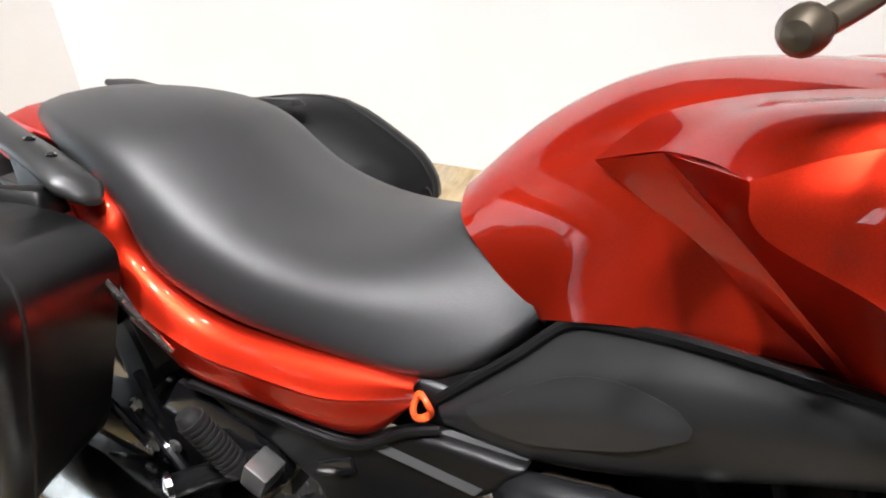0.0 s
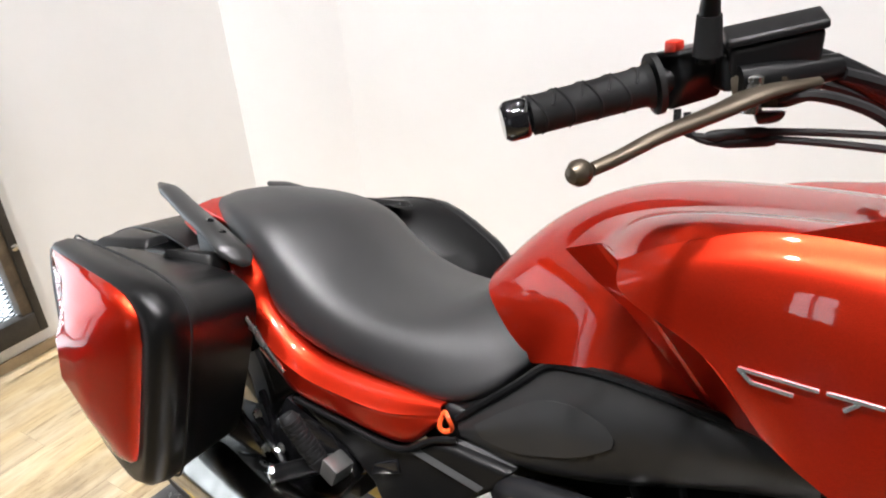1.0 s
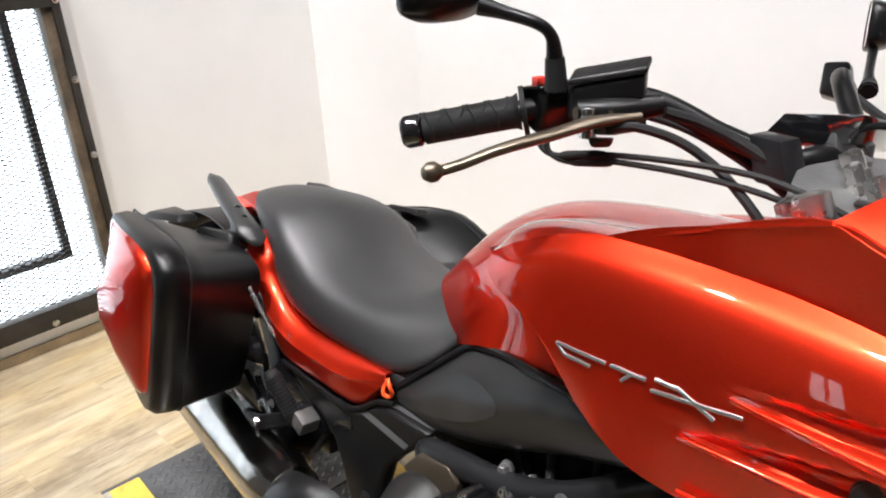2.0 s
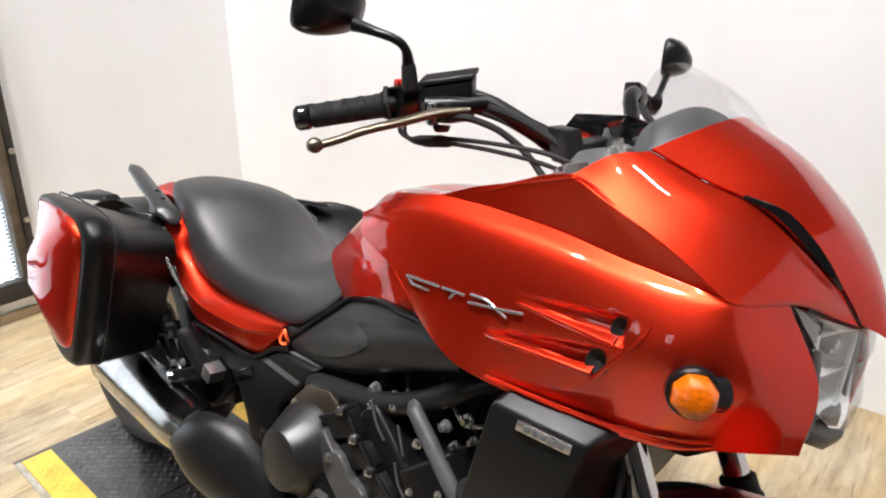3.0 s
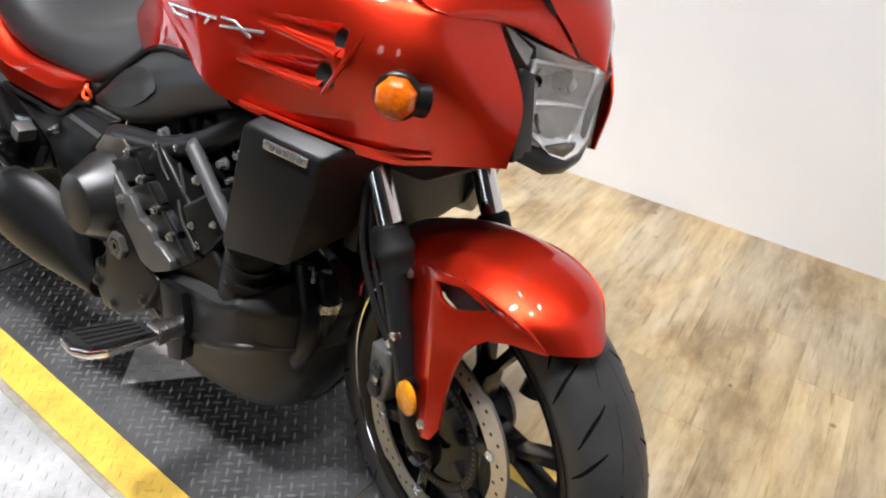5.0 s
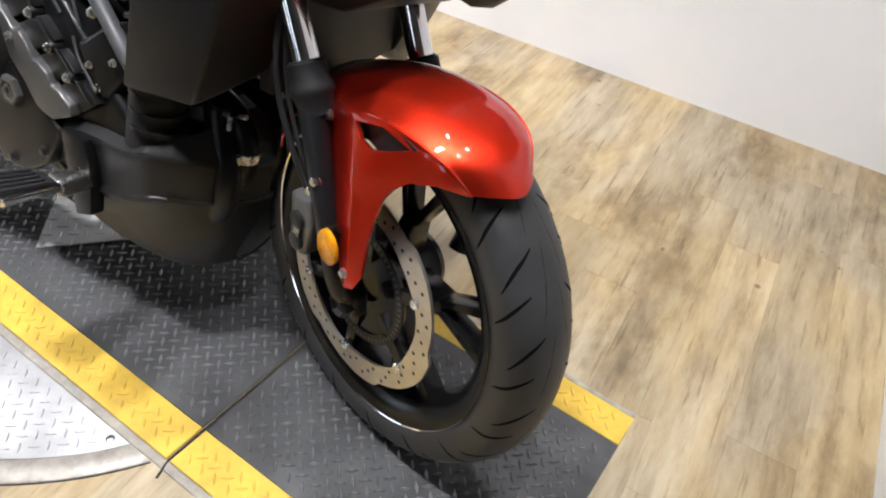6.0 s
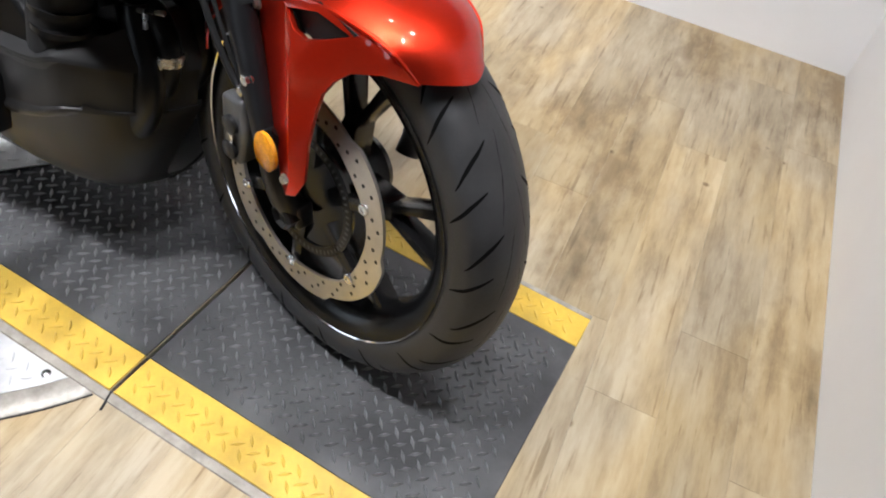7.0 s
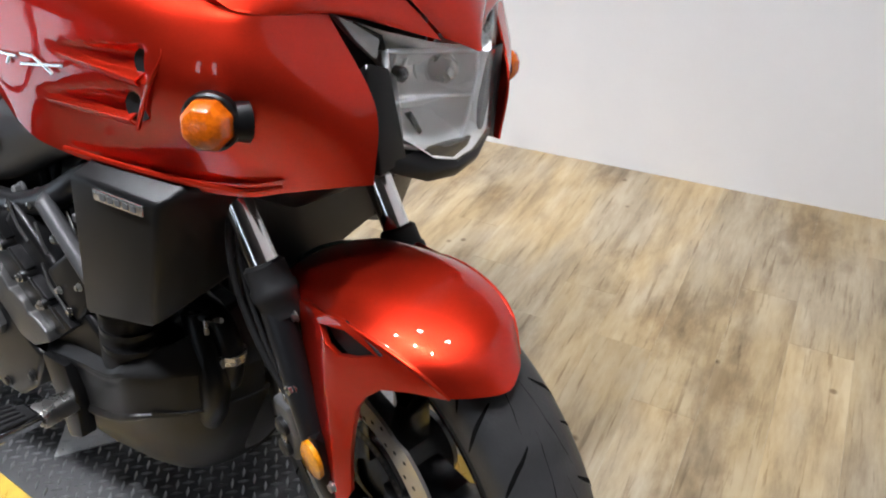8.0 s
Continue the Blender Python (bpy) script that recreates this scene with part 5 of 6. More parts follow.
for pts in ([V(1.215, -.098, .448), V(1.245, -.100, .452), V(1.280, -.098, .462)], [V(1.228, -.100, .450), V(1.234, -.102, .425), V(1.240, -.100, .405)], [V(1.250, -.100, .454), V(1.252, -.102, .432)]):
    part("bracket", tube(pts, 0.0036, 8, 12, line=poly), BRUSHED, bike, "bright steel bracket")
part("bracket", hull([V(1.243, -.100, .392), V(1.272, -.098, .398), V(1.270, -.098, .380), V(1.245, -.100, .374), V(1.243, -.094, .392), V(1.272, -.092, .398), V(1.270, -.092, .380)], 0.002), BRUSHED, bike, "bright steel bracket")

# exhaust
bm = bmesh.new()
tube([V(1.22, -.09, .45), V(1.25, -.10, .33), V(1.14, -.07, .20), V(.95, -.08, .19), V(.75, -.14, .25), V(.60, -.20, .33)], 0.022, 16, 40, bm)
part("exhaust_pipe", bm, ENGINE, bike, "dull dark exhaust header")
bm = bmesh.new()
tube([V(.60, -.222, .356), V(.52, -.214, .350), V(.36, -.193, .336), V(.20, -.172, .323), V(.150, -.166, .319)], [0.048, 0.056, 0.057, 0.056, 0.053], 32, 30, bm)
muf = part("muffler", bm, POLISHED, bike, "polished chrome silencer", 50)
bm = bmesh.new()
tube([V(.152, -.166, .319), V(.138, -.164, .318)], [0.0555, 0.050], 32, 6, bm, line=poly)
part("muffler_tip", bm, BRUSHED, muf)
bm = bmesh.new()
tube([V(.139, -.1642, .318), V(.125, -.162, .317)], 0.018, 20, 4, bm)
part("outlet", bm, GLOSSBLACK, muf)
# big matte heat guard
bm = bmesh.new()
gl = [V(.560, -.262, .352), V(.63, -.274, .350), V(.70, -.262, .335), V(.77, -.236, .300), V(.84, -.212, .262)]
rows = []
for k, (p, r) in enumerate(zip(cr(gl, 25), [v[0] for v in cr([(.030, 0, 0), (.070, 0, 0), (.082, 0, 0), (.066, 0, 0), (.036, 0, 0)], 25)])):
    rows.append([p + V(.2 * r * math.cos(a), .048 + -.052 * math.sin(a), r * math.cos(a)) for a in [j / 20 * math.pi for j in range(21)]])
grid(bm, rows)
part("heat_guard", thick(bm, 0.003), PLASTIC, bike, "large matte black exhaust heat guard", 60)

# rear suspension, passenger peg bracket, swingarm, rear wheel
shock = part("shock_absorber", tube([V(.360, -.098, .445), V(.500, -.118, .362)], 0.012, 14, 4, line=poly), GLOSSBLACK, bike, "black shock absorber")
bm = bmesh.new()
coil = [V(.372, -.100, .438).lerp(V(.478, -.115, .375), k / 150) + 0.023 * (math.cos(k * 0.42) * V(.51, 0, .86).normalized() + math.sin(k * 0.42) * V(.1, .99, .06).normalized()) for k in range(151)]
tube(coil, 0.0032, 7, 301, bm)
part("coil_spring", bm, SATIN, shock, "black coil spring", 60)
part("spring_seat", lathe([(.028, 0), (.028, -.008), (.02, -.012)], 20, Matrix.Translation((.366, -.099, .441)) @ look((0, 0, 0), (.14, -.02, -.083)).to_3x3().to_4x4() @ pose(0, 0, 0, 90)), SATIN, shock)
part("shock_clevis", hull([V(.475, -.135, .385), V(.52, -.135, .36), V(.50, -.135, .34), V(.465, -.135, .365), V(.475, -.10, .385), V(.52, -.10, .36), V(.50, -.10, .34), V(.465, -.10, .365)], 0.004), ALLOY, shock, "cast alloy lower clevis")
part("clevis_bolt", hexbolt((.493, -.1352, .3625), 0.010, 0.008), CHROME, shock)
br = part("passenger_peg", tube([V(.54, -.155, .440), V(.50, -.175, .425), V(.462, -.200, .410)], 0.013, 12, 8), SATIN, bike, "folded passenger foot peg")
rub = part("peg_rubber", tube([V(.494, -.203, .521), V(.498, -.201, .514), V(.534, -.182, .452), V(.538, -.180, .446)], [.010, .0135, .0135, .010], 20, 12, line=poly), RUBBER, br, "ribbed black peg rubber")
pd = (V(.538, -.180, .446) - V(.494, -.203, .521)).normalized()
for k in range(11):
    q = V(.498, -.201, .514) + pd * (.002 + k * .0064)
    part("rubber_rib", tube([q, q + pd * .003], .0150, 18, 3, line=poly), RUBBER, rub)
part("peg_knuckle", hull([V(.548, -.19, .468), V(.575, -.19, .456), V(.565, -.19, .430), V(.540, -.19, .440), V(.548, -.155, .468), V(.575, -.155, .456), V(.565, -.155, .430), V(.540, -.155, .440)], 0.004), GRAPHITE, br, "dark cast peg knuckle")
part("peg_end", lathe([(.015, 0), (.015, -.006), (.008, -.010), (.0001, -.010)], 18, Matrix.Translation((.459, -.201, .409)) @ pose(0, 0, 0, 0, 0, -35)), CHROME, br, "chrome peg end bolt")
part("peg_hanger", slab([(.43, .50), (.56, .47), (.57, .42), (.53, .36), (.44, .34), (.40, .38), (.40, .45)], -.150, -.125, 0.006), GLOSSBLACK, bike, "gloss black passenger peg hanger")
for pts in ([V(.36, -.15, .44), V(.42, -.165, .415), V(.46, -.17, .385), V(.50, -.17, .35)], [V(.30, -.14, .42), V(.40, -.15, .37), V(.52, -.16, .32)], [V(.35, -.13, .47), V(.40, -.15, .44), V(.42, -.155, .40)]):
    part("stay", tube(pts, 0.006, 8, 16), GLOSSBLACK, bike)
for x, z in ((.375, .455), (.425, .415), (.39, .40), (.44, .37)):
    part("stay_bolt", hexbolt((x, -.158, z), 0.006, 0.008), BRUSHED, bike)
part("swingarm", hull([V(.0, -.10, .28), V(.0, -.10, .34), V(.55, -.12, .36), V(.55, -.12, .42), V(.0, -.06, .28), V(.0, -.06, .34), V(.55, -.05, .36), V(.55, -.05, .42)], 0.008), FRAME, bike, "black swingarm")
rw = part("rear_wheel", lathe([(.17, -.05), (.222, -.06), (.228, -.055), (.215, -.03), (.215, .03), (.228, .055), (.222, .06), (.17, .05), (.205, .02), (.205, -.02)], 56, Matrix.Translation((0, .02, .312)), close=True), GLOSSBLACK, bike, "black rear wheel")
part("tyre", lathe([(.222, -.060), (.25, -.076), (.285, -.074), (.303, -.045), (.312, 0), (.303, .045), (.285, .074), (.25, .076), (.222, .060), (.22, .0)], 64, Matrix.Translation((0, .02, .312)), close=True), TYRE, rw)
for k in range(5):
    part("spoke", block((.04, -.018, -.014), (.20, .018, .014), 0.005, None, Matrix.Translation((0, .02, .312)) @ pose(0, 0, 0, 0, 72 * k, 0)), GLOSSBLACK, rw)
part("hub", lathe([(.05, -.07), (.05, .07)], 24, Matrix.Translation((0, .02, .312))), GLOSSBLACK, rw)
bm = bmesh.new()
skin(bm, [[V(.335 * math.cos(a) + 0.0, y, .312 + .335 * math.sin(a)) for a in [radians(d) for d in range(20, 165, 12)]] for y in (-.075, -.06, .02, .10, .115)], 30, 9)
part("rear_mudguard", thick(bm, 0.003), PLASTIC, bike, "black inner mudguard")

# saddlebags
LIDO = [(.140, .706), (.28, .726), (.41, .732), (.460, .716), (.472, .682), (.452, .600), (.416, .470), (.386, .436), (.328, .429), (.205, .436), (.087, .458), (.0, .495), (-.03, .55), (-.015, .62), (.05, .685)]


LEFT_LIDO = [(x, z - 0.55 * max(0, x - .30) * (1 if z > .6 else 0)) for x, z in LIDO]


def bag_ring(scale, y, dx=0.0, dz=0.0, slope=-0.20, outline=LIDO):
    cx, cz = .225, .600
    return [V(cx + (x - cx) * scale + dx, y + slope * (x - cx) + (0.0 if not slope else 0.30 * (x - cx) ** 2), cz + (z - cz) * scale + dz) for x, z in outline]


def smooth_ring(pts, n=56):
    m = len(pts)
    ext = pts[-2:] + pts + pts[:3]
    out = []
    for i in range(n):
        u = i / n * m
        k = int(u)
        t = u - k
        a, b, c, d = ext[k + 1:k + 5]
        out.append(0.5 * (2 * b + (c - a) * t + (2 * a - 5 * b + 4 * c - d) * t * t + (3 * b - a - 3 * c + d) * t ** 3))
    return out


def bag(left):
    f = (lambda p: flip(p) + V(0, 0, -.022)) if left else (lambda p: p)
    o = LEFT_LIDO if left else LIDO
    bm = bmesh.new()
    rings = [bag_ring(0.88, -.165, -.072, -.045, 0.0, outline=o), bag_ring(0.94, -.175, -.066, -.045, -.02, outline=o), bag_ring(0.98, -.245, -.033, -.022, outline=o), bag_ring(1.0, -.300, 0, 0, outline=o), bag_ring(0.985, -.322, 0, 0, outline=o), bag_ring(0.94, -.331, 0, 0, outline=o), bag_ring(0.885, -.330, 0, 0, outline=o)]
    vs = grid(bm, [[f(p) for p in smooth_ring(r)] for r in rings], close_u=True)
    bm.faces.new(vs[0])
    bm.faces.new(vs[-1])
    case = part("saddlebag", bm, BAGBLACK, bike, "hard black saddlebag with red lid panel", 50)
    bm = bmesh.new()
    rings = [bag_ring(0.86, -.326, 0, .010, outline=o), bag_ring(0.85, -.335, 0, .010, outline=o), bag_ring(0.80, -.341, 0, .010, outline=o), bag_ring(0.5, -.352, 0, .006, outline=o), bag_ring(0.2, -.356, outline=o)]
    vs = grid(bm, [[f(p) for p in smooth_ring(r)] for r in rings], close_u=True)
    bm.faces.new(vs[-1])
    part("lid_panel", bm, RED, case, "glossy red lid panel", 60)
    bm = bmesh.new()
    ring = [f(p) for p in smooth_ring(bag_ring(1.004, -.286, outline=o))]
    tube(ring + [ring[0]], 0.0018, 6, 90, bm, caps=False)
    part("lid_seam", bm, RUBBER, case, "black lid seam")
    part("latch", hull([f(p) for p in (V(.15, -.27, .701), V(.27, -.25, .717), V(.27, -.21, .719), V(.16, -.20, .707), V(.16, -.255, .713), V(.26, -.24, .728), V(.26, -.215, .728), V(.17, -.21, .720))], 0.004), SATIN, case, "black lid hinge")
    part("bag_mount", hull([f(p) for p in (V(.20, -.20, .66), V(.30, -.17, .66), V(.30, -.12, .66), V(.22, -.12, .66), V(.22, -.19, .692), V(.29, -.16, .690), V(.28, -.13, .686))], 0.005), PLASTIC, case)
    return case


bag(False)
bag(True)
bm = bmesh.new()
tube([V(.362, -.190, .672), V(.388, -.188, .640), V(.420, -.178, .595), V(.452, -.168, .556)], [.005, .0045, .004, .003], 8, 16, bm)
part("bag_rail", bm, BRUSHED, bike, "thin steel saddlebag rail")
part("bag_rail_bracket", hull([V(.36, -.16, .60), V(.39, -.16, .575), V(.37, -.16, .555), V(.345, -.16, .58), V(.36, -.13, .60), V(.39, -.13, .575), V(.37, -.13, .555), V(.345, -.13, .58)], 0.003), GLOSSBLACK, bike)

# rider foot peg and brake pedal
PEG = ((1.064, -.258), (1.044, -.345), (1.047, -.368), (1.062, -.382), (1.090, -.384), (1.110, -.370), (1.117, -.345), (1.106, -.258))


def peg_ring(inset, dz):
    """The rounded outline of the peg, drawn in by a little, rising outwards."""
    cx, cy = 1.082, -.318
    return [V(cx + (x - cx) * (1 - inset / .034), cy + (y - cy) * (1 - inset / .064), .328 + .15 * (-.258 - y) + dz) for x, y in PEG]


peg = part("foot_peg", hull(peg_ring(.004, -.016) + peg_ring(0, -.008) + peg_ring(.0005, 0), 0.004, 3), CHROME, bike, "chrome rider foot peg with black ribbed rubber")
pad = part("peg_rubber", hull(peg_ring(.005, -.002) + peg_ring(.006, .0032), 0.0015, 2), RUBBER, peg, "black rubber pad")
for k in range(5):
    x = 1.062 + k * .0105
    a, b = V(x, -.276, .3345), V(x - .006 + k * .002, -.362, .3474)
    part("rubber_rib", tube([a, b], .0030, 8, 4, line=poly), RUBBER, pad)
part("peg_joint", hull([V(1.058, -.262, .3060), V(1.108, -.262, .3020), V(1.063, -.205, .3000), V(1.103, -.205, .3000), V(1.066, -.262, .3280), V(1.100, -.262, .3260), V(1.072, -.205, .3240), V(1.094, -.205, .3220)], 0.009, 3), BRUSHED, peg, "bright knurled peg joint")
part("peg_bracket", slab([(1.035, .37), (1.09, .372), (1.10, .33), (1.095, .25), (1.06, .235), (1.05, .29)], -.212, -.188, 0.004), SATIN, bike, "black foot peg bracket")
part("side_stand", tube([V(.98, .20, .16), V(.96, .30, .06), V(.955, .33, .035)], 0.012, 10, 10), FRAME, bike, "black side stand leg")

# ---- front end, steered to the right ----
def fork_y(side):
    return -0.094 if side < 0 else 0.098


FX = lambda z: 1.4185 - (z - .58) * math.tan(RAKE)
for side in (-1, 1):
    y = fork_y(side)
    back, zs = (0.0, .574) if side < 0 else (-.035, .532)
    ob = part("fork_leg", steered(tube([V(FX(zs) + back, y, zs), V(FX(.93) + back, y, .93)], 0.0180, 24, 4, line=poly)), CHROME, bike, "polished chrome fork tube")
    part("dust_seal", steered(lathe([(.0195, .03), (.0245, .026), (.0250, .004), (.0280, .0), (.0280, -.010), (.0250, -.014), (.0225, -.036)], 28, Matrix.Translation((FX(zs) + back, y, zs)) @ pose(0, 0, 0, 0, -math.degrees(RAKE), 0) @ pose(0, 0, 0, 90))), RUBBER, ob, "black rubber dust seal")
    bm = steered(tube([V(FX(zs) + back, y, zs), V(FX(zs - .05) + back, y * 1.10, zs - .05), V(1.507, y * 1.24, .40), V(1.525, y * 1.2, .335), V(1.53, y * 1.02, .300)], [.0215, .0180, .0168, .0180, .0185], 20, 24))
    part("fork_slider", bm, FRAME, ob, "satin black fork slider")
    lug = 0.72
    if side < 0:
        part("axle_lug", steered(hull([V(1.53, y, .30).lerp(p, lug) for p in (V(1.505, y - .018, .33), V(1.555, y - .018, .325), V(1.56, y - .018, .275), V(1.51, y - .018, .272), V(1.505, y + .018, .33), V(1.555, y + .018, .325), V(1.56, y + .018, .275), V(1.51, y + .018, .272))], 0.006, 3)), FRAME, ob)
part("axle_nut", steered(lathe([(.020, .01), (.020, -.006), (.016, -.010), (.012, -.004), (.0001, -.004)], 6, Matrix.Translation((1.53, -.112, .300)))), ENGINEGREY, bike)
part("fork_clamp", steered(hull([V(1.335, -.13, .76), V(1.335, .13, .76), V(1.37, -.10, .76), V(1.37, .11, .76), V(1.29, -.05, .76), V(1.29, .06, .76), V(1.335, -.13, .725), V(1.335, .13, .725), V(1.37, -.10, .725), V(1.37, .11, .725), V(1.29, -.05, .725), V(1.29, .06, .725)], 0.006)), FRAME, bike, "black lower fork clamp")
upc = part("top_clamp", steered(hull([V(1.235, -.12, .960), V(1.235, .135, .960), V(1.27, -.10, .95), V(1.27, .11, .95), V(1.18, -.03, .975), V(1.18, .045, .975), V(1.235, -.12, .935), V(1.235, .135, .935), V(1.27, -.10, .925), V(1.27, .11, .925), V(1.18, -.03, .95), V(1.18, .045, .95)], 0.006)), ALLOY, bike, "cast alloy top fork clamp")
for y in (-.094, .098):
    part("fork_cap", steered(lathe([(.022, -.01), (.022, .012), (.014, .016), (.0001, .016)], 20, Matrix.Translation((1.243, y, .960)) @ pose(0, 0, 0, 0, -math.degrees(RAKE), 0) @ pose(0, 0, 0, 90))), BRUSHED, upc)
    part("bar_riser", steered(hull([V(1.15, y * .38 - .015, .955), V(1.19, y * .38 - .015, .955), V(1.15, y * .38 + .015, .955), V(1.19, y * .38 + .015, .955), V(1.135, y * .38 - .014, 1.0), V(1.175, y * .38 - .014, 1.0), V(1.135, y * .38 + .014, 1.0), V(1.175, y * .38 + .014, 1.0)], 0.005)), FRAME if y < 0 else ALLOY, upc, "handlebar clamp block")

for p, r in ((V(1.262, -.030, .974), .013), (V(1.225, -.012, .974), .009), (V(1.205, .012, .978), .011)):
    part("stem_nut", steered(lathe([(r * 1.25, -.022), (r * 1.25, -.010), (r, -.009), (r, .008), (r * .6, .011), (.0001, .011)], 6, Matrix.Translation(p) @ pose(0, 0, 0, 0, -math.degrees(RAKE), 0) @ pose(0, 0, 0, 90))), BRUSHED, upc, "bright steel nut")

# handlebar
C0 = 0.035
RB = [V(1.172, C0 - .02, .975), V(1.160, -.018, .974), V(1.118, -.060, .996), V(1.072, -.100, 1.026), V(1.038, -.142, 1.034), V(.990, -.207, 1.020), V(.936, -.295, 1.004)]
LB = [V(p.x, 2 * C0 - p.y, p.z - SKEW * (C0 - p.y)) for p in RB]
bar = part("handlebar", steered(tube(RB[::-1] + LB[1:], 0.0115, 14, 80)), SATIN, bike, "swept-back black handlebar")
bd = (RB[-1] - RB[-2]).normalized()
bm = tube([RB[-2] + bd * .004, RB[-2] + bd * .010, RB[-1]], [.0195, .0165, .0165], 24, 12, line=poly)
grip = part("hand_grip", steered(bm), RUBBER, bar, "ribbed black rubber grip")
for k in range(9):
    p = RB[-2] + bd * (.018 + k * .0115)
    ring = []
    up = V(0, 0, 1)
    sd = bd.cross(up).normalized()
    up = sd.cross(bd)
    for a in range(7):
        t = radians(-60 + a * 35) + k % 2 * math.pi * 0.5
        ring.append(p + bd * (.0045 * math.sin(a * 1.05)) + .0166 * (math.cos(t) * sd + math.sin(t) * up))
    part("grip_rib", steered(tube(ring, 0.0014, 6, 14)), RUBBER, grip)
part("grip_flange", steered(tube([RB[-2] + bd * -.003, RB[-2] + bd * .002], .0255, 24, 3, line=poly)), RUBBER, grip)
part("bar_end", steered(tube([RB[-1] + bd * .001, RB[-1] + bd * .004, RB[-1] + bd * .020, RB[-1] + bd * .024], [.0125, .0172, .0172, .0135], 24, 12, line=poly)), GLOSSBLACK, bar, "glossy black bar-end weight")
# left grip
lbd = (LB[-1] - LB[-2]).normalized()
part("hand_grip", steered(tube([LB[-2], LB[-1]], .0165, 20, 6, line=poly)), RUBBER, bar)
part("bar_end", steered(tube([LB[-1] + lbd * .001, LB[-1] + lbd * .022], .0165, 20, 4, line=poly)), GLOSSBLACK, bar)
# switch housing with the red kill switch
sw = part("switch_housing", steered(hull([RB[-2] + bd * -.006 + V(dx, 0, dz) for dx, dz in ((-.024, -.012), (-.022, .020), (.016, .026), (.024, .004), (.010, -.024))] + [RB[-2] + bd * -.048 + V(dx, 0, dz) for dx, dz in ((-.022, -.012), (-.020, .020), (.014, .026), (.022, .004), (.010, -.022))], 0.005, 3)), SATIN, bar, "black right switch housing")
part("kill_switch", steered(hull([RB[-2] + bd * -.016 + V(dx, dy, dz) for dx in (-.006, .006) for dy in (-.006, .006) for dz in (.018, .032)], 0.003)), SWITCHRED, sw, "red kill switch")
part("start_button", steered(lathe([(.009, 0), (.009, -.006), (.0001, -.007)], 18, Matrix.Translation(RB[-2] + bd * -.030 + V(-.022, 0, .004)) @ pose(0, 0, 0, 0, 0, -90))), GLOSSBLACK, sw)
part("switch_housing", steered(hull([LB[-2] + lbd * -.004 + V(dx, 0, dz) for dx, dz in ((-.024, -.022), (-.022, .020), (.016, .024), (.022, .0), (.010, -.026))] + [LB[-2] + lbd * -.058 + V(dx, 0, dz) for dx, dz in ((-.022, -.020), (-.020, .020), (.014, .024), (.020, .0), (.010, -.024))], 0.005, 3)), SATIN, bar)
# front brake master cylinder and lever
mc = part("master_cylinder", steered(hull([V(1.024, -.166, 1.054), V(1.073, -.118, 1.066), V(1.092, -.138, 1.060), V(1.045, -.188, 1.048), V(1.026, -.166, 1.030), V(1.075, -.120, 1.040), V(1.091, -.138, 1.036), V(1.045, -.186, 1.026)], 0.004, 3)), PLASTIC, bar, "black brake fluid reservoir")
part("reservoir_cap", steered(hull([V(1.020, -.166, 1.055), V(1.073, -.114, 1.067), V(1.095, -.138, 1.061), V(1.044, -.192, 1.049), V(1.021, -.166, 1.062), V(1.073, -.115, 1.074), V(1.094, -.138, 1.068), V(1.044, -.191, 1.056)], 0.003, 3)), PLASTIC, mc, "flat black reservoir cap")
part("cylinder_body", steered(tube([V(1.052, -.185, 1.026), V(1.072, -.155, 1.026), V(1.094, -.118, 1.030)], [.011, .013, .010], 16, 8)), SATIN, mc)
part("bar_clamp", steered(hull([V(1.018, -.172, 1.050), V(1.040, -.142, 1.052), V(1.062, -.160, 1.046), V(1.040, -.188, 1.044), V(1.014, -.170, 1.014), V(1.036, -.140, 1.016), V(1.066, -.162, 1.018), V(1.044, -.190, 1.016)], 0.005, 3)), SATIN, mc, "black cylinder clamp")
lrows = []
for p, w, h in zip(cr([(1.084, -.140, 1.021), (1.070, -.180, 1.018), (1.060, -.218, 1.010), (1.046, -.268, 1.0005), (1.036, -.300, .9905), (1.029, -.322, .985)], 30), [v[0] for v in cr([(.015, 0, 0), (.0155, 0, 0), (.0115, 0, 0), (.0085, 0, 0), (.0072, 0, 0), (.0066, 0, 0)], 30)], [v[0] for v in cr([(.006, 0, 0), (.0065, 0, 0), (.0062, 0, 0), (.0058, 0, 0), (.0056, 0, 0), (.0054, 0, 0)], 30)]):
    lrows.append([p + V(.93, -.25, .10) * w * math.cos(a) + V(-.08, .10, .99) * h * math.sin(a) for a in [k / 14 * math.tau for k in range(14)]])
bm = bmesh.new()
vs = grid(bm, lrows, close_u=True)
bm.faces.new(vs[0])
bm.faces.new(vs[-1])
lev = part("brake_lever", steered(bm), BRONZE, bar, "bronze-grey anodised brake lever", 60)
part("lever_ball", steered(lathe([(.0001, -.0105), (.006, -.009), (.0100, -.003), (.0100, .003), (.006, .009), (.0001, .0105)], 18, Matrix.Translation((1.025, -.330, .984)))), BRONZE, lev, "round lever tip")
part("lever_pivot", steered(lathe([(.0085, -.016), (.0085, .012), (.004, .014), (.0001, .014)], 16, Matrix.Translation((1.062, -.180, 1.018)) @ pose(0, 0, 0, 90))), BRUSHED, lev, "bright pivot bolt")
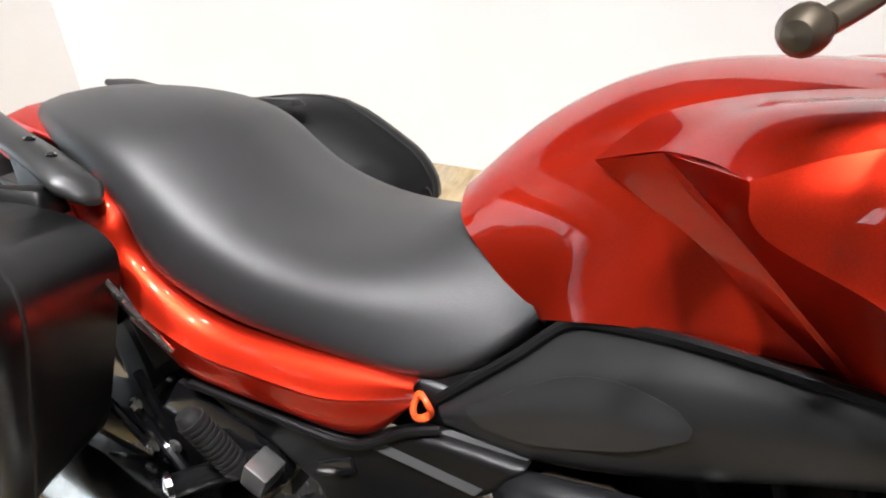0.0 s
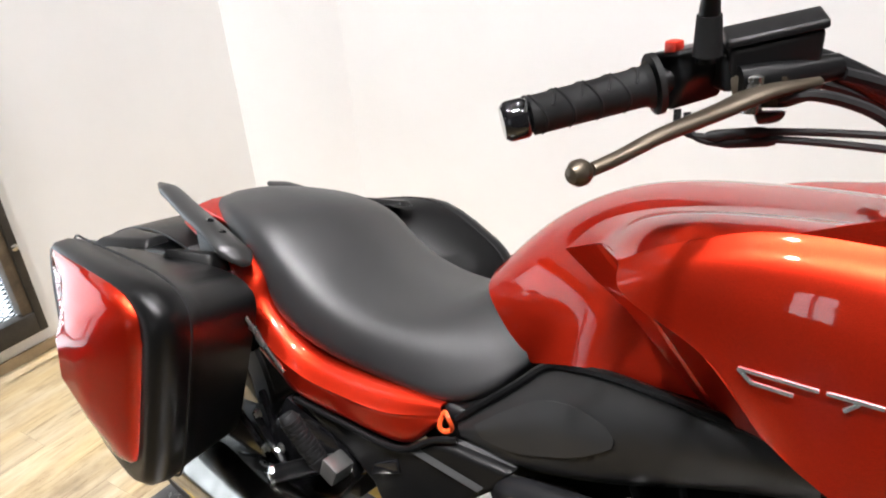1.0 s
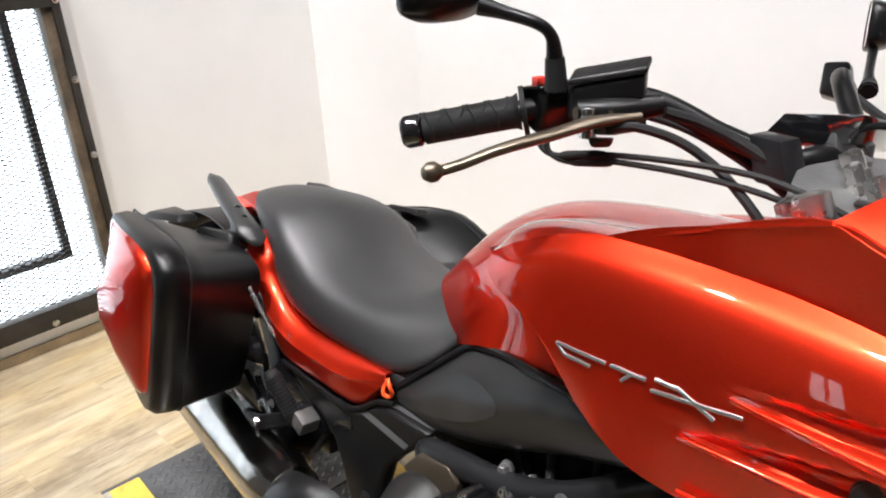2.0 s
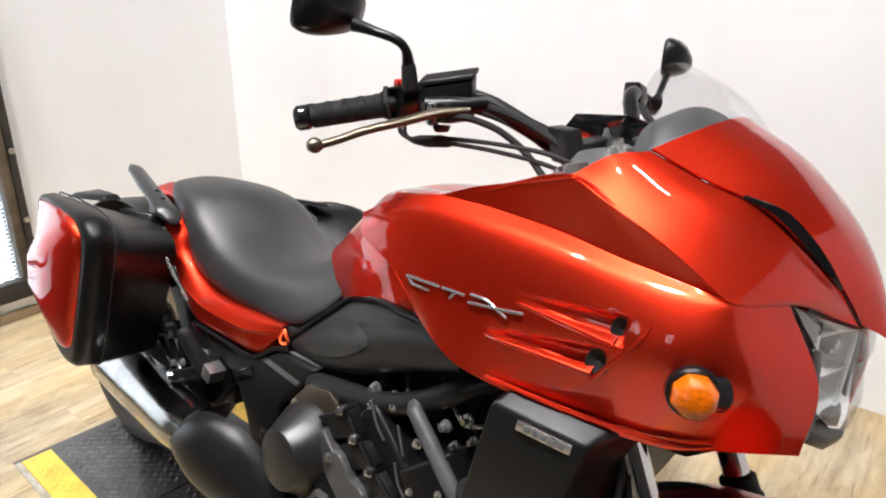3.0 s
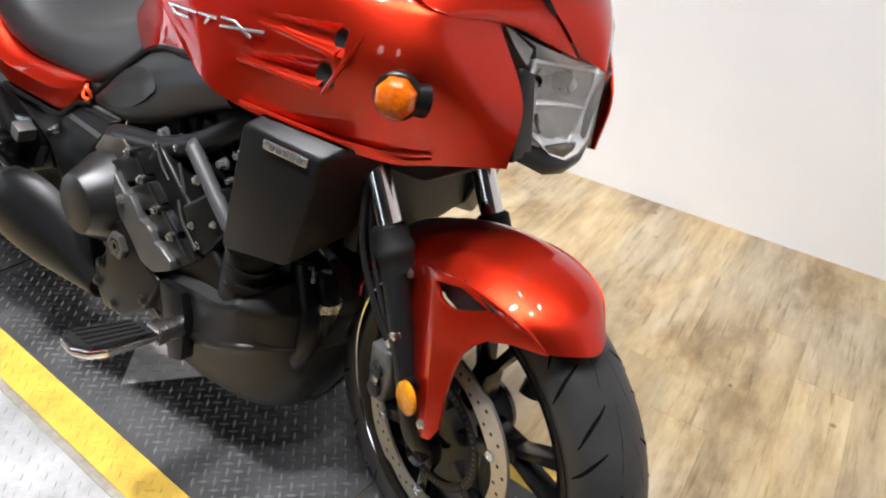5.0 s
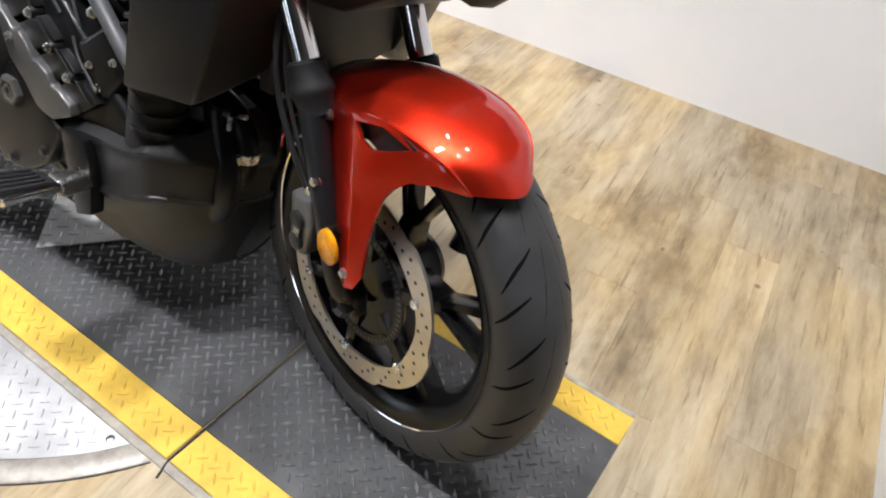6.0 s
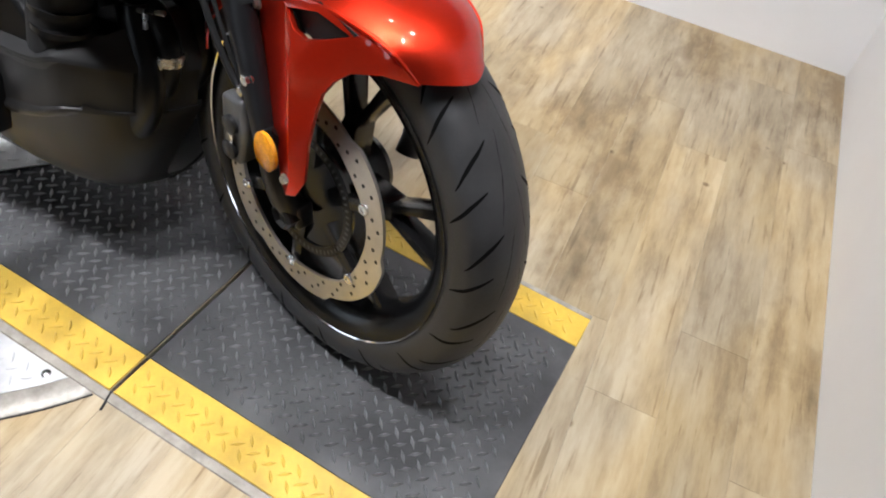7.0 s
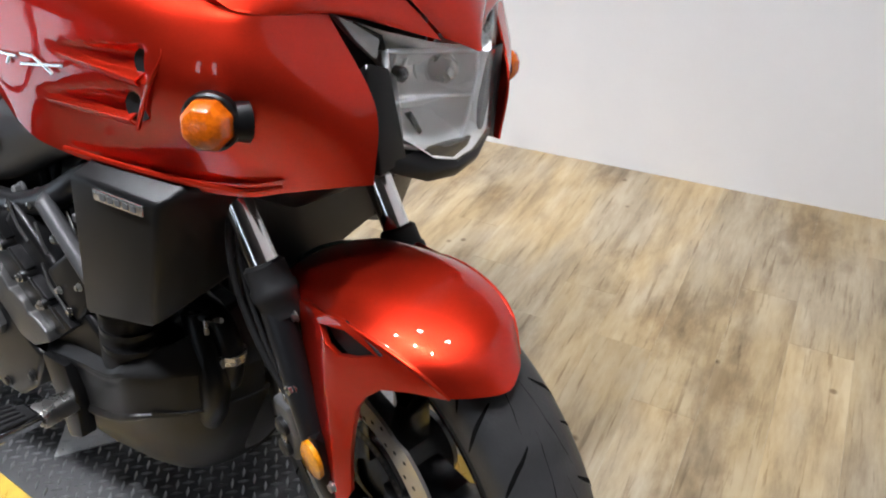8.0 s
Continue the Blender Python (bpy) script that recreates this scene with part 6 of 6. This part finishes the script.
part("lever_bracket", steered(hull([V(1.046, -.190, 1.030), V(1.080, -.168, 1.030), V(1.052, -.140, 1.032), V(1.092, -.130, 1.030), V(1.052, -.188, 1.004), V(1.082, -.166, 1.004), V(1.058, -.145, 1.008), V(1.090, -.132, 1.006)], 0.004)), BRONZE, lev)
part("brake_switch", steered(hull([V(1.060, -.175, 1.002), V(1.078, -.160, 1.002), V(1.088, -.170, 1.004), V(1.068, -.186, 1.004), V(1.064, -.174, .992), V(1.078, -.164, .992), V(1.070, -.182, .993)], 0.003)), SATIN, lev, "small black brake light switch")
# cables and hoses
for pts, r in (([V(1.008, -.198, 1.000), V(1.012, -.200, .986), V(1.028, -.190, .978), V(1.062, -.163, .982), V(1.130, -.122, .982), V(1.200, -.090, .977), V(1.262, -.070, .958), V(1.285, -.03, .925)], .0031),
               ([V(1.016, -.196, .998), V(1.020, -.196, .982), V(1.036, -.184, .973), V(1.066, -.160, .976), V(1.130, -.122, .972), V(1.195, -.088, .962), V(1.250, -.066, .944), V(1.275, -.02, .905)], .0031),
               ([V(1.076, -.168, 1.010), V(1.096, -.152, 1.014), V(1.122, -.120, 1.000), V(1.150, -.098, .976), V(1.186, -.094, .950), V(1.215, -.085, .915)], .0048),
               ([V(1.098, -.118, 1.024), V(1.118, -.085, 1.010), V(1.150, -.052, .985), V(1.19, -.03, .955), V(1.23, -.01, .91)], .0058),
               ([V(1.05, -.125, 1.020), V(1.095, -.085, 1.002), V(1.14, -.045, .968), V(1.19, -.02, .93)], .0045),
               ([LB[-2] + V(.03, -.03, .0), V(1.12, .16, .99), V(1.19, .12, .975), V(1.23, .09, .93)], .0055)):
    part("cable", steered(tube(pts, r, 8, 36)), RUBBER, bar, "black control cable")
for a, b in ((V(1.030, -.1885, .9785), V(1.066, -.161, .982)), (V(1.038, -.182, .973), V(1.072, -.157, .9755))):
    part("cable_sleeve", steered(tube([a, a.lerp(b, .15), a.lerp(b, .85), b], [.0036, .0050, .0050, .0038], 10, 10, line=poly)), RUBBER, bar)

# mirrors
def mirror(side):
    """Right: swept stalk and wide housing; left: seen on edge past the screen."""
    if side < 0:
        stalk = [V(1.030, -.194, 1.040), V(1.032, -.198, 1.076), V(1.036, -.205, 1.097), V(1.030, -.217, 1.109), V(1.008, -.238, 1.119), V(.992, -.256, 1.126)]
        turn = steered
        c, wide = V(.962, -.282, 1.147), 1.0
        across, up = V(-.35, .90, .0).normalized(), V(.25, .05, .96).normalized()
        depth = ((0.94, -.004), (1.0, .0), (1.0, .010), (.82, .026), (.45, .036), (.15, .039))
    else:
        stalk = [V(1.120, .262, 1.030), V(1.112, .285, 1.038), V(1.100, .315, 1.050), V(1.088, .350, 1.066), V(1.076, .385, 1.084)]
        turn = lambda bm: bm
        c, wide = V(1.056, .412, 1.112), 1.05
        across, up = V(-.34, .94, .0).normalized(), V(-.05, .0, 1.0).normalized()
        depth = ((0.94, -.003), (1.0, .0), (1.0, .006), (.90, .020), (.66, .034), (.30, .044), (.10, .046))
    st = part("mirror", turn(tube(stalk, [.0092, .0082, .0060, .0058, .0066, .0092][:len(stalk)], 14, 40)), SATIN, bar, "black mirror on a bent stalk")
    part("stalk_nut", turn(tube([stalk[0].lerp(stalk[1], .15), stalk[1]], [.0115, .0095], 14, 4, line=poly)), RUBBER, st)
    prof = [(-.060, -.012), (-.052, .026), (-.020, .036), (.030, .038), (.056, .030), (.066, .006), (.054, -.024), (.020, -.036), (-.022, -.036), (-.052, -.028)]
    back = across.cross(up).normalized()
    if back.x < 0:
        back = -back
    drop = V(0, 0, 0) if side < 0 else V(0, 0, -.010)
    bm = bmesh.new()
    rings = [[c + 0.93 * s * (a * wide * across + b * up) + back * d + drop * (1 - s) for a, b in prof] for s, d in depth]
    rings = [smooth_ring(r, 40) for r in rings]
    vs = grid(bm, rings, close_u=True)
    bm.faces.new(vs[-1])
    part("mirror_housing", turn(bm), SATIN, st, "black teardrop mirror housing", 50)
    bm = bmesh.new()
    bm.faces.new([bm.verts.new(p) for p in smooth_ring([c + 0.88 * (a * wide * across + b * up) + back * -.002 for a, b in prof], 40)])
    part("mirror_glass", turn(thick(bm, 0.001)), MIRROR, st, "silver mirror glass")
    return st


mirror(-1)
mirror(1)

# instruments
inst = part("instrument_panel", hull([V(1.131, .000, 1.012), V(1.204, .007, 1.020), V(1.193, .012, .990), V(1.102, .006, .974), V(1.128, .150, .996), V(1.200, .155, 1.004), V(1.190, .150, .974), V(1.098, .150, .958)], 0.003), GLOSSBLACK, bike, "flat black digital instrument panel")
part("display", hull([V(1.106, .016, .9825), V(1.127, .012, 1.0085), V(1.123, .138, .9945), V(1.102, .138, .9665), V(1.108, .016, .9805), V(1.129, .012, 1.0065), V(1.125, .138, .9925), V(1.104, .138, .9645)], 0), SATIN, inst)
for p in (V(1.155, .045, .985), V(1.185, .07, .975), V(1.20, .02, .965)):
    part("dash_fitting", lathe([(.013, -.02), (.013, .012), (.008, .016), (.0001, .016)], 16, Matrix.Translation(p) @ pose(0, 0, 0, 90)), ALLOY, inst)
part("dash_shell", hull([V(1.22, -.06, .945), V(1.29, -.12, .968), V(1.29, .22, .958), V(1.22, .17, .935), V(1.24, .05, .985), V(1.30, .05, .998), V(1.20, .05, .93), V(1.315, .05, .98)], 0.006), PLASTIC, bike, "black dash shell")

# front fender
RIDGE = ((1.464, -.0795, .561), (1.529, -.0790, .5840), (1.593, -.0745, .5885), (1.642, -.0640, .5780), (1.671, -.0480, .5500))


def fender_mesh():
    bm = bmesh.new()
    arc = (166, 150, 134, 118, 102, 88, 75, 65, 57.5)
    cen, sh, ed = [], [], []
    for k, (d, w) in enumerate(zip(arc, (.050, .060, .066, .069, .070, .070, .069, .066, .058))):
        r = (.3030, .3030, .3035, .304, .305, .309, .315, .319, .322)[k]
        for row, rr, y, ease in ((cen, r, 0, -4), (sh, r - .014, -w * .86, 1), (ed, (.262, .262, .262, .262, .262, .258, .252, .262, .288)[k], -w - .009, 8)):
            a = radians(d + ease * (k / 8) ** 2)
            row.append(V(1.53 + rr * math.cos(a), y, .300 + rr * math.sin(a)))
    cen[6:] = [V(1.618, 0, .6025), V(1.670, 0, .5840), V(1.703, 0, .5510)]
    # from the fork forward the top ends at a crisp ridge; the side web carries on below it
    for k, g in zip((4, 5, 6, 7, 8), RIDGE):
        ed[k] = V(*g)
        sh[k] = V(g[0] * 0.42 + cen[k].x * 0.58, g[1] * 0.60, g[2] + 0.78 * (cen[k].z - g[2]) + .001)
    fl = lambda c: [V(p.x, -p.y, p.z) for p in c]
    skin(bm, [ed, sh, cen, fl(sh), fl(ed)], 61, 41)
    return steered(thick(bm, 0.003))


fender = part("front_fender", fender_mesh(), RED, bike, "glossy candy-red front fender", 50)
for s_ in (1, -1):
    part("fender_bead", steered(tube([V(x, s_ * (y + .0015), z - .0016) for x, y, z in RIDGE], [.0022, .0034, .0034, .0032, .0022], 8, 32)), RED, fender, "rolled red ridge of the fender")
for side in (-1, 1):
    # creased side web down to the lower fork, pierced by a dark vent
    at = {"l0": (1.449, -.080, .556), "l1": (1.460, -.083, .572), "l2": (1.450, -.080, .520), "l3": (1.490, -.081, .455), "l4": (1.530, -.081, .395), "f0": (1.545, -.082, .371), "f1": (1.558, -.083, .363), "f2": (1.574, -.083, .371),
          "c0": (1.487, -.0835, .572), "c1": (1.512, -.094, .532), "c2": (1.535, -.096, .495), "c3": (1.556, -.095, .430), "c4": (1.565, -.090, .385),
          "r0": (1.583, -.083, .394), "r1": (1.576, -.085, .438), "r2": (1.576, -.087, .470), "r3": (1.580, -.089, .503), "r4": (1.592, -.089, .524), "r5": (1.608, -.083, .5395), "r6": (1.640, -.0700, .5500), "r7": (1.668, -.0490, .5465),
          "v0": (1.508, -.088, .568), "v1": (1.553, -.083, .582), "v2": (1.600, -.0795, .577), "v3": (1.572, -.088, .562), "v4": (1.543, -.091, .549), "v5": (1.524, -.092, .553),
          "g1": (1.516, -.0797, .5805), "g2": (1.555, -.0794, .5890), "g3": (1.595, -.0743, .5878), "g4": (1.642, -.0638, .5772), "g5": (1.671, -.048, .5495)}
    bm = bmesh.new()
    vt = {k: bm.verts.new((x, side * -(y - 0.28 * max(0, .535 - z)), z)) for k, (x, y, z) in at.items()}
    for face in ("l0 l1 c0 c1 l2", "l2 c1 c2 l3", "l3 c2 c3 l4", "l4 c3 c4 f0", "f0 c4 f1", "f1 c4 r0 f2", "c4 c3 r1 r0", "c3 c2 r2 r1", "c2 r3 r2", "c2 v4 r4 r3", "c2 c1 v5 v4", "c1 c0 v0 v5", "v4 v3 r5 r4", "v3 v2 r6 r5", "c0 g1 g2 v1 v0", "g2 g3 v2 v1", "v2 g3 g4 r6", "g4 g5 r7 r6", "l1 g1 c0"):
        bm.faces.new([vt[k] for k in face.split()])
    bmesh.ops.delete(bm, geom=[v for v in bm.verts if not v.link_faces], context="VERTS")
    bmesh.ops.recalc_face_normals(bm, faces=bm.faces)
    if sum(f.normal.y * f.calc_area() for f in bm.faces) * side < 0:
        bmesh.ops.reverse_faces(bm, faces=bm.faces)
    bmesh.ops.solidify(bm, geom=bm.faces[:], thickness=0.007)
    bevelled(bm, 0.0016, 2, 22)
    web = part("fender_web", steered(bm), RED, fender, "red fender side web", 30)
    if side < 0:
        part("fender_vent", steered(slab([(1.502, .566), (1.550, .590), (1.610, .582), (1.575, .556), (1.543, .543), (1.520, .547)], -.0775, -.0760, 0)), RUBBER, web, "dark triangular fender vent")
    for x, z in ((1.457, .550), (1.558, .388)):
        p = V(x, (-.089 - 0.28 * max(0, .535 - z)), z)
        if side < 0:
            part("fender_bolt", steered(hexbolt(p, 0.0055, 0.006)), BRUSHED, web)
part("spoiler_bar", steered(hull([V(1.492, -.0935, .500), V(1.498, -.0935, .500), V(1.524, -.1085, .440), V(1.518, -.1085, .440), V(1.495, -.0955, .500), V(1.521, -.1105, .440)], 0.0005)), BADGE, fender, "thin pale stripe on the web")

# reflector and caliper
part("side_reflector", steered(lathe([(.0001, -.006), (.017, -.006), (.021, -.003), (.021, .002), (.018, .004)], 32, Matrix.Translation((1.530, -.136, .413)) @ Matrix.Diagonal((0.95, 1, 1.25, 1)))), AMBERFLAT, bike, "oval amber fork reflector")
part("reflector_stay", steered(hull([V(1.50, -.128, .42), V(1.53, -.128, .44), V(1.53, -.128, .39), V(1.505, -.12, .39), V(1.50, -.10, .42), V(1.53, -.10, .40)], 0.003)), SATIN, bike)
cal = part("brake_caliper", steered(hull([V(1.415, -.125, .345), V(1.43, -.13, .435), V(1.475, -.13, .445), V(1.478, -.13, .40), V(1.455, -.128, .335), V(1.425, -.125, .325), V(1.415, -.06, .345), V(1.43, -.06, .435), V(1.475, -.06, .445), V(1.478, -.06, .40), V(1.455, -.06, .335)], 0.008, 3)), CALIPER, bike, "dark grey front brake caliper")
for x, z in ((1.445, .36), (1.45, .40)):
    part("caliper_bolt", steered(lathe([(.013, .0), (.013, -.006), (.008, -.009), (.0001, -.009)], 20, Matrix.Translation((x, -.129, z)))), ENGINEGREY, cal)
part("caliper_plate", steered(hull([V(1.437, -.1335, .352), V(1.452, -.1335, .356), V(1.455, -.1335, .408), V(1.444, -.1335, .412), V(1.437, -.131, .352), V(1.452, -.131, .356), V(1.455, -.131, .408), V(1.444, -.131, .412)], 0.001)), BRUSHED, cal, "pale caliper plate")
for x, z in ((1.478, .475), (1.468, .455)):
    part("hose_bolt", steered(hexbolt((x, -.118, z), 0.007, 0.010)), BRUSHED, cal)
for pts, r in (([V(1.455, -.12, .45), V(1.425, -.125, .50), V(1.395, -.125, .57), V(1.385, -.115, .64), V(1.365, -.08, .70)], .0042), ([V(1.462, -.118, .46), V(1.437, -.122, .51), V(1.405, -.118, .58), V(1.39, -.105, .65), V(1.37, -.07, .70)], .0028)):
    part("brake_hose", steered(tube(pts, r, 8, 28)), RUBBER, cal, "black brake hose")

# front wheel
WC = Matrix.Translation((1.511, -.0036, .2965)) @ pose(0, 0, 0, -3.2)
WHEEL_TURN = Matrix.Translation((1.644, 0, 0)) @ Matrix.Rotation(radians(-16.0), 4, SAXIS) @ Matrix.Translation((-1.644, 0, 0))


def wheel_part(name, bm, material, parent, label="", angle=38):
    bmesh.ops.transform(bm, matrix=WHEEL_TURN @ WC, verts=bm.verts)
    return part(name, bm, material, parent, label, angle)


fw = wheel_part("front_wheel", lathe([(.200, -.030), (.214, -.044), (.226, -.049), (.2315, -.050), (.2315, -.045), (.222, -.040), (.205, -.018), (.200, .0), (.205, .018), (.222, .040), (.2315, .045), (.2315, .050), (.226, .049), (.214, .044), (.200, .030), (.192, .0)], 96, close=True), WHEELBLACK, bike, "gloss black cast front wheel")
wheel_part("rim_edge", lathe([(.2318, -.0500), (.2335, -.0515), (.2342, -.0495), (.2330, -.0480)], 96, close=True), CHROME, fw, "thin bright rim edge")
tp = [(.2325, -.048), (.240, -.0535), (.252, -.0570), (.266, -.0575), (.277, -.0535), (.287, -.043), (.294, -.028), (.2985, -.013), (.300, 0)]
tp = [(r, y * (0.98 if r < 0.245 else 0.94)) for r, y in tp]
tyre = wheel_part("tyre", lathe(tp + [(r, -y) for r, y in tp[-2::-1]] + [(.225, .035), (.225, -.035)], 120, close=True), TYRE, fw, "worn black road tyre with slanted grooves", 50)


# grooves are not cut: flat near-black strips carry their shade as colour
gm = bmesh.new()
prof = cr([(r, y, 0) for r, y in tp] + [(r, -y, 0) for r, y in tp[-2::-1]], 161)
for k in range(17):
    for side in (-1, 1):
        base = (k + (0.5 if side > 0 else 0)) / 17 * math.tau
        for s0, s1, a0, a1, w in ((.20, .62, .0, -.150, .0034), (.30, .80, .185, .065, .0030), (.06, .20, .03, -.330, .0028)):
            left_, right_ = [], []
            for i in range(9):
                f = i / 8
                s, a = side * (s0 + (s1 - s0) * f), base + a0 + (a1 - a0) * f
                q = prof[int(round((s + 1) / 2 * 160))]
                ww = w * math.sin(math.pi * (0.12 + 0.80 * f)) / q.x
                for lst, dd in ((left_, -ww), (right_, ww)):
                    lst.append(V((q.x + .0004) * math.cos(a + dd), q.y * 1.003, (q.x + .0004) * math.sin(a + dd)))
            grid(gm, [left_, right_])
GROOVE_SHADE = mat("tyre_groove_shade", (0.003, 0.003, 0.003), 0.9, spec=0.1)
wheel_part("tread_groove_strip", gm, GROOVE_SHADE, tyre, "flat dark slanted strips for the shaded tread grooves", 60)["kind"] = "stuff"
for k in range(5):
    turn = pose(0, 0, 0, 0, 72 * k - 8, 0)
    bm = hull([V(.035, -.026, -.017), V(.035, -.026, .017), V(.035, .026, -.017), V(.035, .026, .017), V(.112, -.017, -.013), V(.112, -.017, .013), V(.112, .017, -.013), V(.112, .017, .013)], 0.005)
    bmesh.ops.transform(bm, matrix=turn, verts=bm.verts)
    spoke = wheel_part("spoke", bm, WHEELBLACK, fw)
    for sgn in (-1, 1):
        bm = hull([V(.096, -.016, -.002 * sgn), V(.096, .016, -.002 * sgn), V(.104, -.016, .013 * sgn), V(.104, .016, .013 * sgn), V(.207, -.018, .036 * sgn), V(.207, .018, .036 * sgn), V(.205, -.018, .054 * sgn), V(.205, .018, .054 * sgn)], 0.004)
        bmesh.ops.transform(bm, matrix=turn, verts=bm.verts)
        wheel_part("spoke_arm", bm, WHEELBLACK, spoke)
wheel_part("hub", lathe([(.048, -.050), (.052, -.040), (.045, -.02), (.045, .02), (.052, .04), (.048, .05)], 36), WHEELBLACK, fw)
wheel_part("valve", tube([V(-.185, -.002, -.075), V(-.172, -.006, -.070)], .004, 8, 4), BRUSHED, fw)
# wave brake disc with drilled holes
dm = bmesh.new()
N = 240
outer_r = [.1525 + .0075 * min(1.0, ((i / N * 6) % 1.0) * 1.6) if (i / N * 6) % 1.0 < 0.9 else .1525 + .0075 * (1.0 - (i / N * 6) % 1.0) * 10 for i in range(N)]
inner_r = [.1235 + .002 * math.sin(i / N * math.tau * 6) for i in range(N)]
rows = []
for y in (-.0735, -.0690):
    rows.append([V(inner_r[i] * math.cos(i / N * math.tau), y, inner_r[i] * math.sin(i / N * math.tau)) for i in range(N)])
    rows.append([V(outer_r[i] * math.cos(i / N * math.tau), y, outer_r[i] * math.sin(i / N * math.tau)) for i in range(N)])
grid(dm, [rows[0], rows[1], rows[3], rows[2]], close_u=True, close_v=True)
disc = wheel_part("brake_disc", dm, DISC, fw, "drilled steel wave brake disc")
hm = bmesh.new()
for i in range(40):
    for j, r in enumerate((.1305, .1385, .1465)):
        if (i + j) % 2:
            a = (i + 0.33 * j) / 40 * math.tau
            lathe([(.0030, -.0738), (.0001, -.0738)], 10, Matrix.Translation((r * math.cos(a), 0, r * math.sin(a))), hm)
wheel_part("drilled_hole", hm, SEAMDARK, disc, "rows of small drilled holes")
for k in range(6):
    a = radians(26 - 60 * k)
    wheel_part("disc_bolt", lathe([(.0080, -.071), (.0080, -.0755), (.0065, -.0768), (.0035, -.0768), (.003, -.0755), (.0001, -.0755)], 16, Matrix.Translation((.127 * math.cos(a), 0, .127 * math.sin(a)))), BADGE, disc, "bright disc button")
    bm = slab([(.050, -.012), (.120, -.009), (.137, -.011), (.137, .011), (.120, .009), (.050, .012)], -.068, -.056, 0.003)
    bmesh.ops.transform(bm, matrix=pose(0, 0, 0, 0, math.degrees(-a), 0), verts=bm.verts)
    wheel_part("disc_carrier_arm", bm, WHEELBLACK, disc)
wheel_part("disc_carrier", lathe([(.030, -.052), (.062, -.054), (.088, -.058), (.090, -.064), (.086, -.066), (.060, -.060), (.030, -.058)], 48, close=True), WHEELBLACK, disc, "dark dished disc carrier")
ab = bmesh.new()
lathe([(.078, -.0680), (.092, -.0680), (.092, -.0655), (.078, -.0655)], 72, None, ab, close=True)
ring = wheel_part("sensor_ring", ab, ENGINE, fw, "slotted black sensor ring")
hm = bmesh.new()
for k in range(60):
    a = k / 60 * math.tau
    block((-.0028, -.0686, -.0014), (.0028, -.0675, .0014), 0, hm, pose(0, 0, 0, 0, math.degrees(-a), 0) @ Matrix.Translation((.0855, 0, 0)))
wheel_part("slot_band", hm, GREYPLASTIC, ring, "fine grey slots")

# ---- floor planks, last ----
rng = random.Random(4)
floor = bpy.data.objects["floor"]
PW, GAP = 0.1245, 0.0002
plank_meshes = {}


def plank_mesh(length):
    if length not in plank_meshes:
        bm = block((0, 0, -0.010), (PW - GAP, length - GAP, 0.0), 0.0003, seg=1)
        me = bpy.data.meshes.new("plank")
        bm.to_mesh(me)
        bm.free()
        me.materials.append(PLANK)
        plank_meshes[length] = me
    return plank_meshes[length]


cols = int(-REAR_U / PW) + 1
for c in range(cols):
    u = -(c + 1) * PW
    v = -rng.choice((0.2, 0.45, 0.6, 0.75, 0.9))
    first = True
    top = 0.0
    bottom = v
    while top > FRONT_V + 0.2:
        length = round(top - bottom, 3)
        ob = new("plank", plank_mesh(length))
        ob.parent = floor
        ob.matrix_basis = Matrix.Translation((max(u, REAR_U - 0.05), bottom, -0.004))
        top = bottom
        bottom = top - rng.choice((0.75, 0.95, 1.1))
